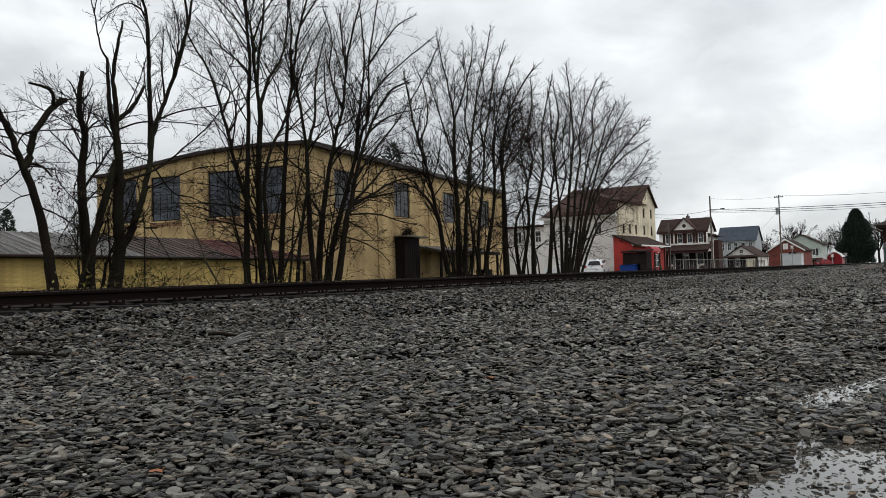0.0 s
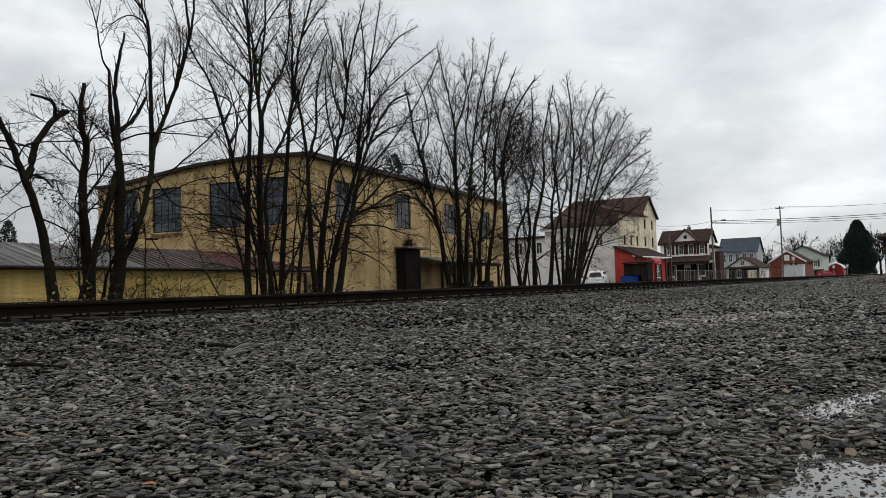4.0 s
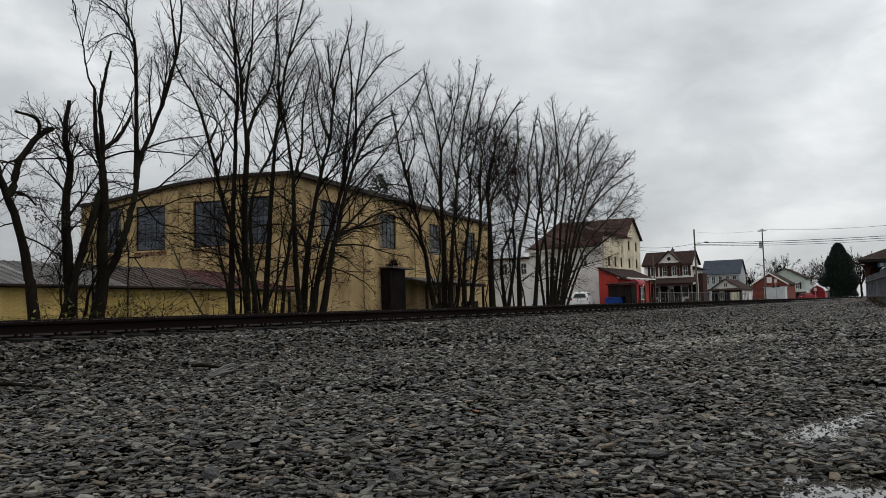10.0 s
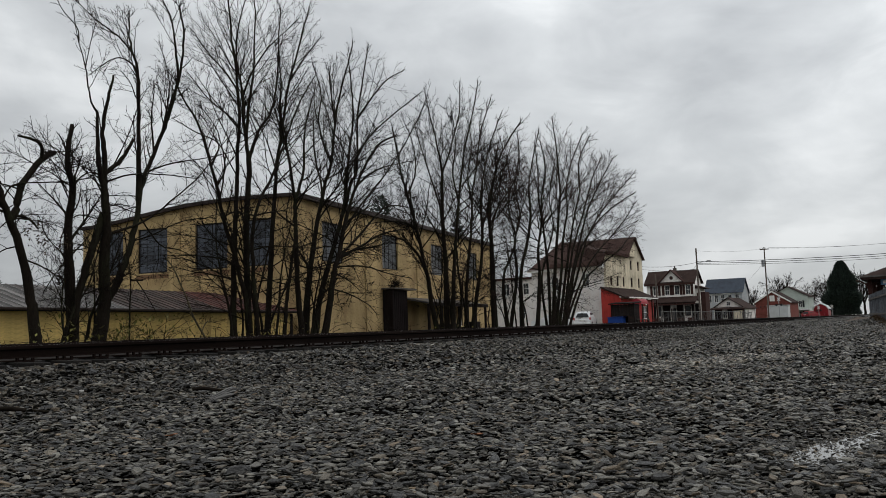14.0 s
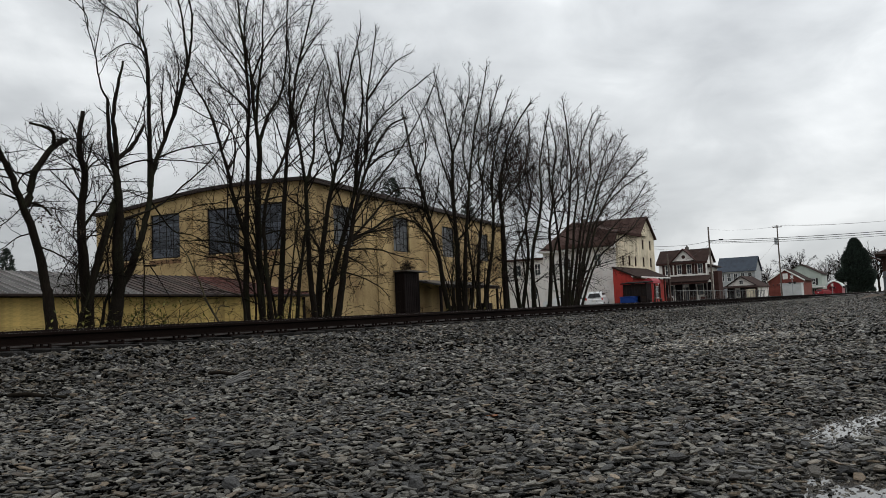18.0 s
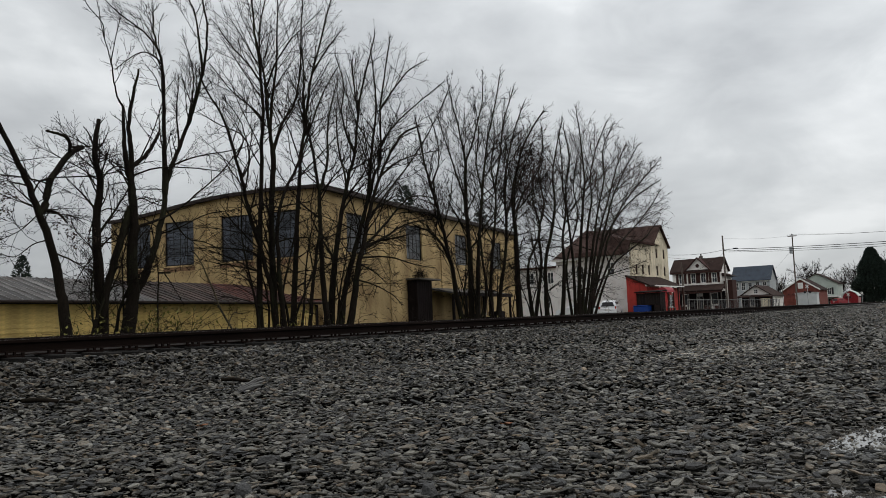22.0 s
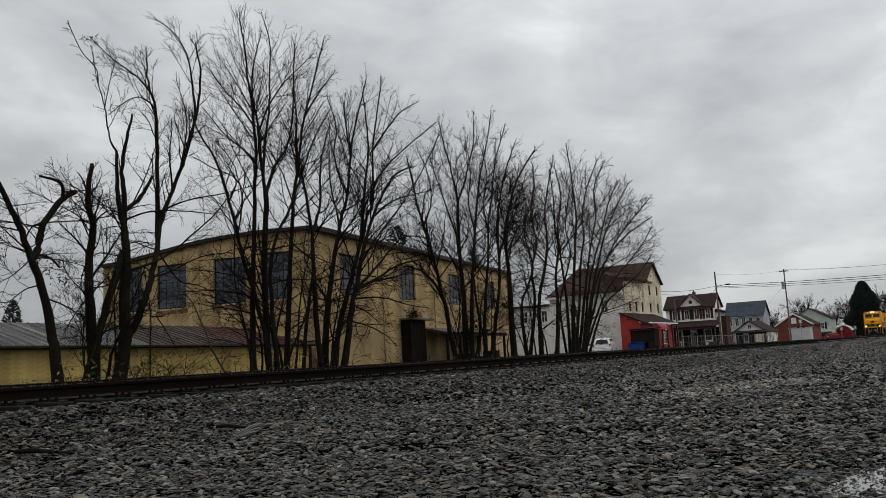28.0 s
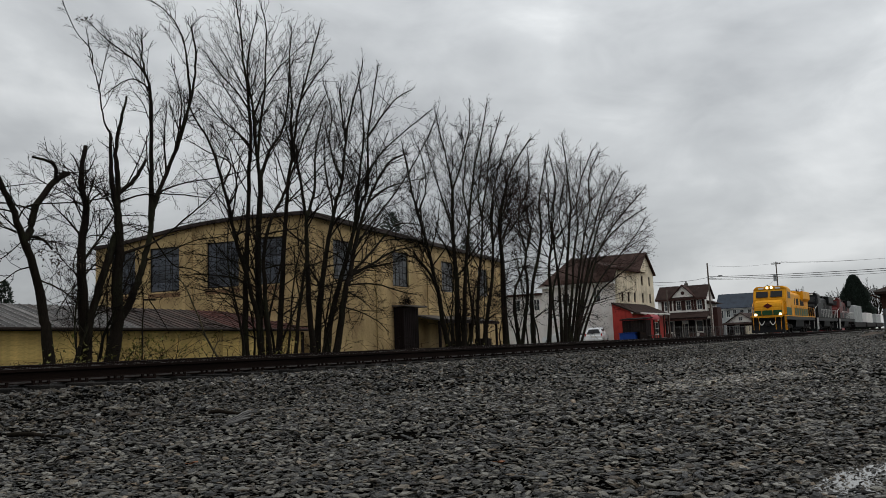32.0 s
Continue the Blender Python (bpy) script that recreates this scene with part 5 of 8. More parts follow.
    t.stem([(51.14, 22.93, -0.55), (50.02, 22.83, 3.22), (50.87, 22.76, 5.20), (52.03, 22.69, 7.20), (51.40, 22.63, 9.10), (51.99, 22.56, 11.06)], 0.102, 0.030, 16, 0.4, 1.9)
    t.stem([(54.51, 22.90, 2.19), (58.04, 22.94, 3.37), (62.28, 22.97, 3.97), (65.94, 23.01, 4.62)], 0.049, 0.026, 12, 0.2, 1.6)
    t.stem([(53.07, 22.60, -0.55), (57.03, 22.60, 3.57), (61.63, 22.60, 5.34), (65.00, 22.60, 6.41), (69.25, 22.60, 8.50)], 0.096, 0.037, 22, 0.3, 2.3)
    t.stem([(54.52, 23.30, -0.55), (57.35, 23.30, 5.06), (60.93, 23.30, 7.87), (64.60, 23.30, 9.64), (68.20, 23.30, 10.96), (72.09, 23.30, 12.20)], 0.111, 0.037, 22, 0.3, 2.3)
    t.stem([(53.70, 23.20, -0.55), (56.35, 23.20, 5.51), (59.12, 23.20, 9.12), (61.43, 23.20, 12.06), (63.36, 23.20, 13.96)], 0.111, 0.037, 22, 0.3, 2.3)
    t.skirt(1.5, 8.5, 36, 3.6)
    t.suckers(2, 6.5)
    t.finish(pose(0, 0, 0), "wide fan-shaped bare tree of many stems with reddish twig tips", ROW, twig=BUD)


lineside_trees()


def brambles():
    """Thin arching shoots with a few yellow-green leaves at the feet of the trees."""
    leaf = surface("yellow_green_leaves", (0.16, 0.15, 0.035), 0.6, vary=0.3, scale=6, fine=40, bump=0.0, islands=0.4)
    for seed, x, y, w, h, leaves in ((61, 15.0, 21.6, 1.8, 2.5, 200), (62, 17.2, 21.8, 1.7, 2.7, 260), (68, 16.0, 21.3, 1.6, 2.0, 120), (69, 22.4, 21.6, 1.5, 2.6, 60), (63, 20.6, 21.7, 1.5, 2.0, 25), (64, 24.6, 21.4, 1.9, 2.6, 20), (65, 30.4, 21.6, 1.8, 2.3, 10), (66, 39.0, 21.6, 1.6, 1.8, 30), (67, 12.6, 21.6, 1.4, 1.6, 50)):
        rng = random.Random(seed)
        base = ground_z(x, y)
        t = thing("bramble_bush", pose(x, y, base), "tangled bramble shoots with a few yellow-green leaves", "bush", "lineside brambles")
        shoots = Wood()
        v, f = [], []
        for _ in range(26):
            p = Vector((rng.gauss(0, w * 0.4), rng.gauss(0, 0.35), 0))
            lean = Vector((rng.gauss(0, 0.7), rng.gauss(0, 0.3), 0))
            hh = h * rng.uniform(0.5, 1.1)
            pts = [p + lean * (u ** 1.6) * hh * 0.8 + Vector((0, 0, hh * (u - 0.35 * u * u * u))) for u in (0, 0.25, 0.5, 0.75, 1.0)]
            pts = [q + Vector((rng.gauss(0, 0.04), rng.gauss(0, 0.04), 0)) for q in pts]
            shoots.tube(pts, [0.012, 0.011, 0.009, 0.007, 0.004], 4)
            for _ in range(4):
                k = rng.randrange(1, 4)
                q = pts[k].lerp(pts[k + 1], rng.random())
                e = q + Vector((rng.gauss(0, 0.25), rng.gauss(0, 0.2), rng.uniform(-0.1, 0.3)))
                shoots.tube([q, (q + e) / 2 + Vector((0, 0, 0.04)), e], [0.006, 0.005, 0.0035], 3)
            for _ in range(leaves // 28 + (1 if rng.random() < (leaves % 40) / 40 else 0)):
                c = pts[rng.randrange(1, 5)] + Vector((rng.gauss(0, 0.12), rng.gauss(0, 0.12), rng.gauss(0, 0.1)))
                a, s = Vector((rng.gauss(0, 1), rng.gauss(0, 1), rng.gauss(0, 1))).normalized(), rng.uniform(0.05, 0.09)
                b = a.cross(Vector((0.3, 0.1, 1))).normalized()
                o = len(v)
                v += [tuple(c - a * s), tuple(c + b * s * 0.5), tuple(c + a * s), tuple(c - b * s * 0.5)]
                f += [(o, o + 1, o + 2, o + 3)]
        shoots.put("shoot_tangle", TWIG, t)
        if f:
            tagged(part_of("leaves", mesh_of("leaves", v, f, leaf), t), kind="stuff")


brambles()


def dead_vine():
    """A clump of dead vine on the hood over the factory's entrance."""
    rng = random.Random(77)
    t = thing("dead_vine", FACTORY @ pose(11.2, -0.6, 3.86), "clump of dead brown vine on the entrance hood", "vine")
    w = Wood()
    for _ in range(260):
        p = Vector((rng.gauss(0, 0.45), rng.gauss(0, 0.15), abs(rng.gauss(0, 0.3))))
        q = p + Vector((rng.gauss(0, 0.28), rng.gauss(0, 0.15), rng.gauss(0.05, 0.2)))
        q.z = max(q.z, 0.01)
        w.tube([p, (p + q) / 2 + Vector((0, 0, 0.06)), q], [0.011, 0.009, 0.005], 3)
    w.put("vine_tangle", TWIG, t)


dead_vine()


# ---- the town beyond the tracks ----
DARKGLASS = plain("dark_house_glass", (0.035, 0.04, 0.045), 0.12)
BROWNTRIM = surface("dark_brown_trim", (0.05, 0.024, 0.02), 0.8, spec=0.1, vary=0.25, scale=2, fine=25)
SLATE = surface("blue_grey_slate", (0.034, 0.044, 0.06), 0.7, vary=0.25, scale=1.2, fine=14, bump=0.3)
GREYSIDING = surface("grey_blue_siding", (0.34, 0.355, 0.36), 0.7, vary=0.12, scale=1.0, fine=16, bump=0.1, stretch=(0.3, 0.3, 3))
OFFWHITE = surface("off_white_siding", (0.76, 0.72, 0.67), 0.75, vary=0.1, scale=1.0, fine=16, bump=0.1, stretch=(0.3, 0.3, 3))
REDBRICK = surface("red_brick_wall", (0.158, 0.0465, 0.0354), 0.85, vary=0.25, scale=1.5, fine=25, bump=0.2)
REDPAINT = plain("bright_red_paint", (0.42, 0.025, 0.03), 0.4)
SAGE = surface("pale_sage_siding", (0.38, 0.42, 0.38), 0.7, vary=0.12, scale=1, fine=16, bump=0.1)
DARKRED = plain("dark_red_car_paint", (0.22, 0.015, 0.02), 0.35)
BLUE = plain("blue_plastic", (0.012, 0.045, 0.22), 0.4)
CARWHITE = plain("white_car_paint", (0.68, 0.69, 0.70), 0.25)
ROSE = plain("faded_red_canvas", (0.26, 0.025, 0.035), 0.6)
TYRE = plain("black_rubber", (0.02, 0.02, 0.021), 0.8)
TAIL = plain("red_lamp_glass", (0.35, 0.02, 0.015), 0.2)
POLEWOOD = surface("weathered_pole_wood", (0.12, 0.098, 0.082), 0.85, vary=0.3, scale=2, fine=20, bump=0.3, stretch=(3, 3, 0.3))


def gable_roof(parent, a0, a1, b0, b1, eave, ridge, material, along="y", over=0.35, thick=0.14, name="roof", label=""):
    """A pitched roof over the plan x a0..a1, y b0..b1; along says which way the ridge runs."""
    bm = bmesh.new()
    lo, hi = (a0, a1) if along == "y" else (b0, b1)
    mid, k = (lo + hi) / 2, (ridge - eave) / ((hi - lo) / 2)
    l, h, e = lo - over, hi + over, eave - over * k
    out = [(l, e), (mid, ridge), (h, e), (h, e + thick), (mid, ridge + thick), (l, e + thick)]
    s0, s1 = ((b0, b1) if along == "y" else (a0, a1))
    prism(bm, out, s0 - over, s1 + over, "y" if along == "y" else "x")
    return part(name, bm, material, parent, label)


def gable_top(parent, lo, hi, eave, ridge, at, thick, material, axis):
    bm = bmesh.new()
    prism(bm, [(lo, eave), (hi, eave), ((lo + hi) / 2, ridge)], at, at + thick, axis)
    return part("gable", bm, material, parent)


def sash(parent, m, w, h, trim=WHITE, shutters=None, cols=2, rows=2):
    w_ob = window(parent, m @ Matrix.Translation((-w / 2, 0, 0)), w, h, cols, rows, trim, DARKGLASS, fw=0.08, bar=0.035, sill=trim)
    if shutters:
        for s in (-1, 1):
            c = s * (w / 2 + 0.24)
            part("shutter", boxes((w / 2 + c - 0.2, w / 2 + c + 0.2, -0.17, -0.105, -0.02, h + 0.02)), shutters, w_ob)
    return w_ob


FACE_X = lambda x, y, z: pose(x, y, z, 0, 0, -90)  # a window in a wall that looks to -x; its own x runs to -y


def box_walls(parent, x0, x1, y0, y1, h, material, holes_x=(), holes_y=(), thick=0.3):
    """Four walls: the one that looks to -x with holes (y0, y1, z0, z1), the one that looks to -y with holes (x0, x1, z0, z1), and two plain ones."""
    part_of("wall", wall_mesh("wall", y1 - y0, h, thick, [(y1 - b, y1 - a, c, d) for a, b, c, d in holes_x], material), parent, m=pose(x0, y1, 0, 0, 0, -90))
    part_of("wall", wall_mesh("wall", x1 - x0 - thick, h, thick, [(a - x0 - thick, b - x0 - thick, c, d) for a, b, c, d in holes_y], material), parent, m=Matrix.Translation((x0 + thick, y0, 0)))
    part("wall", boxes((x1 - thick, x1, y0 + thick, y1, 0, h)), material, parent)
    part("wall", boxes((x0 + thick, x1 - thick, y1 - thick, y1, 0, h)), material, parent)


HOUSEROOF = surface("weathered_brown_shingles", (0.062, 0.038, 0.032), 0.9, spec=0.08, vary=0.35, scale=0.9, fine=20, bump=0.5, obj=0.15)


def stucco_house():
    t = thing("stucco_house", pose(0, 0, 0), "large whitewashed and cream stucco house with brown shingle roof", "house")
    side = [(36.3, 37.2, 4.2, 5.7), (32.7, 33.6, 4.5, 5.9), (36.0, 37.0, 0.1, 2.2)]
    back = [(42.4, 43.3, 3.95, 5.3), (39.95, 40.75, 3.95, 5.3), (40.5, 41.4, 1.2, 2.7)]
    front = [(x, x + 0.62, z, z + 1.1) for x in (85.2, 87.2, 89.2, 92.0, 94.6) for z in (4.5,)] + [(92.0, 92.62, 6.5, 7.6), (94.6, 95.2, 6.5, 7.6)]
    box_walls(t, 84, 96.4, 31, 39.55, 6.5, WHITEWALL, side, ())
    box_walls(t, 84.04, 96.3, 39.56, 44.3, 5.7, WHITEWALL, back, ())
    part("flat_roof", boxes((83.75, 96.6, 39.6, 44.6, 5.7, 5.92), bevel=0.02), BROWNTRIM, t, "flat roof of the back wing")
    part_of("front_wall", wall_mesh("front_wall", 12.4, 8.05, 0.25, [(a - 84, b - 84, c, d) for a, b, c, d in front], CREAM), t, "cream stucco front", Matrix.Translation((84, 30.75, 0)))
    for y0, y1, z0, z1 in side + back:
        sash(t, FACE_X(84.1, (y0 + y1) / 2, z0), y1 - y0, z1 - z0)
    for x0, x1, z0, z1 in front:
        sash(t, Matrix.Translation(((x0 + x1) / 2, 30.85, z0)), x1 - x0, z1 - z0, trim=BROWNTRIM)
    gable_top(t, 90.8, 96.3, 8.05, 10.3, 30.75, 0.25, CREAM, "y")
    # roofs: main slopes, hip above the white side, cross gable at the street corner
    v = [(83.5, 30.5, 8.02), (93.5, 30.5, 8.02), (93.5, 37.5, 10.3), (88.2, 37.6, 10.0), (83.5, 39.9, 6.5), (96.9, 39.9, 6.5), (96.9, 37.5, 10.3), (83.5, 37.5, 6.6), (83.5, 31, 6.55)]
    part_of("roof", mesh_of("roof", v, [(0, 1, 2, 3), (7, 3, 4), (8, 0, 3, 7), (4, 3, 2, 6, 5)], HOUSEROOF), t, "brown shingle roof")
    gable_roof(t, 90.8, 96.3, 30.75, 37.5, 8.05, 10.3, HOUSEROOF, "y", over=0.3)
    part("fascia", boxes((83.4, 90.7, 30.3, 30.5, 7.85, 8.08)), BROWNTRIM, t)
    part("cornice", boxes((83.55, 83.95, 30.9, 39.9, 6.35, 6.6)), WHITE, t)
    part("porch_roof", boxes((83.0, 83.96, 31.6, 36.8, 6.62, 7.1)), HOUSEROOF, t)
    part("chimney", boxes((91.5, 92.0, 37.2, 37.7, 9.5, 10.65)), GREYWOOD, t)
    return t


stucco_house()


def red_shop():
    t = thing("red_shop", pose(0, 0, 0), "low red shop with lean-to shingle roof and porch posts", "shop")
    bm = bmesh.new()
    prism(bm, [(28.6, 0), (30.7, 0), (30.7, 4.15), (28.6, 3.15)], 82.0, 82.25, "x")
    part("front_wall", bm, REDWALL, t, "bright red gable wall")
    part_of("side_wall", wall_mesh("side_wall", 10.8, 2.95, 0.2, [(1.2, 2.6, 0.9, 2.2), (4.2, 5.2, 0.02, 2.1), (6.5, 8.6, 0.8, 2.2)], REDWALL), t, m=Matrix.Translation((82.25, 28.6, 0)))
    for x, w, z, h in ((84.15, 1.4, 0.9, 1.3), (89.8, 2.1, 0.8, 1.4)):
        sash(t, Matrix.Translation((x, 28.7, z)), w, h)
    for x in (86.95,):
        part("door", boxes((x - 0.48, x + 0.48, 28.66, 28.72, 0.02, 2.08)), WHITE, t)
    part("roof", prism(bmesh.new(), [(28.1, 3.0), (30.74, 4.15), (30.74, 4.3), (28.1, 3.15)], 81.8, 93.2, "x"), SHINGLE, t)
    part("fascia", boxes((83.2, 93.2, 28.04, 28.1, 3.02, 3.14)), WHITE, t)
    part("rake_board", prism(bmesh.new(), [(28.5, 3.0), (28.7, 3.1), (28.7, 3.35), (28.5, 3.25)], 81.9, 81.99, "x"), WHITE, t)
    part("gutter_post", boxes((85.6, 85.75, 28.12, 28.24, 0, 3.0)), BROWNTRIM, t)
    for x in (87.6, 89.4, 91.2, 93.0):
        part("porch_post", boxes((x, x + 0.14, 28.12, 28.26, 0, 3.0)), BROWNTRIM, t)
    aw = prism(bmesh.new(), [(27.3 - 0.5 * math.cos(q * math.pi / 8), 2.35 + 0.55 * math.sin(q * math.pi / 8)) for q in range(9)], 83.0, 85.6, "x")
    part("awning", aw, ROSE, t, "rounded faded red awning")
    for y in (26.86, 27.74):
        part("awning_post", boxes((83.05, 83.13, y - 0.04, y + 0.04, 0, 2.35)), REDPAINT, t)
    part("small_sign", boxes((88.4, 88.8, 28.0, 28.06, 2.3, 2.7), bevel=0.02), WHITE, t)
    return t


red_shop()


RUSTYBIN = surface("rust_blackened_steel", (0.013, 0.009, 0.008), 0.75, vary=0.5, scale=2.5, fine=25, bump=0.3, tint=(0.026, 0.013, 0.009), obj=0.3)


def bin_store():
    t = thing("bin_store", pose(79.2, 27.5, 0), "dark open-fronted timber bin store with a blue tub", "bin store")
    part("roof", prism(bmesh.new(), [(-0.3, 2.3), (1.9, 2.45), (1.9, 2.56), (-0.3, 2.4)], -1.35, 1.35, "y"), DARKWOOD, t)
    part("side_panel", boxes((0, 1.6, -1.2, -1.14, 0, 2.3)), DARKWOOD, t)
    part("side_panel", boxes((0, 1.6, 1.14, 1.2, 0, 2.3)), DARKWOOD, t)
    part("back_panel", boxes((1.5, 1.56, -1.14, 1.14, 0, 2.3)), DARKWOOD, t)
    for i in range(8):
        part("front_board", boxes((0, 0.05, -1.14 + i * 0.285, -0.875 + i * 0.285, 1.12, 2.28)), RUSTYBIN, t)
    part("front_board", boxes((0, 0.05, -1.14, -0.55, 0.0, 1.1)), RUSTYBIN, t)
    b = thing("blue_tub", pose(78.75, 28.05, 0), "blue plastic tub in the bin store", "tub")
    part("body", boxes((-0.35, 0.9, -0.75, 0.75, 0.0, 1.0), bevel=0.06), BLUE, b)
    part("rim", boxes((-0.4, 0.95, -0.8, 0.8, 1.0, 1.07), bevel=0.02), BLUE, b)
    for x, y, turn in ((80.5, 25.8, 0), (48.9, 26.6, 15), (45.6, 26.9, -10)):
        r = thing("picnic_table", pose(x, y, ground_z(x, y), 0, 0, turn), "weathered grey timber picnic table" if x > 60 else "dark timber picnic table under the trees", "table", "picnic tables")
        wood = GREYWOOD if x > 60 else DARKWOOD
        part("tabletop", boxes((-0.9, 0.9, -0.38, 0.38, 0.7, 0.76)), wood, r)
        for s in (-1, 1):
            part("bench", boxes((-0.9, 0.9, s * 0.7 - 0.13, s * 0.7 + 0.13, 0.42, 0.47)), wood, r)
            part("leg_frame", boxes((s * 0.6 - 0.04, s * 0.6 + 0.04, -0.72, 0.72, 0.36, 0.42), (s * 0.6 - 0.04, s * 0.6 + 0.04, -0.4, -0.3, 0, 0.7), (s * 0.6 - 0.04, s * 0.6 + 0.04, 0.3, 0.4, 0, 0.7)), wood, r)


bin_store()


def car(m, paint, label, tall=1.68):
    """A car of 4.5 m; its rear looks to -x."""
    t = thing("car", m, label, "car", "parked cars")
    bm = bmesh.new()
    prism(bm, [(0.05, 0.38), (4.45, 0.36), (4.5, 0.75), (4.3, 0.95), (3.3, 1.05), (0.15, 1.05), (0.0, 0.8)], -0.9, 0.9, "y")
    bmesh.ops.bevel(bm, geom=bm.edges[:], offset=0.07, segments=2, affect="EDGES")
    body = part("body", bm, paint, t, smooth=False)
    bm = bmesh.new()
    prism(bm, [(0.1, 1.0), (3.35, 1.0), (2.5, tall - 0.05), (2.05, tall), (0.9, tall - 0.01), (0.48, tall - 0.09)], -0.85, 0.85, "y")
    bmesh.ops.bevel(bm, geom=bm.edges[:], offset=0.09, segments=2, affect="EDGES")
    for v in bm.verts:
        if v.co.z > 1.3:
            v.co.y *= 0.8
    part("cabin", bm, paint, t)
    g = bmesh.new()
    rake = math.atan2(0.38, tall - 1.09)
    box(g, -0.02, 0.012, -0.66, 0.66, -0.24, 0.24, m=pose(0.275, 0, 1.0 + (tall - 1.08) * 0.5, 0, math.degrees(rake), 0), bevel=0.01)
    for v in g.verts:
        if v.co.z > 1.0 + (tall - 1.08) * 0.5:
            v.co.y *= 0.74
    part("rear_window", g, CABGLASS_CAR, t)
    for s in (-1, 1):
        part("side_window", boxes((0.75, 1.55, s * 0.72 - 0.04, s * 0.72 + 0.02, 1.1, tall - 0.16), (1.65, 2.45, s * 0.72 - 0.04, s * 0.72 + 0.02, 1.1, tall - 0.16)), CABGLASS_CAR, t)
        part("tail_lamp", boxes((-0.03, 0.12, s * 0.8 - 0.06, s * 0.8 + 0.06, 0.85, 1.1), bevel=0.02), TAIL, t, "red tail lamp")
        for x in (0.85, 3.6):
            bm = bmesh.new()
            bmesh.ops.create_cone(bm, cap_ends=True, segments=20, radius1=0.34, radius2=0.34, depth=0.22, matrix=pose(x, s * 0.8, 0.34, 90))
            w = part("wheel", bm, TYRE, t)
            bm = bmesh.new()
            bmesh.ops.create_cone(bm, cap_ends=True, segments=16, radius1=0.2, radius2=0.2, depth=0.03, matrix=pose(x, s * 0.915, 0.34, 90))
            part("rim", bm, GALV, w)
    part("bumper", boxes((-0.08, 0.15, -0.86, 0.86, 0.4, 0.62), bevel=0.04), paint, t)
    part("number_plate", boxes((-0.1, -0.08, -0.16, 0.16, 0.72, 0.86)), WHITE, t)
    return t


CABGLASS_CAR = plain("car_glass", (0.012, 0.013, 0.015), 0.35)
car(pose(77.4, 31.1, 0, 0, 0, 13), CARWHITE, "white hatchback parked by the red shop wall", 1.72)
car(pose(79.5, 33.4, 0, 0, 0, 75), CARWHITE, "white saloon car parked behind the trees", 1.5)


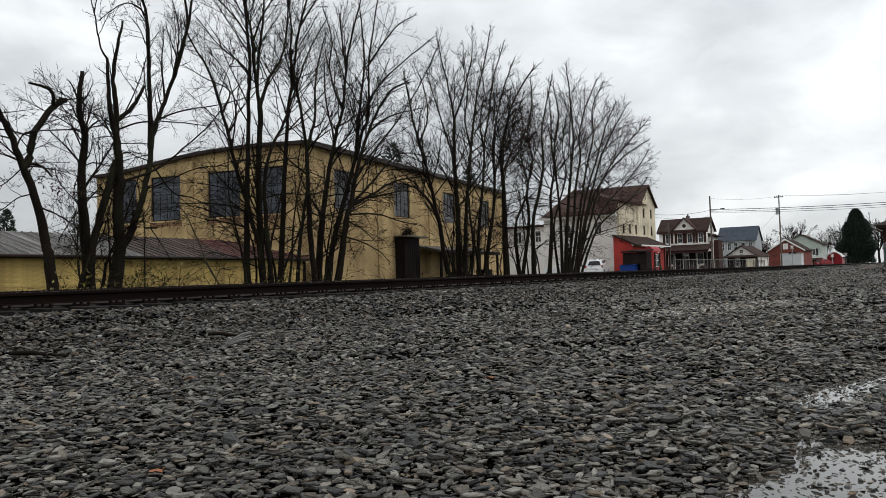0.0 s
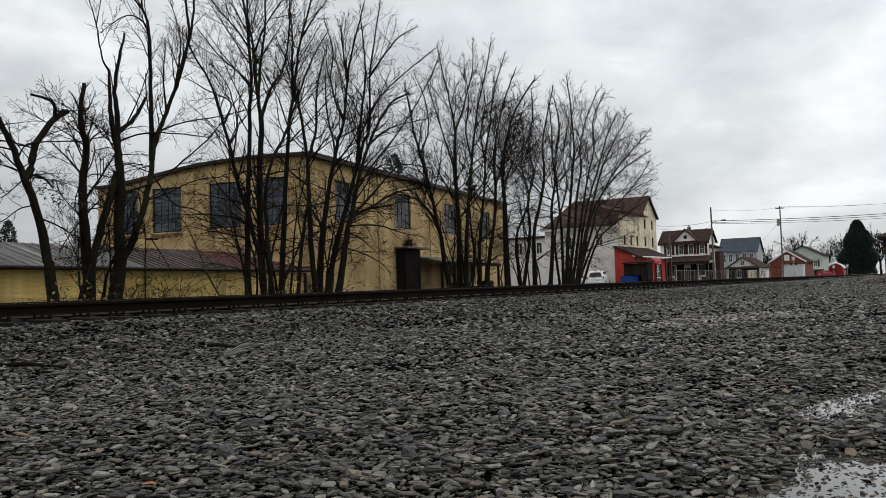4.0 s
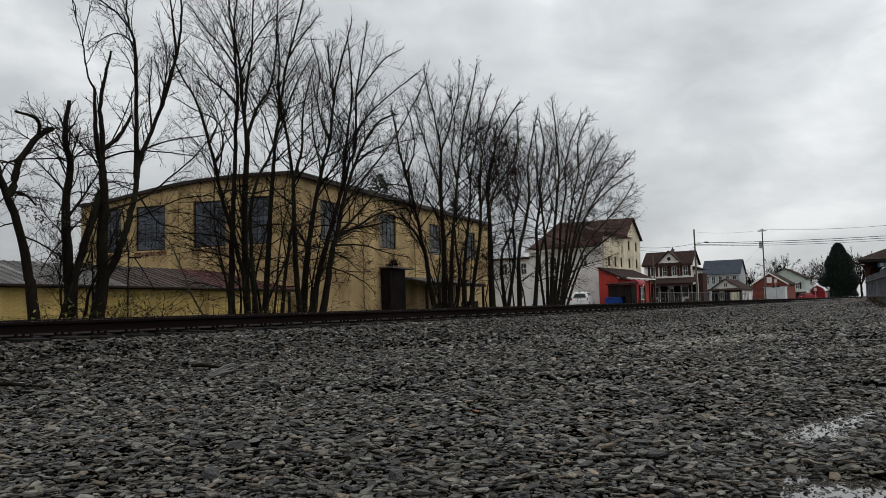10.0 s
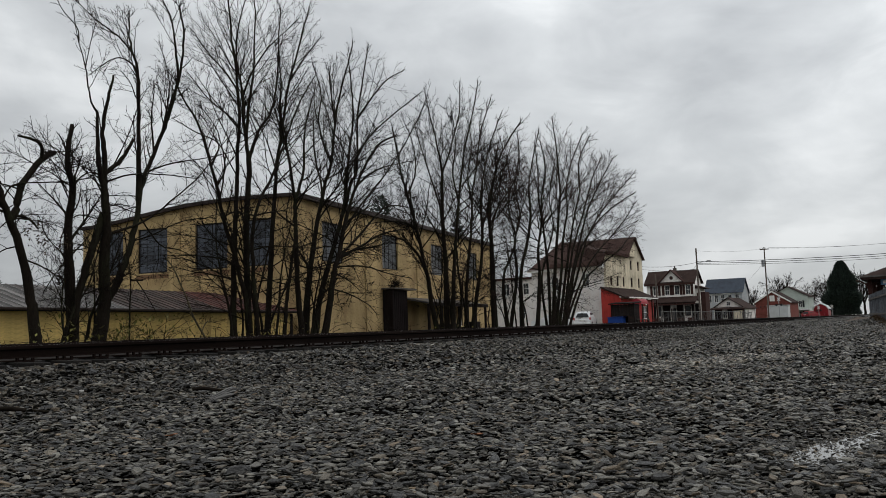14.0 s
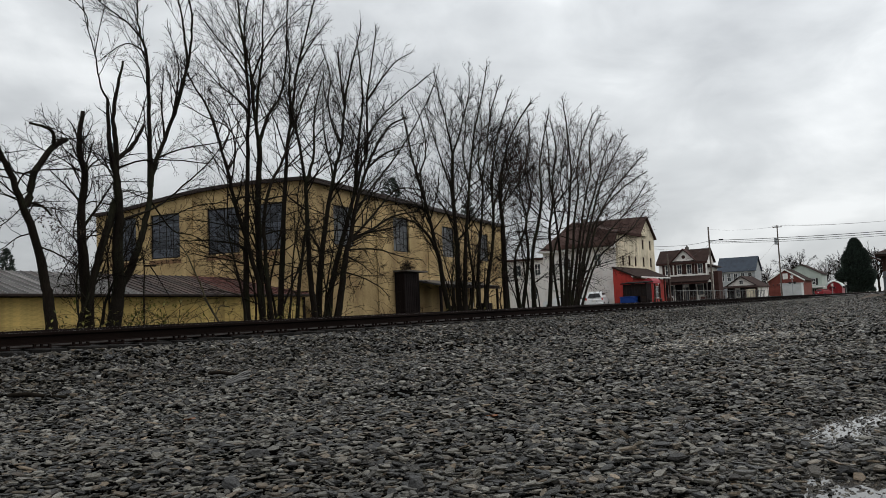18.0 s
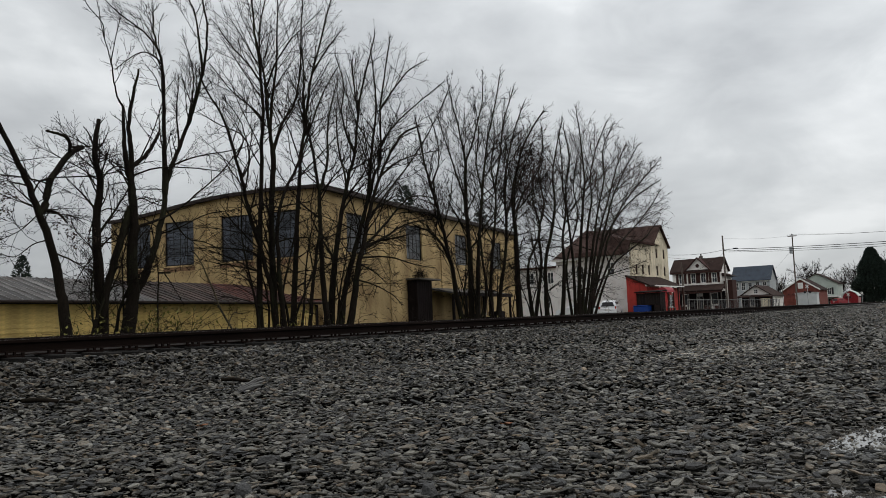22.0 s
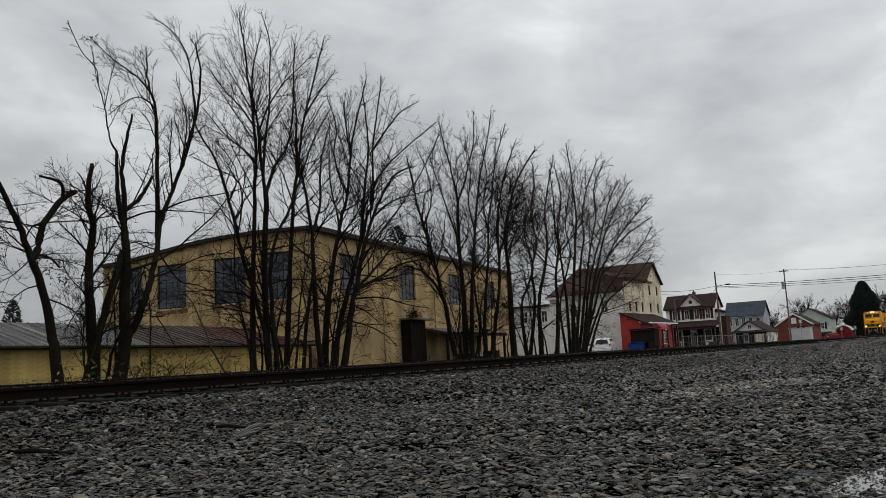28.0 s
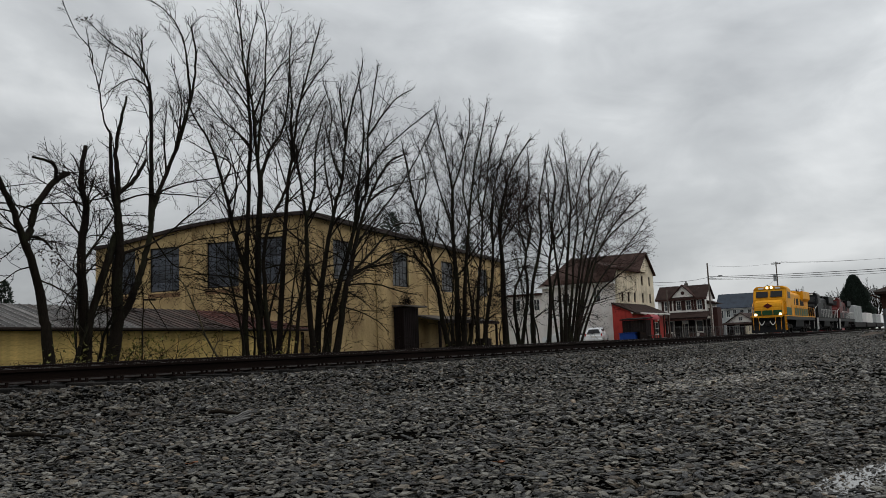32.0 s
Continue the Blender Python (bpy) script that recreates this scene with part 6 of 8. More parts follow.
def gabled_villa():
    """The white house with brown shutters and a small middle gable."""
    t = thing("shuttered_house", pose(136, 0, 0), "white two-storey house with brown shutters and dark shingle roof", "house")
    ws = [(40.9, 41.75), (38.95, 39.75), (37.3, 38.15), (35.5, 36.35)]
    holes = [(a, b, 4.7, 6.3) for a, b in ws] + [(40.3, 41.3, 1.2, 2.9), (38.0, 38.9, 0.3, 2.5), (35.6, 36.6, 1.2, 2.9)]
    box_walls(t, 0, 5.0, 35.0, 42.8, 6.85, OFFWHITE, holes, [(2, 2.9, 4.6, 6.1), (2, 2.9, 1.2, 2.8)])
    gable_top(t, 0, 5.0, 6.85, 8.72, 35.0, 0.25, OFFWHITE, "y")
    for a, b, c, d in holes:
        if c > 4:
            sash(t, FACE_X(0.1, (a + b) / 2, c), b - a, d - c, shutters=BROWNTRIM)
        else:
            sash(t, FACE_X(0.1, (a + b) / 2, c), b - a, d - c, trim=BROWNTRIM)
    for x, z, h in ((2.45, 4.6, 1.5), (2.45, 1.2, 1.6)):
        sash(t, Matrix.Translation((x, 35.1, z)), 0.9, h)
    gable_roof(t, 0, 5.0, 35.0, 42.8, 6.8, 8.75, SHINGLE, "y", over=0.35)
    gable_top(t, 36.3, 40.8, 6.5, 8.75, -0.05, 0.25, OFFWHITE, "x")
    gable_roof(t, -0.2, 2.4, 36.3, 40.8, 6.5, 8.75, BROWNTRIM, "x", over=0.25, thick=0.2, name="gable_roof")
    bm = bmesh.new()
    bmesh.ops.create_cone(bm, cap_ends=True, segments=20, radius1=0.3, radius2=0.3, depth=0.06, matrix=pose(-0.06, 38.55, 7.55, 0, 90))
    part("round_window", bm, BROWNTRIM, t)
    part("chimney", boxes((2.2, 2.7, 38.3, 38.8, 8.4, 9.3)), GREYWOOD, t)
    part("chimney_pot", rod(bmesh.new(), (2.45, 38.55, 9.3), (2.45, 38.55, 9.6), 0.12), GREYWOOD, t)
    part("cornice", boxes((-0.4, -0.02, 34.7, 43.1, 6.35, 6.6)), BROWNTRIM, t)
    part("porch_roof", prism(bmesh.new(), [(-2.4, 3.25), (-0.02, 4.2), (-0.02, 4.4), (-2.5, 3.45)], 34.2, 41.6, "y"), SHINGLE, t)
    part("porch_beam", boxes((-2.35, -2.15, 34.3, 41.5, 3.0, 3.25)), BROWNTRIM, t)
    for y in (34.35, 36.1, 37.9, 39.7, 41.3):
        part("porch_post", boxes((-2.32, -2.18, y, y + 0.14, 0.3, 3.0)), GREYWOOD, t)
    part("porch_floor", boxes((-2.45, -0.02, 34.2, 41.6, 0.0, 0.3)), GREYWOOD, t)
    part("porch_rail", boxes((-2.3, -2.2, 34.3, 37.2, 0.95, 1.02)), GREYWOOD, t)
    part("porch_rail", boxes((-2.3, -2.2, 38.9, 41.4, 0.95, 1.02)), GREYWOOD, t)
    # dark panels before the white wall imitate the porch's shade
    part("porch_shade_panels", boxes((-0.07, -0.02, 34.32, 35.5, 0.3, 3.2), (-0.07, -0.02, 36.7, 37.9, 0.3, 3.2), (-0.07, -0.02, 39.0, 40.2, 0.3, 3.2), (-0.07, -0.02, 41.4, 42.7, 0.3, 3.2)), DARKWOOD, t, "dark panels painted as the shade under the porch")
    part("porch_ceiling", boxes((-2.2, -0.08, 34.3, 41.5, 3.0, 3.06)), DARKWOOD, t)
    for y in (34.6, 36.3, 40.0):
        part("lattice_screen", boxes((-2.3, -2.24, y, y + 1.0, 0.3, 0.9)), BROWNTRIM, t)
    part("side_bay", boxes((1.2, 4.2, 34.25, 34.98, 0, 5.6)), OFFWHITE, t)
    part("side_porch", boxes((1.4, 4.2, 33.5, 34.24, 0, 5.0)), BROWNTRIM, t, "dark brown boarded back porch")
    part("bay_window", boxes((1.15, 1.19, 34.4, 34.82, 3.6, 4.9), bevel=0.01), BROWNTRIM, t)
    part("bay_roof", prism(bmesh.new(), [(33.2, 5.6), (34.98, 5.6), (34.98, 6.2)], 0.9, 4.5, "x"), SHINGLE, t)
    return t


gabled_villa()


def slate_house():
    t = thing("slate_house", pose(172, 0, 0), "grey clapboard house with blue-grey slate roof", "house")
    ws = [(35.3, 36.1), (36.7, 37.5), (38.1, 38.9), (39.4, 40.2), (40.7, 41.5)]
    box_walls(t, 0, 6.0, 34.7, 41.9, 5.95, GREYSIDING, [(a, b, 3.8, 5.4) for a, b in ws] + [(35.5, 36.4, 1.2, 2.8)])
    for a, b in ws:
        sash(t, FACE_X(0.1, (a + b) / 2, 3.8), b - a, 1.6)
    sash(t, FACE_X(0.1, 35.95, 1.2), 0.9, 1.6)
    gable_roof(t, 0, 6.0, 34.7, 41.9, 5.9, 8.6, SLATE, "y", over=0.3)
    gable_top(t, 0, 6.0, 5.95, 8.5, 34.7, 0.25, GREYSIDING, "y")
    part("cornice", boxes((-0.25, -0.02, 34.5, 42.1, 5.55, 5.8)), WHITE, t)
    part("porch_roof", prism(bmesh.new(), [(-2.2, 2.7), (-0.02, 3.2), (-0.02, 3.35), (-2.2, 2.85)], 34.6, 38.2, "y"), SLATE, t)
    for y in (34.7, 36.2, 37.9):
        part("porch_post", boxes((-2.1, -1.95, y, y + 0.15, 0, 2.7)), WHITE, t)
    return t


slate_house()


def corner_cottage():
    t = thing("corner_cottage", pose(150, 0, 0), "low cream cottage with brown gable roof and dark porch", "cottage")
    box_walls(t, 0, 9, 29.9, 35.2, 2.4, OFFWHITE, [(33.0, 33.7, 0.6, 1.9)], [(2, 3, 0.9, 2.0)])
    sash(t, FACE_X(0.1, 33.35, 0.6), 0.7, 1.3)
    gable_top(t, 30.0, 35.1, 2.4, 4.1, -0.6, 0.25, OFFWHITE, "x")
    w = sash(t, FACE_X(-0.62, 32.55, 2.75), 0.7, 0.75)
    gable_roof(t, -0.8, 9, 29.9, 35.2, 2.35, 4.1, SHINGLE, "x", over=0.3)
    part("porch_roof", prism(bmesh.new(), [(-2.0, 2.1), (-0.62, 2.4), (-0.62, 2.52), (-2.0, 2.25)], 29.6, 35.5, "y"), SHINGLE, t)
    for y in (29.8, 31.6, 33.5, 35.2):
        part("porch_post", boxes((-1.9, -1.76, y, y + 0.14, 0, 2.1)), BROWNTRIM, t)
    # added dark sheets: the shade below this porch roof, done in colour
    part("porch_shade_panels", boxes((-0.07, -0.02, 30.0, 32.9, 0.0, 2.3), (-0.07, -0.02, 33.8, 35.1, 0.0, 2.3)), DARKWOOD, t, "dark panels painted as the shade under the porch")
    part("screen_panel", boxes((-1.85, -1.75, 30.0, 31.6, 0.0, 1.85)), CREAM, t, "cream porch screen")
    return t


corner_cottage()


def red_garage():
    t = thing("brick_garage", pose(165, 0.6, 0), "red brick garage with pale-edged gable roof", "garage")
    box_walls(t, 0, 10, 24.2, 30.4, 3.35, REDBRICK, [(24.8, 26.2, 0.9, 2.3)], [])
    window(t, FACE_X(0.1, 26.2, 0.9), 1.4, 1.4, 3, 2, WHITE, DARKGLASS)
    gable_top(t, 24.2, 30.4, 3.35, 5.3, 0.0, 0.3, REDBRICK, "x")
    gable_roof(t, 0.06, 10, 24.2, 30.4, 3.3, 5.3, SHINGLE, "x", over=0.3)
    for a, b in ((23.9, 27.3), (30.7, 27.3)):
        part("rake_board", prism(bmesh.new(), [(a, 3.05), (b, 5.22), (b, 5.5), (a, 3.33)], -0.31, -0.25, "x"), WHITE, t)
    part("loft_window", boxes((-0.06, -0.005, 26.85, 27.75, 3.5, 4.6), bevel=0.02), WHITE, t)
    for y in (29.4, 28.6):
        part("wall_lamp", boxes((-0.2, -0.01, y, y + 0.15, 2.4, 2.65), bevel=0.02), BLACK, t)
    # pale signal cabinet before it
    c = thing("signal_cabinet", pose(158, 25.7, 0), "large pale grey steel railway signal cabinet", "cabinet")
    part("body", boxes((-1.2, 1.2, -1.75, 1.75, 0.15, 2.55), bevel=0.05), CONTAINER_GREY, c)
    part("door", boxes((-1.235, -1.205, -0.6, 0.4, 0.25, 2.3), bevel=0.01), CONTAINER_GREY, c)
    part("plinth", boxes((-1.1, 1.1, -1.6, 1.6, 0, 0.15)), GREYWOOD, c)
    part("roof", boxes((-1.3, 1.3, -1.85, 1.85, 2.55, 2.65)), CONTAINER_GREY, c)
    return t


CONTAINER_GREY = surface("pale_grey_steel", (0.50, 0.51, 0.51), 0.5, vary=0.1, scale=0.8, fine=12, bump=0.05)
red_garage()


def far_buildings():
    t = thing("sage_house", pose(195, -0.2, -0.7), "pale sage two-storey house behind the garage", "house")
    box_walls(t, 0, 8, 25.7, 34, 5.6, SAGE, [(27.0, 27.8, 3.2, 4.7), (27.0, 27.8, 0.9, 2.3), (29.2, 30.0, 3.2, 4.7), (31.2, 32.0, 3.2, 4.7)])
    for y, z in ((27.4, 3.2), (27.4, 0.9), (29.6, 3.2), (31.6, 3.2)):
        sash(t, FACE_X(0.1, y, z), 0.8, 1.45, shutters=BLACK)
    gable_top(t, 25.7, 34, 5.6, 7.8, 0.0, 0.3, SAGE, "x")
    gable_roof(t, 0, 8, 25.7, 34, 5.55, 7.8, SHINGLE, "x", over=0.3)
    part("porch_roof", boxes((-1.8, -0.02, 25.2, 30, 2.6, 2.8)), WHITE, t)
    b = thing("red_barn", pose(202, 0, 0), "small dark red gambrel barn", "barn")
    bm = bmesh.new()
    prism(bm, [(22.5, 0), (25.6, 0), (25.6, 1.9), (25.1, 2.6), (24.05, 3.1), (23.0, 2.6), (22.5, 1.9)], 0, 5, "x")
    part("body", bm, DARKRED, b)
    bm = bmesh.new()
    out = [(22.4, 1.9), (22.95, 2.66), (24.05, 3.18), (25.15, 2.66), (25.7, 1.9), (25.7, 2.02), (25.2, 2.76), (24.05, 3.3), (22.9, 2.76), (22.4, 2.02)]
    prism(bm, out, -0.15, 5.15, "x")
    part("roof", bm, CONTAINER_GREY, b)
    part("door", boxes((-0.05, -0.005, 23.3, 24.8, 0, 2.1)), DARKRED, b)
    car(pose(192, 26.0, 0, 0, 0, -25), DARKRED, "red car parked beside the barn", 1.55)
    for x, y, h in ((150.5, 24.4, 4.2), (186, 22.5, 2.6), (190, 20.4, 2.8)):
        s = thing("crossing_signal", pose(x, y, ground_z(x, y)), "level crossing signal mast with crossbuck", "signal", "crossing signals")
        part("mast", rod(bmesh.new(), (0, 0, 0), (0, 0, h), 0.06), GALV, s)
        part("base", boxes((-0.2, 0.2, -0.2, 0.2, 0, 0.35)), GALV, s)
        part("crossarm", boxes((-0.08, 0.08, -0.6, 0.6, h * 0.62, h * 0.62 + 0.08)), BLACK, s)
        for k in (-1, 1):
            bm = bmesh.new()
            bmesh.ops.create_cone(bm, cap_ends=True, segments=16, radius1=0.2, radius2=0.2, depth=0.1, matrix=pose(-0.12, k * 0.4, h * 0.62, 0, 90))
            part("lamp_disc", bm, BLACK, s)
            bm = bmesh.new()
            box(bm, -0.02, 0.02, -0.36, 0.36, -0.07, 0.07, m=pose(-0.08 - 0.03 * (k + 1), 0, h * 0.85, 45 * k))
            part("crossbuck_board", bm, WHITE, s)
    r = new("road", mesh_of("road", [(118, 17.9, 0.05), (150, 17.9, 0.05), (150, 60, 0.05), (118, 60, 0.05), (178, 17.9, 0.04), (196, 17.9, 0.04), (196, 21, 0.04), (178, 21, 0.04), (104, 24, 0.04), (118, 24, 0.04), (118, 33, 0.04), (104, 33, 0.04)], [(0, 1, 2, 3), (4, 5, 6, 7), (8, 9, 10, 11)], ASPHALT))
    tagged(r, "wet grey asphalt street by the crossing", "road", kind="structure")


far_buildings()


OLDGALV = plain("dull_galvanised_wire", (0.11, 0.11, 0.11), 0.6, 0.3)


def fence_line(x0, y0, x1, y1, h, step, label):
    """A chain-link fence: posts, top rail and a fabric of crossing wires."""
    d = Vector((x1 - x0, y1 - y0, 0))
    L = d.length
    t = thing("chain_link_fence", Matrix.Translation((x0, y0, ground_z(x0, y0))) @ pose(0, 0, 0, 0, 0, math.degrees(math.atan2(d.y, d.x))), label, "fence")
    n = max(1, int(L / step))
    for i in range(n + 1):
        part("post", rod(bmesh.new(), (L * i / n, 0, 0), (L * i / n, 0, h + 0.08), 0.035, sides=6), OLDGALV, t)
    part("top_rail", rod(bmesh.new(), (0, 0, h), (L, 0, h), 0.025, sides=6), OLDGALV, t)
    verts, faces = [], []
    w, k = 0.004, 0.3
    for s in (-1, 1):
        x = -h
        while x < L + h:
            a, b = (x, 0.05) if s > 0 else (x + h, 0.05), (x + h, h) if s > 0 else (x, h)
            if 0 <= a[0] <= L and 0 <= b[0] <= L:
                o = len(verts)
                verts += [(a[0] - w, 0, a[1]), (a[0] + w, 0, a[1]), (b[0] + w, 0, b[1]), (b[0] - w, 0, b[1]), (a[0], w, a[1]), (b[0], w, b[1])]
                faces += [(o, o + 1, o + 2, o + 3), (o + 1, o + 4, o + 5, o + 2)]
            x += k
    part_of("wire_fabric", mesh_of("wire_fabric", verts, faces, OLDGALV), t)
    return t


fence_line(85.5, 25.5, 128, 26.2, 1.5, 2.6, "galvanised chain-link fence along the yards")
fence_line(128, 26.2, 148, 28.5, 1.5, 2.6, "galvanised chain-link fence along the street")


# ---- poles and wires ----
def pole(x, y, h, lean=0.0, r=0.15, label="weathered timber utility pole", arms=(), extra=None):
    t = thing("utility_pole", pose(x, y, ground_z(x, y), 0, lean, 0), label, "utility pole", "utility poles")
    part("shaft", rod(bmesh.new(), (0, 0, 0), (0, 0, h), r, r * 0.7, 10), POLEWOOD, t)
    for z, w in arms:
        a = part("crossarm", boxes((-0.06, 0.06, -w / 2, w / 2, z, z + 0.12)), POLEWOOD, t)
        for k in (-0.46, -0.2, 0.2, 0.46):
            part("insulator", rod(bmesh.new(), (0, k * w, z + 0.12), (0, k * w, z + 0.3), 0.05, 0.03, 8), GALV, a)
    if extra == "transformer":
        part("transformer", rod(bmesh.new(), (-0.3, 0.25, h - 3.0), (-0.3, 0.25, h - 2.0), 0.24, sides=14), GALV, t)
    if extra == "lamp":
        part("lamp_arm", rod(bmesh.new(), (0, 0, h - 2.2), (-0.3, -1.6, h - 2.0), 0.035), GALV, t)
        part("lamp_head", boxes((-0.45, -0.2, -2.1, -1.5, h - 2.1, h - 1.92), bevel=0.04), BLACK, t)
    return t


pole(122.5, 30.75, 11.0, lean=-1.6, extra="lamp", label="leaning weathered utility pole with a street lamp")
pole(133.2, 23.15, 11.3, lean=-0.8, r=0.12, arms=((10.9, 1.3),), extra="transformer", label="utility pole with crossarm and transformer")
pole(150.0, 28.3, 5.2, r=0.07, label="short bare grey post by the street")
pole(108.0, 32.6, 6.7, lean=-3.5, r=0.13, label="short leaning timber pole")
pole(126.0, -2.0, 10.6, lean=0.5, arms=((10.1, 2.2),), label="utility pole on the near side of the tracks")


def wires():
    """Slack overhead lines between the poles."""
    spans = (((122.2, 30.7, 9.0), (126.0, -2.0, 8.75), 0.3, 0.04), ((122.2, 30.7, 8.75), (126.0, -2.0, 8.45), 0.3, 0.035), ((122.2, 30.7, 8.6), (126.0, -2.0, 8.2), 0.4, 0.025),
             ((133.1, 23.6, 11.2), (126.0, -1.4, 10.4), 0.5, 0.014), ((133.1, 22.4, 11.2), (126.0, -2.6, 10.4), 0.5, 0.014), ((122.2, 30.8, 8.9), (94.0, 33.0, 7.4), 0.5, 0.025),
             ((122.2, 30.8, 8.4), (136.0, 40.0, 6.4), 0.3, 0.015), ((133.1, 23.3, 9.0), (172, 36.0, 5.9), 0.4, 0.015), ((133.0, 23.0, 11.1), (122.2, 30.6, 10.6), 0.3, 0.012), ((122.2, 30.8, 8.0), (92.0, 31.0, 6.8), 0.4, 0.015))
    for a, b, sag, r in spans:
        w = Wood()
        a, b = Vector(a), Vector(b)
        pts = [a.lerp(b, u) - Vector((0, 0, 4 * sag * u * (1 - u))) for u in np.linspace(0, 1, 13)]
        w.tube(pts, [r] * 13, 4)
        tagged(new("overhead_wire", mesh_of("overhead_wire", [tuple(p) for p in w.v], w.f, BLACK)), "black overhead cable slung between poles", "cable", "overhead wires")


wires()


# ---- station canopy and slatted fence on the near side ----
def canopy():
    t = thing("station_canopy", pose(69.5, 5.35, 0.25), "brown timber station canopy with hipped pale-edged roof", "canopy")
    # own x runs on along the track, own y towards it
    v = [(0, 0, 3.15), (15, 0, 3.15), (15, -6.6, 3.15), (0, -6.6, 3.15), (3.0, -3.3, 4.5), (15, -3.3, 4.5)]
    v += [(x, y, z - 0.26) for x, y, z in v[:4]]
    part_of("roof", mesh_of("roof", v, [(0, 4, 5, 1), (1, 5, 2), (2, 5, 4, 3), (3, 4, 0), (0, 1, 7, 6), (3, 0, 6, 9), (6, 7, 8, 9), (2, 8, 7, 1), (3, 9, 8, 2)], SHINGLE), t)
    part("drip_edge", boxes((-0.06, -0.005, -6.6, 0.05, 3.08, 3.2), (0, 15, 0.005, 0.06, 3.08, 3.2)), GREYWOOD, t, "pale roof edge")
    for x, y in ((0.8, -0.55), (0.8, -3.3), (0.8, -6.05), (5.4, -0.55), (10.0, -0.55), (14.4, -0.55)):
        p = part("post", boxes((x - 0.13, x + 0.13, y - 0.13, y + 0.13, 0, 2.89)), BROWNTRIM, t)
        for s in (-1, 1):
            bm = bmesh.new()
            for q in range(6):
                a0, a1 = q / 6 * math.pi / 2, (q + 1) / 6 * math.pi / 2
                rod(bm, (x, y + s * (0.1 + 0.8 * (1 - math.cos(a0))), 2.0 + 0.87 * math.sin(a0)), (x, y + s * (0.1 + 0.8 * (1 - math.cos(a1))), 2.0 + 0.87 * math.sin(a1)), 0.05, sides=6)
            part("brace", bm, BROWNTRIM, p)
    part("back_wall", boxes((6.0, 15, -3.4, -3.2, 0, 2.89)), DARKWOOD, t)
    part("platform", boxes((0.2, 15, -6.4, -0.2, -0.3, 0.02)), GREYWOOD, t)
    s = part("name_board", boxes((0.5, 0.56, -3.6, -1.3, 2.46, 2.88), bevel=0.01), SIGNBLUE, t, "blue station sign with pale lettering bars")
    for i in range(6):
        part("letter_bar", boxes((0.488, 0.497, -1.72 - i * 0.36, -1.46 - i * 0.36, 2.56, 2.78)), WHITE, s)
    # fence of upright slats
    d = Vector((42.0 - 69.5, 2.25 - 5.5, 0))
    f = thing("slat_fence", Matrix.Translation((69.5, 4.9, 0.1)) @ pose(0, 0, 0, 0, 0, math.degrees(math.atan2(d.y, d.x))), "tall grey-blue weathered slat fence by the station", "fence")
    me = mesh_of("slat", [(0, 0, 0), (0.2, 0, 0), (0.2, 0, 1.85), (0, 0, 1.85), (0, 0.025, 0), (0.2, 0.025, 0), (0.2, 0.025, 1.85), (0, 0.025, 1.85)], [(0, 1, 2, 3), (7, 6, 5, 4), (0, 4, 5, 1), (1, 5, 6, 2), (2, 6, 7, 3), (3, 7, 4, 0)], SLAT)
    n = int(d.length / 0.215)
    for i in range(n):
        part_of("slat", me, f, m=pose(i * 0.215, 0, random.uniform(-0.03, 0.03), random.uniform(-1, 1), random.uniform(-1.2, 1.2), 0))
    part("rail", boxes((0, d.length, -0.07, -0.03, 0.4, 0.5)), GREYWOOD, f)
    part("rail", boxes((0, d.length, -0.07, -0.03, 1.45, 1.55)), GREYWOOD, f)
    # a low heap of earth at its foot
    bm = bmesh.new()
    bmesh.ops.create_grid(bm, x_segments=26, y_segments=14, size=1)
    for q in bm.verts:
        u = q.co.x, q.co.y
        q.co = Vector((u[0] * 5, u[1] * 1.0, 0.3 * max(0, 1 - u[0] ** 2) * max(0, 1 - u[1] ** 2) * (0.8 + 0.6 * noise.noise((u[0] * 4, u[1] * 4, 0))) - 0.06))
    me = bpy.data.meshes.new("earth_bank")
    bm.to_mesh(me)
    bm.free()
    me.materials.append(EARTH)
    e = new("earth_bank", me)
    e.matrix_basis = pose(65, 5.1, ground_z(65, 5.1), 0, 0, 8)
    tagged(e, "low brown bank of wet earth along the fence", "earth bank", kind="structure")


SIGNBLUE = plain("station_blue", (0.10, 0.22, 0.36), 0.5)
SLAT = surface("weathered_blue_grey_slats", (0.085, 0.092, 0.105), 0.8, vary=0.3, scale=2, fine=25, bump=0.3, stretch=(3, 3, 0.4), obj=0.3)
EARTH = surface("wet_brown_earth", (0.075, 0.052, 0.036), 0.8, vary=0.35, scale=3, fine=30, bump=0.8)
canopy()


# ---- evergreen and far bare trees ----
NEEDLE = surface("dark_conifer_needles", (0.032, 0.045, 0.036), 0.8, vary=0.4, scale=1.2, fine=8, bump=0.0, islands=0.4)


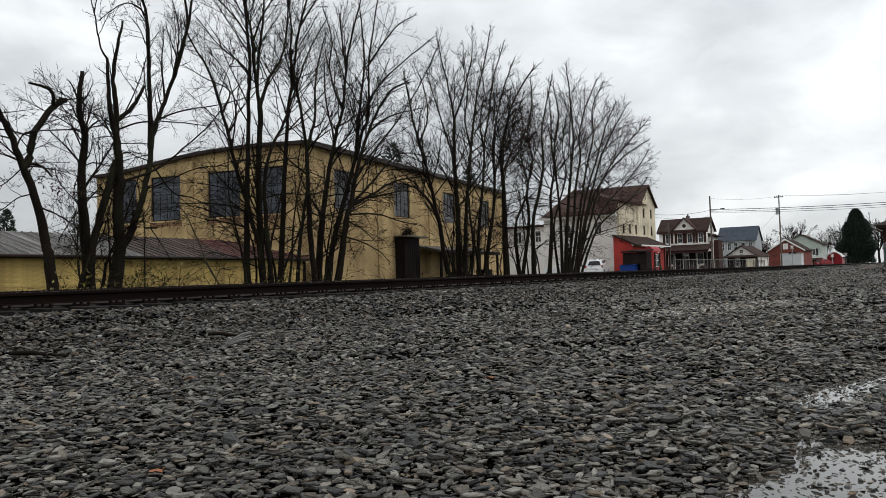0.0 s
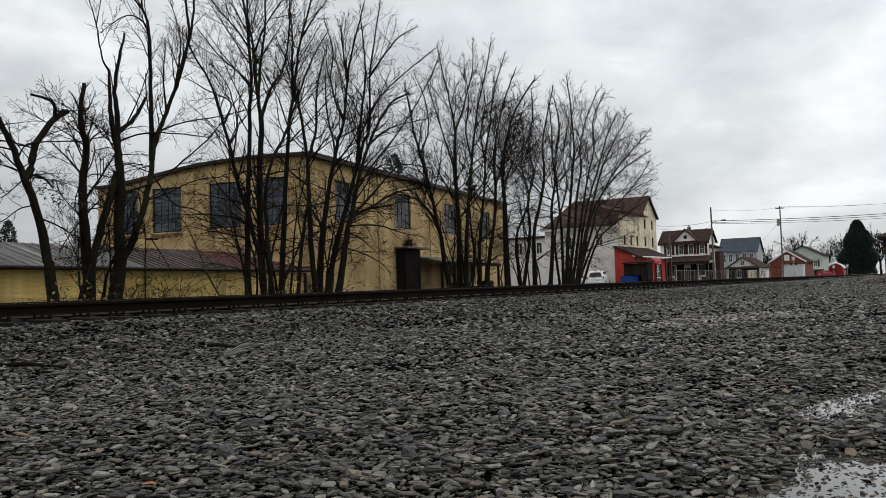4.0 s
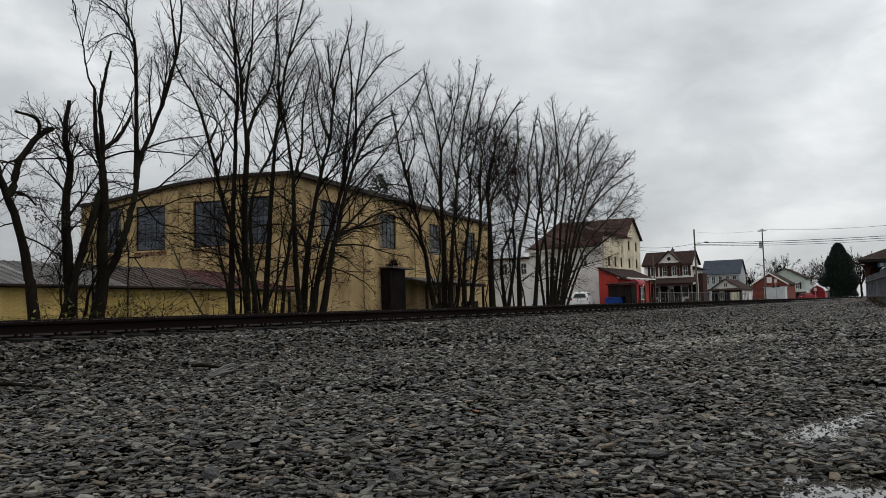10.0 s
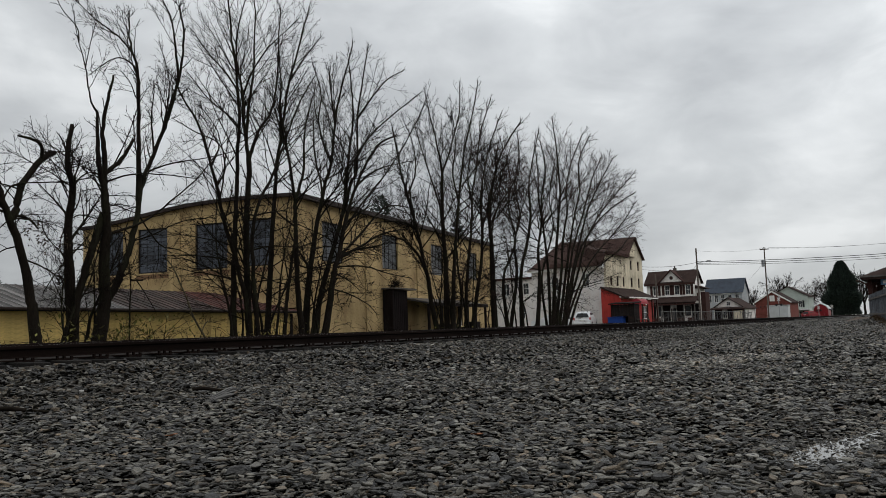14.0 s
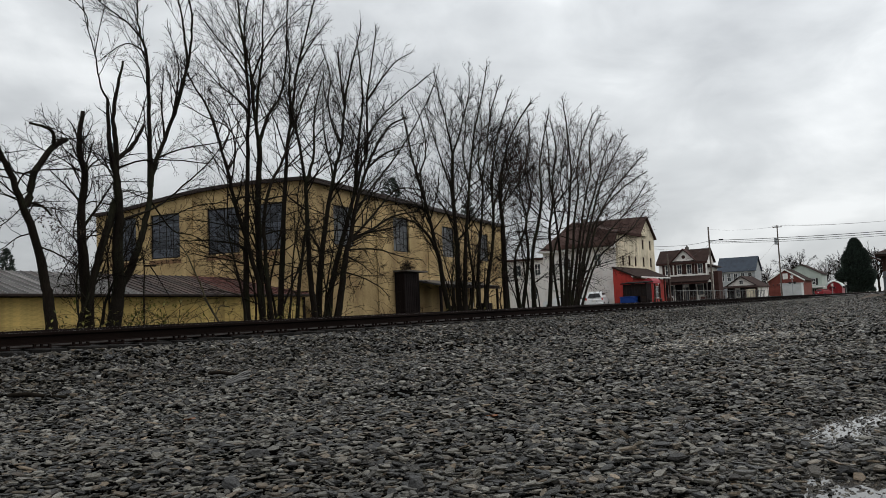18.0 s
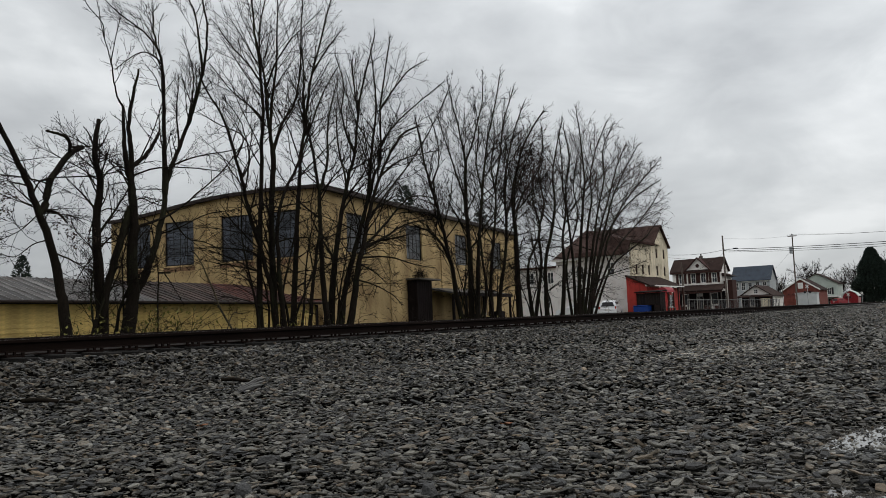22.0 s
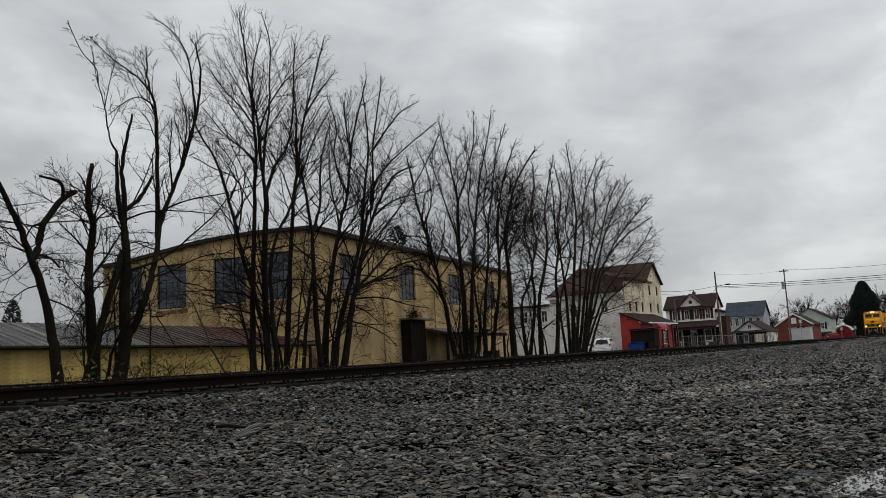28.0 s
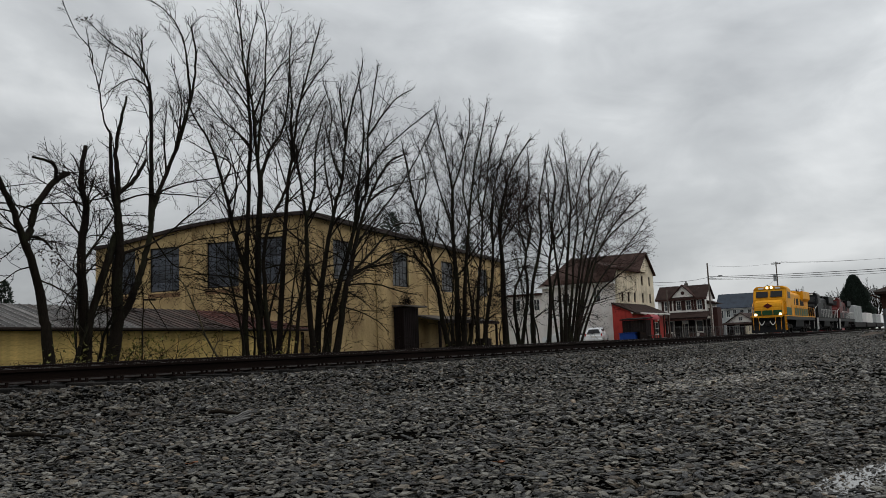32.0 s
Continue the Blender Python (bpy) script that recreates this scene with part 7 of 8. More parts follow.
def conifer(m, h, r, n, seed, label, spread=0.9):
    rng = random.Random(seed)
    t = thing("conifer_tree", m, label, "conifer", "evergreens")
    part("trunk", rod(bmesh.new(), (0, 0, 0), (0, 0, h * 0.85), h * 0.018, 0.04, 8), BARK, t)
    verts, faces = [], []
    for i in range(n):
        u = rng.random() ** 0.8
        z = h * (0.04 + 0.96 * u)
        rr = r * min(0.86 + 0.4 * u, (1 - u) ** 0.6 * 1.3) * (0.9 + 0.12 * math.sin(u * 17 + seed))
        a = rng.uniform(0, 2 * math.pi)
        rad = rr * rng.uniform(0.55, 1.03) * (1 + 0.07 * math.sin(3 * a + u * 9))
        c = Vector((math.cos(a) * rad, math.sin(a) * rad, z))
        s = h * rng.uniform(0.016, 0.034) * (1.2 - 0.6 * u)
        d = Vector((math.cos(a), math.sin(a), rng.uniform(0.1, 0.9))).normalized()
        side = d.cross(Vector((0, 0, 1))).normalized()
        up = side.cross(d)
        o = len(verts)
        verts += [tuple(c - d * s + up * s * 0.35), tuple(c + side * s * 0.6), tuple(c + d * s * 1.6), tuple(c - side * s * 0.6), tuple(c - up * s * 0.5)]
        faces += [(o, o + 1, o + 2), (o, o + 2, o + 3), (o + 4, o + 2, o + 1), (o + 4, o + 3, o + 2)]
    tagged(part_of("foliage", mesh_of("foliage", verts, faces, NEEDLE), t), kind="stuff")
    return t


conifer(pose(236, 22.6, 0), 14.5, 4.7, 15000, 3, "tall dark dense cone-shaped evergreen beside the tracks")
conifer(pose(34.7, 60.9, -0.55), 7.1, 1.3, 1200, 5, "dark pine top behind the shed roof")
conifer(pose(77.0, 55.1, -0.3), 16.3, 3.2, 700, 6, "dark evergreen behind the factory roof")
conifer(pose(94.7, 55.3, 0), 15.0, 2.9, 700, 7, "dark evergreen behind the factory roof")


def scrub(x, y, h, w, seed, label):
    """A thick of bare brown shoots."""
    rng = random.Random(seed)
    t = thing("scrub_bush", pose(x, y, -0.4), label, "bush", "scrub behind the factory")
    wood = Wood()
    for _ in range(420):
        p = Vector((rng.gauss(0, w * 0.25), rng.gauss(0, w * 0.2), 0))
        q = Vector((rng.gauss(0, w * 0.5), rng.gauss(0, w * 0.4), h * rng.uniform(0.7, 1.02)))
        wood.spray([p, p.lerp(q, 0.55) + Vector((rng.gauss(0, 0.3), 0, 0.6)), q], [0.06, 0.045])
        for _ in range(4):
            a = p.lerp(q, rng.uniform(0.6, 0.98))
            wood.spray([a, a + Vector((rng.gauss(0, 0.5), rng.gauss(0, 0.4), rng.uniform(0.2, 0.9)))], [0.03])
    wood.put("shoot_tangle", BUD, t)


scrub(80.0, 55.0, 15.3, 3.4, 71, "tall thicket of bare brown shoots behind the roof")
scrub(83.5, 56.0, 15.0, 3.0, 72, "tall thicket of bare brown shoots behind the roof")


def far_tree(seed, x, y, h, w, lift=0.0):
    k = h / 6.2
    h, w = h / k, w / k
    t = Tree(seed, thin=0.0105, wander=0.1, fine=1.3)
    rng = random.Random(seed)
    n = 10
    t.stem([(0, 0, 0), (0.03, 0, h * 0.12), (0, 0.03, h * 0.26)], h * 0.022, h * 0.015, 0, 0.5, 1.0, cut=True)
    for i in range(n):
        a = 2 * math.pi * i / n + rng.uniform(-0.3, 0.3)
        dx, dy = math.cos(a) * w * rng.uniform(0.25, 0.9), math.sin(a) * w * rng.uniform(0.25, 0.9)
        top = h * rng.uniform(0.78, 0.92) - 0.24 * h * math.hypot(dx, dy) / w
        t.stem([(0, 0, h * 0.2), (dx * 0.25, dy * 0.25, h * 0.34), (dx * 0.65, dy * 0.65, h * 0.58), (dx, dy, top)], h * 0.0085, 0.011, 13, 0.12, h * 0.16)
    return t.finish(pose(x, y, lift) @ Matrix.Scale(k, 4), "bare rounded tree behind the houses", "far bare trees")


for seed, x, y, h, w in ((51, 212, 33.5, 14.0, 5.2), (52, 224, 28.5, 11.0, 4.0), (53, 262, 19.6, 17.0, 6.0), (54, 262, 28.9, 15.5, 4.8), (55, 205, 39.2, 9.8, 3.6), (56, 235, 49.2, 13.2, 4.2),
                         (57, 278, 13.0, 17.0, 6.0), (58, 46.0, 66.0, 9.5, 3.6), (59, 30.0, 60.0, 8.0, 3.0)):
    far_tree(seed, x, y, h, w, 0.0 if x > 70 else -0.55)


# ---- the freight train ----
TRAIN_Y = TRACKS[1]


def oil(name, color, rough=0.5):
    return surface(name, color, rough, vary=0.18, scale=1.5, fine=20, bump=0.05, spec=0.12)


YELLOW = oil("locomotive_yellow", (0.70, 0.31, 0.012))
GREEN = oil("locomotive_dark_green", (0.02, 0.07, 0.03))
LBLACK = oil("locomotive_black", (0.006, 0.006, 0.0065))
LRED = oil("locomotive_maroon", (0.10, 0.017, 0.014))
LGREY = oil("truck_frame_grey", (0.022, 0.02, 0.019), 0.8)
CONTAINER = surface("pale_container_steel", (0.42, 0.43, 0.42), 0.6, vary=0.12, scale=0.8, fine=12, bump=0.05)
LAMP = plain("lit_headlight", (1.0, 0.72, 0.34), 0.3, glow=3.2)
CABGLASS = plain("cab_glass", (0.012, 0.012, 0.012), 0.4)


def wheel_mesh(r):
    bm = bmesh.new()
    bmesh.ops.create_cone(bm, cap_ends=True, segments=20, radius1=r, radius2=r, depth=0.14, matrix=pose(0, 0, 0, 90))
    bmesh.ops.create_cone(bm, cap_ends=True, segments=20, radius1=0.55 * r, radius2=0.4 * r, depth=0.2, matrix=pose(0, 0, 0, 90))
    me = bpy.data.meshes.new("wheel")
    bm.to_mesh(me)
    bm.free()
    me.materials.append(LGREY)
    return me


WHEEL = wheel_mesh(0.5)


def bogie(parent, x, axles, spacing=1.75):
    b = part("bogie", boxes(*[(x - spacing * (axles - 1) / 2 - 0.6, x + spacing * (axles - 1) / 2 + 0.6, s * 1.02 - 0.07, s * 1.02 + 0.07, 0.42, 0.82) for s in (-1, 1)], bevel=0.03), LGREY, parent, "dark cast truck frame")
    for i in range(axles):
        a = x + (i - (axles - 1) / 2) * spacing
        for s in (-1, 1):
            part_of("wheel", WHEEL, b, m=Matrix.Translation((a, s * 0.7525, 0.5)))
        part("axle_box", boxes((a - 0.16, a + 0.16, -1.16, 1.16, 0.36, 0.62), bevel=0.03), LGREY, b)
        part("spring", boxes((a + 0.42, a + 0.62, -1.13, 1.13, 0.5, 0.8), (a - 0.62, a - 0.42, -1.13, 1.13, 0.5, 0.8)), LGREY, b)
    return b


def locomotive(label, body, trim, roof, lit, name="locomotive"):
    """A six-axle diesel, nose at x = 0 looking to -x, body towards +x, its floor line at the rail top."""
    L = 20.2
    t = thing(name, pose(0, 0, 0), label, "locomotive", "locomotives of the train")
    part("underframe", boxes((0.35, L - 0.35, -1.5, 1.5, 1.25, 1.62), bevel=0.03), LBLACK, t)
    part("walkway", boxes((0.3, L - 0.3, -1.55, 1.55, 1.60, 1.68)), body if lit else LGREY, t)
    # nose and cab
    nose = bmesh.new()
    prism(nose, [(0.75, 1.68), (3.0, 1.68), (3.0, 3.25), (1.6, 3.2), (1.05, 2.95), (0.85, 2.5)], -1.28, 1.28, "y")
    bmesh.ops.bevel(nose, geom=[e for e in nose.edges], offset=0.12, segments=2, affect="EDGES")
    part("nose", nose, body, t)
    cab = bmesh.new()
    prism(cab, [(1.75, 1.68), (4.6, 1.68), (4.6, 4.35), (2.45, 4.42), (1.85, 3.2)], -1.52, 1.52, "y")
    bmesh.ops.bevel(cab, geom=[e for e in cab.edges], offset=0.1, segments=2, affect="EDGES")
    cab = part("cab", cab, body, t)
    part("cab_roof", prism(bmesh.new(), [(-1.5, 4.3), (1.5, 4.3), (1.2, 4.56), (-1.2, 4.56)], 2.3, 4.75, "x"), body, cab)
    for s in (-1, 1):
        g = bmesh.new()
        box(g, -0.02, 0.02, min(0.12 * s, 1.2 * s), max(0.12 * s, 1.2 * s), -0.32, 0.32, m=pose(2.02, 0, 3.78, 0, 26, 0))
        part("windscreen", g, CABGLASS, cab)
        part("side_window", boxes((2.9, 3.6, s * 1.525 - 0.01, s * 1.525 + 0.01, 3.35, 4.0), (3.75, 4.4, s * 1.525 - 0.01, s * 1.525 + 0.01, 3.35, 4.0)), CABGLASS, cab)
    dia = bmesh.new()
    prism(dia, [(-0.42, 2.62), (0, 2.36), (0.42, 2.62), (0, 2.88)], 0.81, 0.9, "x")
    part("nose_emblem", dia, LRED if lit else WHITE, t, "dark red diamond emblem" if lit else "pale emblem")
    part("nose_panel", boxes((0.72, 0.95, -1.24, 1.24, 1.72, 2.2), bevel=0.02), trim, t)
    part("cab_band", boxes((1.9, 4.58, -1.54, 1.54, 1.7, 2.45)), trim, t)
    # long hood
    hood = bmesh.new()
    prism(hood, [(-0.98, 1.68), (0.98, 1.68), (0.98, 3.95), (0.7, 4.2), (-0.7, 4.2), (-0.98, 3.95)], 4.62, L - 1.4, "x")
    hood = part("hood", hood, body, t)
    part("hood_stripe", boxes((4.8, L - 1.6, -1.0, 1.0, 1.75, 2.55)), trim, hood)
    for i in range(14):
        part("door_panel", boxes((6.2 + i * 0.82, 6.92 + i * 0.82, -1.015, 1.015, 2.65, 3.7)), body, hood)
    for k, (x0, x1) in enumerate(((8.3, 10.0), (10.8, 12.2), (13.2, 15.6))):
        for s in (-1, 1):
            part("grille", boxes((x0, x1, s * 1.02 - 0.012, s * 1.02 + 0.012, 2.85, 3.55)), LGREY, hood, "dark air intake grille")
    part("inverter_cabinet", boxes((4.62, 7.6, -1.35, 1.35, 1.7, 3.9), bevel=0.06), body, hood)
    rad = bmesh.new()
    prism(rad, [(-1.0, 3.3), (1.0, 3.3), (1.3, 3.6), (1.3, 4.4), (-1.3, 4.4), (-1.3, 3.6)], L - 6.4, L - 1.8, "x")
    part("radiator", rad, body if lit else roof, hood, "flared radiator wings")
    for row in ((8.0, 9.4, -0.6, 0.6, 4.2, 4.5), (10.4, 11.4, -0.5, 0.5, 4.2, 4.45), (12.5, 14.6, -0.7, 0.7, 4.2, 4.42)):
        part("roof_hatch", boxes(row, bevel=0.04), roof, hood)
    for i in range(3):
        bm = bmesh.new()
        bmesh.ops.create_cone(bm, cap_ends=True, segments=16, radius1=0.62, radius2=0.6, depth=0.1, matrix=Matrix.Translation((L - 5.6 + i * 1.5, 0, 4.5)))
        part("fan", bm, LGREY, hood)
    # front end: pilot, steps, rails
    part("pilot", prism(bmesh.new(), [(0.1, 0.06), (0.55, 0.06), (0.55, 1.3), (0.35, 1.3), (0.3, 0.7)], -1.5, 1.5, "y"), LBLACK, t, "black plough pilot")
    part("anticlimber", boxes((0.1, 0.7, -1.3, 1.3, 1.3, 1.6), bevel=0.03), LBLACK, t)
    part("coupler", boxes((-0.25, 0.4, -0.14, 0.14, 0.72, 1.0), bevel=0.04), LGREY, t)
    for y in (-1.25, -0.75, 0.75, 1.25):
        part("grab_iron", rod(bmesh.new(), (0.05, y, 0.35), (0.05, y, 1.6), 0.025, sides=6), body if lit else WHITE, t)
    part("end_sill_stripe", boxes((0.06, 0.12, -1.4, 1.4, 1.5, 1.58)), body if lit else LGREY, t)
    hose = bmesh.new()
    for s in (-1, 1):
        pts = [Vector((0.05, s * (0.25 + 0.5 * q), 1.15 - 0.35 * math.sin(q * math.pi))) for q in np.linspace(0, 1, 7)]
        for a, b in zip(pts, pts[1:]):
            rod(hose, a, b, 0.035, sides=6)
    part("air_hose", hose, WHITE if lit else LGREY, t)
    for s in (-1, 1):
        st = bmesh.new()
        for k in range(4):
            box(st, 0.55, 1.25, s * 1.48 - 0.1, s * 1.48 + 0.06, 0.3 + 0.33 * k, 0.34 + 0.33 * k)
        box(st, 0.53, 0.57, s * 1.5 - 0.08, s * 1.5 + 0.04, 0.25, 1.6)
        box(st, 1.23, 1.27, s * 1.5 - 0.08, s * 1.5 + 0.04, 0.25, 1.6)
        part("steps", st, body if lit else WHITE, t)
        hr = bmesh.new()
        for x in np.arange(4.8, L - 0.6, 1.45):
            rod(hr, (float(x), s * 1.5, 1.66), (float(x), s * 1.5, 2.65), 0.02, sides=5)
        rod(hr, (4.8, s * 1.5, 2.65), (L - 0.7, s * 1.5, 2.65), 0.02, sides=5)
        rod(hr, (0.4, s * 1.35, 1.66), (0.4, s * 1.35, 2.55), 0.025, sides=5)
        rod(hr, (0.4, s * 0.5, 1.66), (0.4, s * 0.5, 2.45), 0.025, sides=5)
        rod(hr, (0.4, s * 1.35, 2.55), (1.9, s * 1.5, 3.1), 0.025, sides=5)
        part("handrail", hr, body if lit else WHITE, t)
    # lamps
    glow = LAMP if lit else CABGLASS
    for y, z, x in ((-0.2, 4.44, 2.34), (0.2, 4.44, 2.34), (-1.12, 1.8, 0.68), (1.12, 1.8, 0.68)):
        bm = bmesh.new()
        bmesh.ops.create_cone(bm, cap_ends=True, segments=14, radius1=0.13, radius2=0.13, depth=0.1, matrix=pose(x, y, z, 0, 90))
        part("headlight", bm, glow, t, "bright warm headlight" if lit else "")
    for s in (-1, 1):
        part("number_board", boxes((2.28, 2.42, s * 0.78 - 0.24, s * 0.78 + 0.24, 4.3, 4.46), bevel=0.01), WHITE, t, "pale number board")
    part("horn", rod(bmesh.new(), (3.0, 0.3, 4.72), (3.6, 0.3, 4.72), 0.06, 0.03), LGREY, t)
    part("exhaust_stack", boxes((9.5, 10.3, -0.3, 0.3, 4.2, 4.6), bevel=0.03), LBLACK, t)
    part("lamp_housing", boxes((2.4, 2.75, -0.4, 0.4, 4.25, 4.62), bevel=0.04), body, t)
    # beneath
    part("fuel_tank", prism(bmesh.new(), [(-1.4, 1.25), (1.4, 1.25), (1.3, 0.6), (0.9, 0.35), (-0.9, 0.35), (-1.3, 0.6)], 7.6, 12.6, "x"), LBLACK, t)
    bogie(t, 4.6, 3)
    bogie(t, 15.8, 3)
    return t


def well_car(label, color, top=3.95):
    """A well wagon with one pale container."""
    t = thing("container_wagon", pose(0, 0, 0), label, "wagon", "wagons of the train")
    part("well", boxes((0.8, 18.4, -1.45, -1.33, 0.45, 1.2), (0.8, 18.4, 1.33, 1.45, 0.45, 1.2), (0.8, 18.4, -1.33, 1.33, 0.45, 0.52), (0.3, 2.4, -1.4, 1.4, 0.9, 1.25), (16.8, 18.9, -1.4, 1.4, 0.9, 1.25)), LGREY, t)
    c = part("container", boxes((3.0, 15.2, -1.22, 1.22, 0.9, top), bevel=0.03), color, t, "pale grey corrugated container")
    for i in range(40):
        x = 3.12 + i * 0.3
        part("rib", boxes((x, x + 0.14, -1.245, 1.245, 1.0, top - 0.1)), color, c)
    bogie(t, 1.4, 2)
    bogie(t, 17.8, 2)
    return t


LEAD = locomotive("bright yellow six-axle diesel locomotive with lit headlights", YELLOW, GREEN, YELLOW, True)
SECOND = locomotive("black six-axle diesel locomotive behind the lead engine", LBLACK, LBLACK, LBLACK, False)
THIRD = locomotive("maroon and black diesel locomotive in the train", LRED, LBLACK, LBLACK, False)
WAGON = well_car("low well wagon with a pale grey container", CONTAINER)
WAGON_2 = well_car("second low wagon with a pale grey container", WHITE, 3.0)
WAGON_3 = well_car("last visible wagon with a pale container", CONTAINER, 3.0)
CONSIST = ((LEAD, 0.0), (SECOND, 20.6), (THIRD, 41.2), (WAGON, 61.2), (WAGON_2, 80.6), (WAGON_3, 100.0))


def nose_at(t):
    """How far along the track the train's nose stands at t seconds."""
    knots = ((28, 172.9), (29, 148.9), (30, 125.5), (31, 102.9), (32, 82.6))
    if t <= 28:
        return 172.9 + (28 - t) * 24.3
    for (a, xa), (b, xb) in zip(knots, knots[1:]):
        if t <= b:
            return xa + (xb - xa) * (t - a) / (b - a)


def motions():
    """The train comes in from the far end of the straight; all else stands still."""
    times = (0, 4, 8, 12, 16, 20, 24, 26, 27, 28, 29, 30, 31, 32)
    for ob, back in CONSIST:
        walk(ob, [(t, pose(nose_at(t) + back, TRAIN_Y, RAIL_TOP)) for t in times])


# ---- loose things on the gravel ----
WOODBIT = surface("bleached_split_wood", (0.115, 0.11, 0.105), 0.8, vary=0.35, scale=6, fine=60, bump=0.6, stretch=(0.3, 3, 3))
LEAF = surface("wet_fallen_leaf", (0.20, 0.075, 0.03), 0.6, vary=0.3, scale=20, fine=90, bump=0.2)
QUARTZ = surface("pale_quartz_stone", (0.24, 0.23, 0.215), 0.6, vary=0.2, scale=15, fine=70, bump=0.3)


def rough_stone(name, m, size, material, label, seed, category="stone"):
    rng = random.Random(seed)
    bm = bmesh.new()
    bmesh.ops.create_icosphere(bm, subdivisions=3, radius=1)
    # broken along a few random planes
    cuts = [(Vector((rng.gauss(0, 1), rng.gauss(0, 1), rng.gauss(0, 0.7))).normalized(), rng.uniform(0.5, 0.8)) for _ in range(11)]
    for v in bm.verts:
        for a, d in cuts:
            over = v.co.dot(a) - d
            if over > 0:
                v.co -= a * over
        k = 1.15 + 0.1 * noise.noise(v.co * 3 + Vector((0, seed, 0)))
        v.co = Vector((v.co.x * size[0], v.co.y * size[1], max(-0.6, min(0.75, v.co.z)) * size[2])) * k
    me = bpy.data.meshes.new(name)
    bm.to_mesh(me)
    bm.free()
    me.materials.append(material)
    ob = new(name, me)
    ob.matrix_basis = m
    return tagged(ob, label, category)


def on_ground(x, y, lift=0.0, rz=0.0, rx=0.0, ry=0.0):
    return pose(x, y, ground_z(x, y) + lift, rx, ry, rz)


FRAGMENT = (4.86, 5.12)


def small_things():
    w = thing("wood_fragment", on_ground(*FRAGMENT, 0.06, -44, 24, -22), "bleached grey splinter of split wood on gravel", "wood fragment")
    rng = random.Random(21)
    for i in range(9):
        y, a = -0.045 + 0.011 * i, 2.2 * (i - 4) + rng.uniform(-3, 3)
        x0, x1, h = -0.13 + rng.uniform(0, 0.05), 0.12 - rng.uniform(0, 0.06), rng.uniform(0.006, 0.014)
        bm = prism(bmesh.new(), [(x0, -0.002), (x0 + 0.05, -h), (x1 - 0.03, -h), (x1, 0.001), (x1 - 0.05, h), (x0 + 0.03, 0.8 * h)], -0.006, 0.007, "y")
        bmesh.ops.transform(bm, matrix=pose(0, y, 0.002 * (i % 3), 0, 0, a), verts=bm.verts)
        part("splinter", bm, WOODBIT, w)
    for x, y, length, turn in ((3.5, 5.75, 0.42, -55), (5.3, 5.75, 0.3, -52)):
        k = thing("stick", on_ground(x, y, 0.05, turn, 0, 3), "dark wet broken stick lying on the ballast", "stick", "sticks on the gravel")
        stick = Wood()
        stick.tube([Vector((length * (u - 0.5), 0.012 * math.sin(u * 7), 0.008 * math.sin(u * 5))) for u in np.linspace(0, 1, 7)], [0.016, 0.018, 0.017, 0.016, 0.015, 0.013, 0.009], 7)
        stick.put("shaft", BARK, k)
    rough_stone("pale_stone", on_ground(5.9, 3.97, 0.035), (0.035, 0.026, 0.022), QUARTZ, "small pale quartz stone among the slate", 4)
    rough_stone("pale_stone", on_ground(4.6, 6.6, 0.045), (0.03, 0.02, 0.018), QUARTZ, "small pale quartz stone on the bank", 5)
    rough_stone("pale_stone", on_ground(6.4, 6.9, 0.045), (0.025, 0.02, 0.015), QUARTZ, "small pale quartz stone on the bank", 6)
    rough_stone("dark_stone", on_ground(2.11, 1.47, 0.03, 30), (0.036, 0.03, 0.03), DARKSTONE, "blocky dark stone standing proud of the gravel", 7)
    rough_stone("dark_stone", on_ground(2.33, 2.36, 0.03, 10), (0.06, 0.035, 0.022), DARKSTONE, "flat dark slate slab on the gravel", 8)
    rough_stone("dark_stone", on_ground(1.95, 2.1, 0.03, 60), (0.04, 0.03, 0.022), DARKSTONE, "dark stone lying in the gravel", 9)
    rough_stone("dark_stone", on_ground(4.9, 1.15, 0.03, 20), (0.03, 0.024, 0.02), DARKSTONE, "dark lump of stone near the puddle", 10)
    rough_stone("dark_stone", on_ground(3.45, 0.42, 0.01, 20), (0.026, 0.02, 0.018), DARKSTONE, "small dark stone in the puddle", 11)
    for x, y, rz in ((1.47, 1.87, 20), (3.4, 1.9, 80), (2.9, 3.4, 140)):
        verts, n = [(0, 0, 0.006)], 10
        for i in range(n):
            a = 2 * math.pi * i / n
            r = 0.016 * (1 + 0.35 * math.cos(3 * a))
            verts.append((math.cos(a) * r * 1.4, math.sin(a) * r, 0.004 * math.sin(2 * a)))
        lf = thing("fallen_leaf", on_ground(x, y, 0.05, rz, 12, 8), "small wet orange-brown fallen leaf on gravel", "leaf", "fallen leaves")
        part_of("blade", mesh_of("blade", verts, [(0, 1 + i, 1 + (i + 1) % n) for i in range(n)], LEAF), lf)
        part("stalk", rod(bmesh.new(), (0.02, 0, 0), (0.045, 0.006, 0.004), 0.0012, sides=5), LEAF, lf)


small_things()


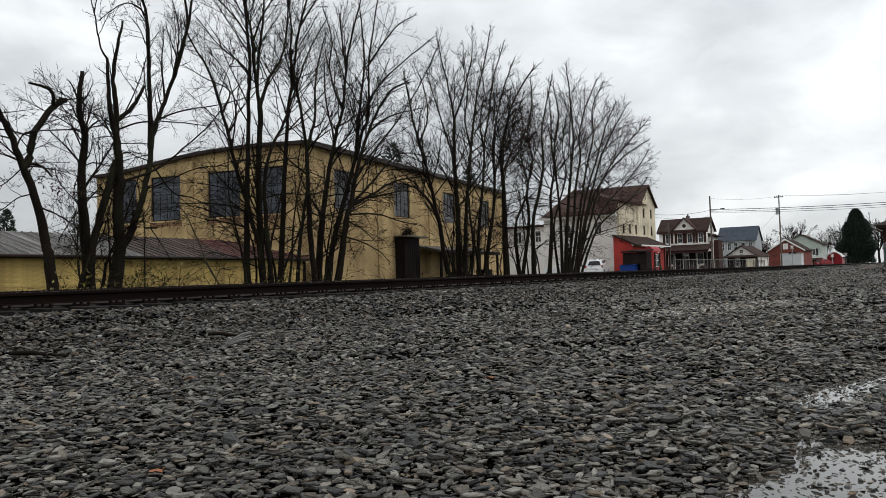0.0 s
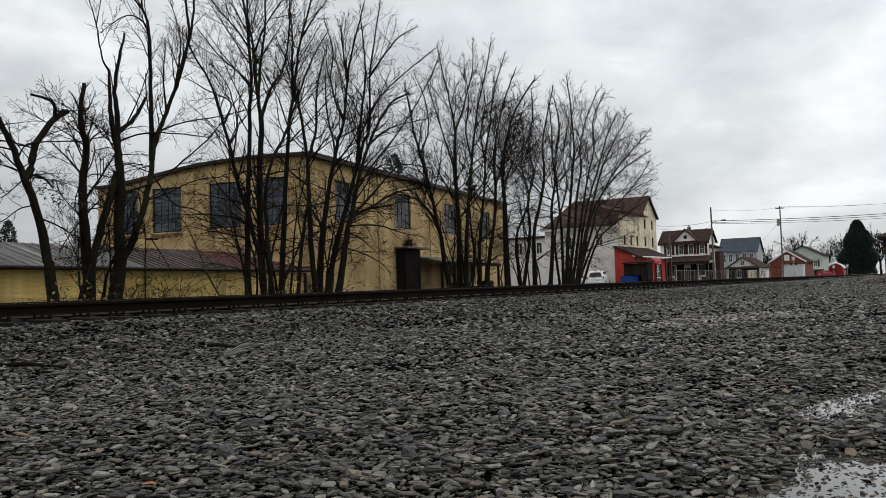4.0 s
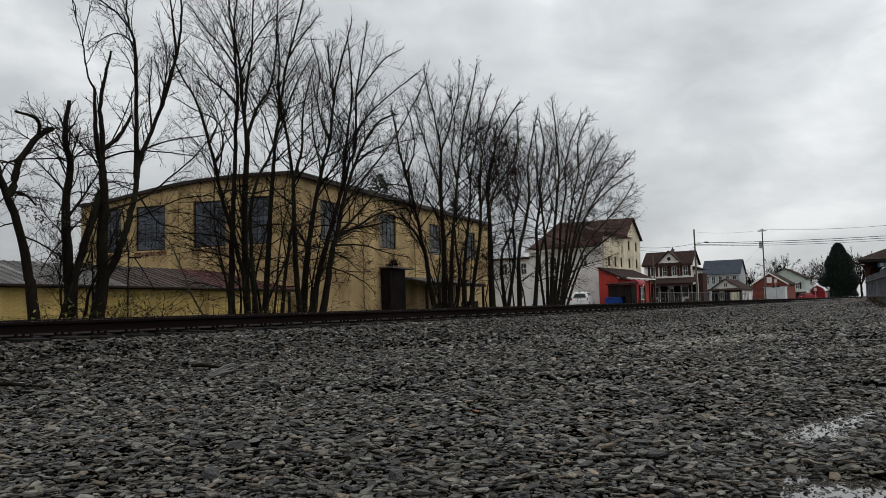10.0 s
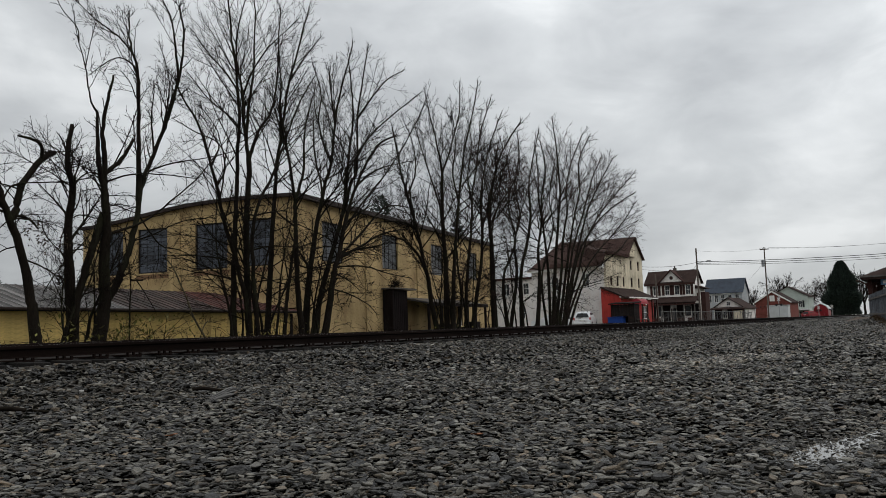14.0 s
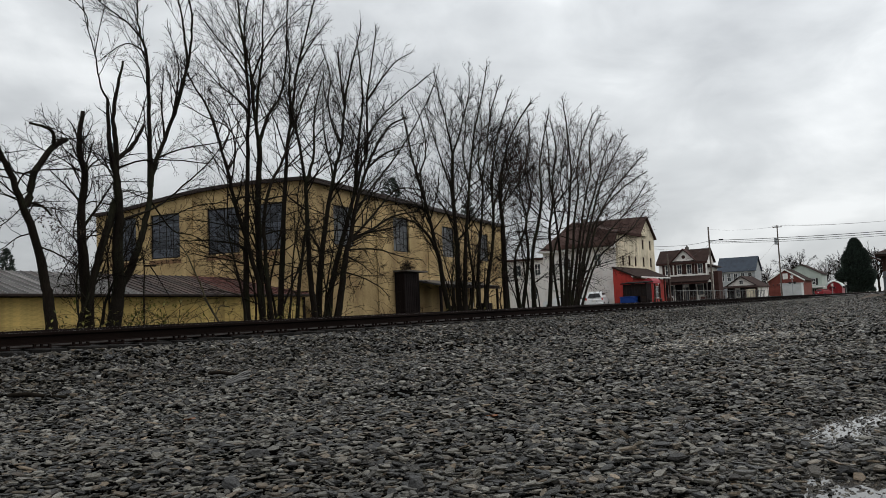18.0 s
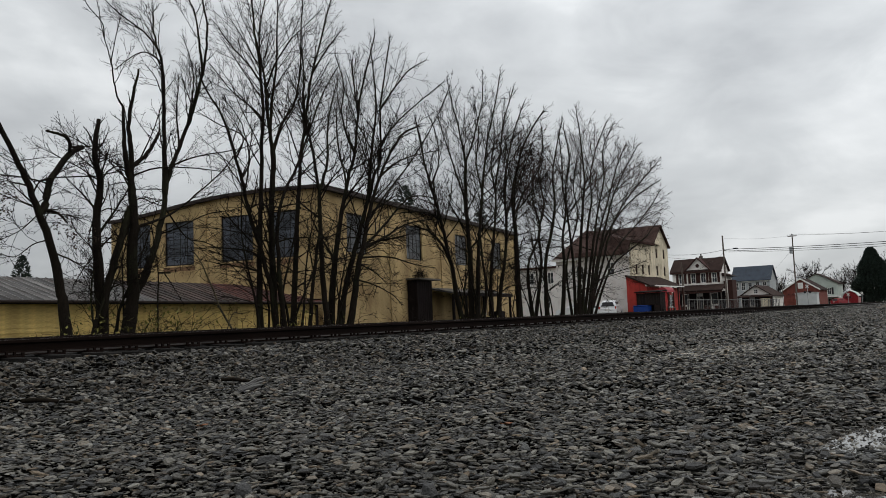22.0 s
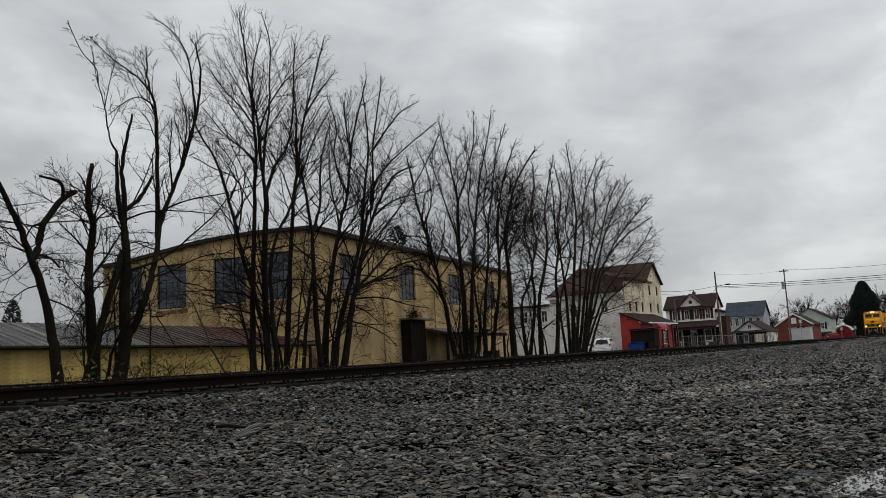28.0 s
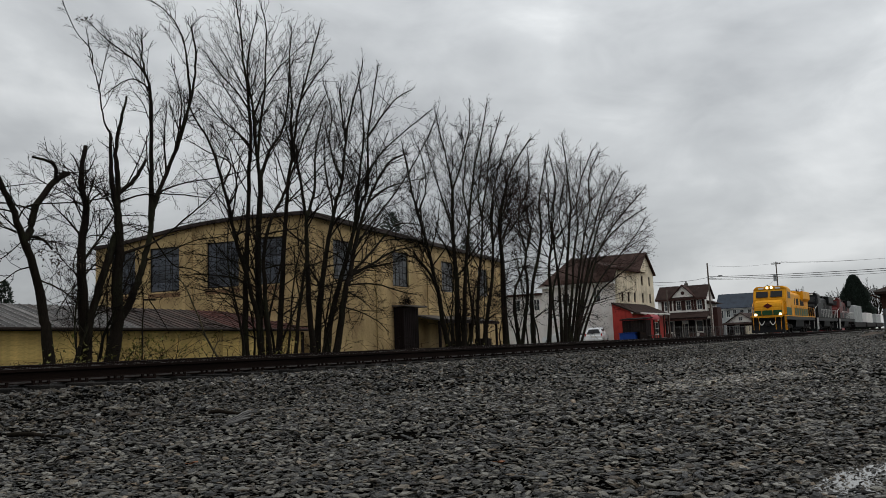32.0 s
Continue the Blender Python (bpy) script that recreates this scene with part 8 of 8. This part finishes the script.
def verge_grass():
    """Tufts of dead grass and weeds along the edge of the yard."""
    rng = random.Random(77)
    v, f = [], []
    for _ in range(230):
        x = rng.uniform(25, 66)
        y = 0.1 + 0.098 * (x - 20) - abs(rng.gauss(0, 0.9)) + 0.1
        tall = rng.uniform(0.06, 0.2) * (1.5 if x > 50 else 1.0)
        for _ in range(26):
            a, out = rng.uniform(0, 6.28), rng.uniform(0.02, 0.2)
            p = Vector((x + rng.gauss(0, 0.1), y + rng.gauss(0, 0.1), 0))
            p.z = ground_z(p.x, p.y) - 0.01
            w = Vector((math.sin(a), -math.cos(a), 0)) * 0.006
            mid = p + Vector((math.cos(a) * out * 0.4, math.sin(a) * out * 0.4, tall * rng.uniform(0.5, 0.8)))
            tip = p + Vector((math.cos(a) * out * 1.3, math.sin(a) * out * 1.3, tall * rng.uniform(0.6, 1.0)))
            o = len(v)
            v += [tuple(q) for q in (p - w, p + w, mid + w, mid - w, tip)]
            f += [(o, o + 1, o + 2, o + 3), (o + 3, o + 2, o + 4)]
    tagged(new("dead_grass", mesh_of("dead_grass", v, f, STRAW)), "tufts of dead brown grass at the yard's edge", "grass", kind="stuff")


verge_grass()


# ---- puddles: level sheets of water; the uneven ground draws their edges ----
def puddle(x, y, rx, ry, z, turn, seed, label):
    verts, n = [], 40
    for i in range(n):
        a = 2 * math.pi * i / n
        k = 1 + 0.25 * noise.noise((math.cos(a) * 1.7 + seed, math.sin(a) * 1.7, seed * 0.7))
        verts.append((math.cos(a) * rx * k, math.sin(a) * ry * k, 0))
    ob = new("puddle", mesh_of("puddle", verts, [tuple(range(n))], WATER))
    ob.matrix_basis = pose(x, y, z, 0, 0, turn)
    return tagged(ob, label, "puddle", "puddles", "structure")


puddle(3.6, -0.5, 3.6, 1.9, -0.022, 6, 1.0, "shallow grey puddle reflecting the cloudy sky")
puddle(10.4, 2.6, 2.6, 0.7, -0.03, -12, 3.0, "faint wet streak on the compacted gravel")


# ---- the gravel itself ----
def gravel(name, label, count_by_patch, seed, material, detail=2):
    """Thousands of loose angular stones as one mesh; each patch: count, place function, size range."""
    rng = np.random.default_rng(seed)
    # each stone is a slab: a foot, an uneven belly and a worn top; farther off a rim and a top alone
    m = 6
    turn = [(math.cos(q * 2 * math.pi / m), math.sin(q * 2 * math.pi / m)) for q in range(m)]
    ring = [(math.cos(q * math.pi / 3), math.sin(q * math.pi / 3)) for q in range(6)]
    top = [(math.cos(q), math.sin(q)) for q in (0.3, 1.75, 3.2, 4.75)]
    cap = [(6, 7, 8), (6, 8, 9), (0, 1, 6), (1, 7, 6), (1, 2, 7), (2, 8, 7), (2, 3, 8), (3, 4, 8), (4, 9, 8), (4, 5, 9), (5, 0, 9), (0, 6, 9)]
    slab = [f for b in (0, m) for q in range(m) for f in ((b + q, b + (q + 1) % m, b + m + (q + 1) % m), (b + q, b + m + (q + 1) % m, b + m + q))] + [(2 * m, 2 * m + q, 2 * m + q + 1) for q in range(1, m - 1)]
    tris = np.array({2: slab, 1: cap, 0: [(q, (q + 1) % 6, 6) for q in range(6)]}[detail])
    k = {2: 3 * m, 1: 10, 0: 7}[detail]
    shapes = []
    for _ in range(60):
        if detail == 2:
            belly = [(x * q, y * q, rng.uniform(-0.4, 0.2)) for (x, y), q in zip(turn, rng.uniform(0.5, 1.25, m))]
            w, lean = rng.uniform(0.84, 1.0), rng.uniform(-0.4, 0.4, 2)
            lid = [(x * w * rng.uniform(0.85, 1.05), y * w * rng.uniform(0.85, 1.05), 0.7 + lean[0] * x + lean[1] * y + rng.uniform(-0.22, 0.22)) for x, y, z in belly]
            shapes.append(np.array([(x * 0.84, y * 0.84, -0.75) for x, y, z in belly] + belly + lid))
            continue
        r = rng.uniform(0.55, 1.2, 6)
        rim = [(x * q, y * q, rng.uniform(-0.3, 0.3)) for (x, y), q in zip(ring, r)]
        w = rng.uniform(0.82, 1.0)
        lid = [(x * w * rng.uniform(0.75, 1.0), y * w * rng.uniform(0.75, 1.0), 0.75 + rng.uniform(-0.2, 0.2)) for x, y in top]
        shapes.append(np.array(rim + (lid if detail else [(rng.uniform(-0.2, 0.2), rng.uniform(-0.2, 0.2), 0.7)])))
    shapes = np.array(shapes)
    allv = []
    for count, place, (s0, s1), flat, tilt in count_by_patch:
        xy = place(rng, count)
        z = np.array([ground_z(float(a), float(b)) for a, b in xy])
        # few stones stand out of the water
        dry = (z > -0.04) | (rng.random(len(z)) < np.where(xy[:, 0] > 8, 0.5, np.where(xy[:, 0] > 2.9, 0.7, 0.45))) | (xy[:, 1] > 5)
        dry &= ~np.array([on_verge(a, b) for a, b in xy]) | (rng.random(len(z)) < 0.22)
        xy, z = xy[dry], z[dry]
        wet = (z < -0.034) & (xy[:, 1] < 5)
        z = np.where(wet, -0.026, z)
        n = len(xy)
        size = s0 * (s1 / s0) ** (rng.random(n) ** 1.5) * np.where(wet & (s1 > 0.03), rng.uniform(0.2, 0.45, n), 1.0)
        dims = np.stack([size * rng.uniform(0.9, 1.5, n), size * rng.uniform(0.55, 1.0, n), size * rng.uniform(flat * 0.55, flat * 1.3, n)], 1) * 0.5
        p = shapes[rng.integers(0, len(shapes), n)] * dims[:, None, :]
        a, b, c = rng.uniform(0, 2 * np.pi, n), rng.normal(0, tilt, n), rng.normal(0, tilt, n)
        ca, sa, cb, sb, cc, sc = np.cos(a), np.sin(a), np.cos(b), np.sin(b), np.cos(c), np.sin(c)
        o = np.zeros(n)
        rz = np.stack([ca, -sa, o, sa, ca, o, o, o, o + 1], 1).reshape(n, 3, 3)
        rx = np.stack([o + 1, o, o, o, cb, -sb, o, sb, cb], 1).reshape(n, 3, 3)
        ry = np.stack([cc, o, sc, o, o + 1, o, -sc, o, cc], 1).reshape(n, 3, 3)
        p = np.einsum("nij,nkj->nki", rz @ rx @ ry, p)
        p += np.stack([xy[:, 0], xy[:, 1], z + rng.uniform(-0.1, 0.6, n) * size], 1)[:, None, :]
        allv.append(p.reshape(-1, 3))
    v = np.concatenate(allv)
    n = len(v) // k
    f = (tris[None] + (np.arange(n) * k)[:, None, None]).reshape(-1)
    me = bpy.data.meshes.new(name)
    me.vertices.add(len(v))
    me.vertices.foreach_set("co", v.ravel())
    me.loops.add(len(f))
    me.loops.foreach_set("vertex_index", f.astype(np.int32))
    me.polygons.add(len(f) // 3)
    me.polygons.foreach_set("loop_start", np.arange(0, len(f), 3, dtype=np.int32))
    me.update(calc_edges=True)
    me.shade_flat()
    me.materials.append(material)
    return tagged(new(name, me), label, "gravel", kind="stuff")


def fan(r0, r1, a0=-2, a1=66, y0=-3.0, y1=9.25):
    """Places in a stretch of the yard, as a ring sector round the corner where the lane begins."""
    def place(rng, n):
        r = np.sqrt(rng.uniform(r0 ** 2, r1 ** 2, n))
        a = np.radians(rng.uniform(a0, a1, n))
        q = np.stack([r * np.cos(a), r * np.sin(a)], 1)
        return q[(q[:, 1] > y0) & (q[:, 1] < y1)]
    return place


def strip(x0, x1, y0, y1):
    def place(rng, n):
        return np.stack([rng.uniform(x0, x1, n), rng.uniform(y0, y1, n)], 1)
    return place


def streak_of(a, b, half):
    """Places along a line from a to b, thickest at its middle."""
    def place(rng, n):
        u, w = rng.beta(2, 2, n), rng.normal(0, half, n)
        return np.stack([a[0] + (b[0] - a[0]) * u, a[1] + (b[1] - a[1]) * u + w], 1)
    return place


PALEGRIT = ballast("pale_wet_grit", 3.6, 0.4, 0.5)
gravel("gravel", "wet dark grey slate ballast, flat angular stones", (
    (17500, fan(1.3, 3.3), (0.016, 0.05), 0.22, 0.15),
    (6000, fan(1.3, 3.3), (0.009, 0.02), 0.4, 0.35),
    (260, fan(1.5, 3.6, -2, 40), (0.042, 0.062), 0.36, 0.25),
), 5, STONE)
gravel("yard_gravel", "wet dark slate ballast between yard and rails", (
    (21000, fan(3.2, 5.3), (0.018, 0.055), 0.27, 0.18),
    (35000, fan(5.1, 10.5, y1=7.6), (0.026, 0.066), 0.36, 0.22),
), 7, STONE, 1)
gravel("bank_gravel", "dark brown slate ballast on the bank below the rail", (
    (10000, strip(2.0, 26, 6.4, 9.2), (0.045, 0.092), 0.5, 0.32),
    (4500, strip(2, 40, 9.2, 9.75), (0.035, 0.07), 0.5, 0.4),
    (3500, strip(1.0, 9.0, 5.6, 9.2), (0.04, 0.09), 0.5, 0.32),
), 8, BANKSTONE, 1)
gravel("puddle_grit", "small dark chips of slate standing out of the puddle", (
    (24000, fan(1.6, 5.6, -5, 17, y1=0.8), (0.008, 0.026), 0.5, 0.3),
), 9, STONE, 0)
gravel("pale_grit", "pale streak of fine wet grit on the compacted gravel", (
    (10000, streak_of((8.9, 3.2), (13.0, 2.2), 0.16), (0.026, 0.06), 0.4, 0.2),
), 10, PALEGRIT, 0)
gravel("far_gravel", "wet grey ballast stretching away along the track", (
    (30000, fan(10.5, 19), (0.042, 0.088), 0.5, 0.3),
    (30000, strip(16, 40, -1.0, 9.3), (0.042, 0.08), 0.5, 0.3),
    (22000, strip(40, 90, 1.0, 9.3), (0.06, 0.11), 0.5, 0.3),
    (6000, strip(90, 200, -6.0, 9.3), (0.12, 0.24), 0.4, 0.3),
    (12000, strip(-9, 0.6, -5, 9.2), (0.04, 0.085), 0.4, 0.3),
    (19000, strip(0.6, 20, -6, -0.4), (0.035, 0.08), 0.4, 0.3),
    (5000, fan(0.8, 9.5, 68, 100), (0.035, 0.08), 0.4, 0.3),
    (900, fan(0.15, 1.3, -2, 66), (0.03, 0.05), 0.4, 0.3),
), 6, STONE, 0)
motions()
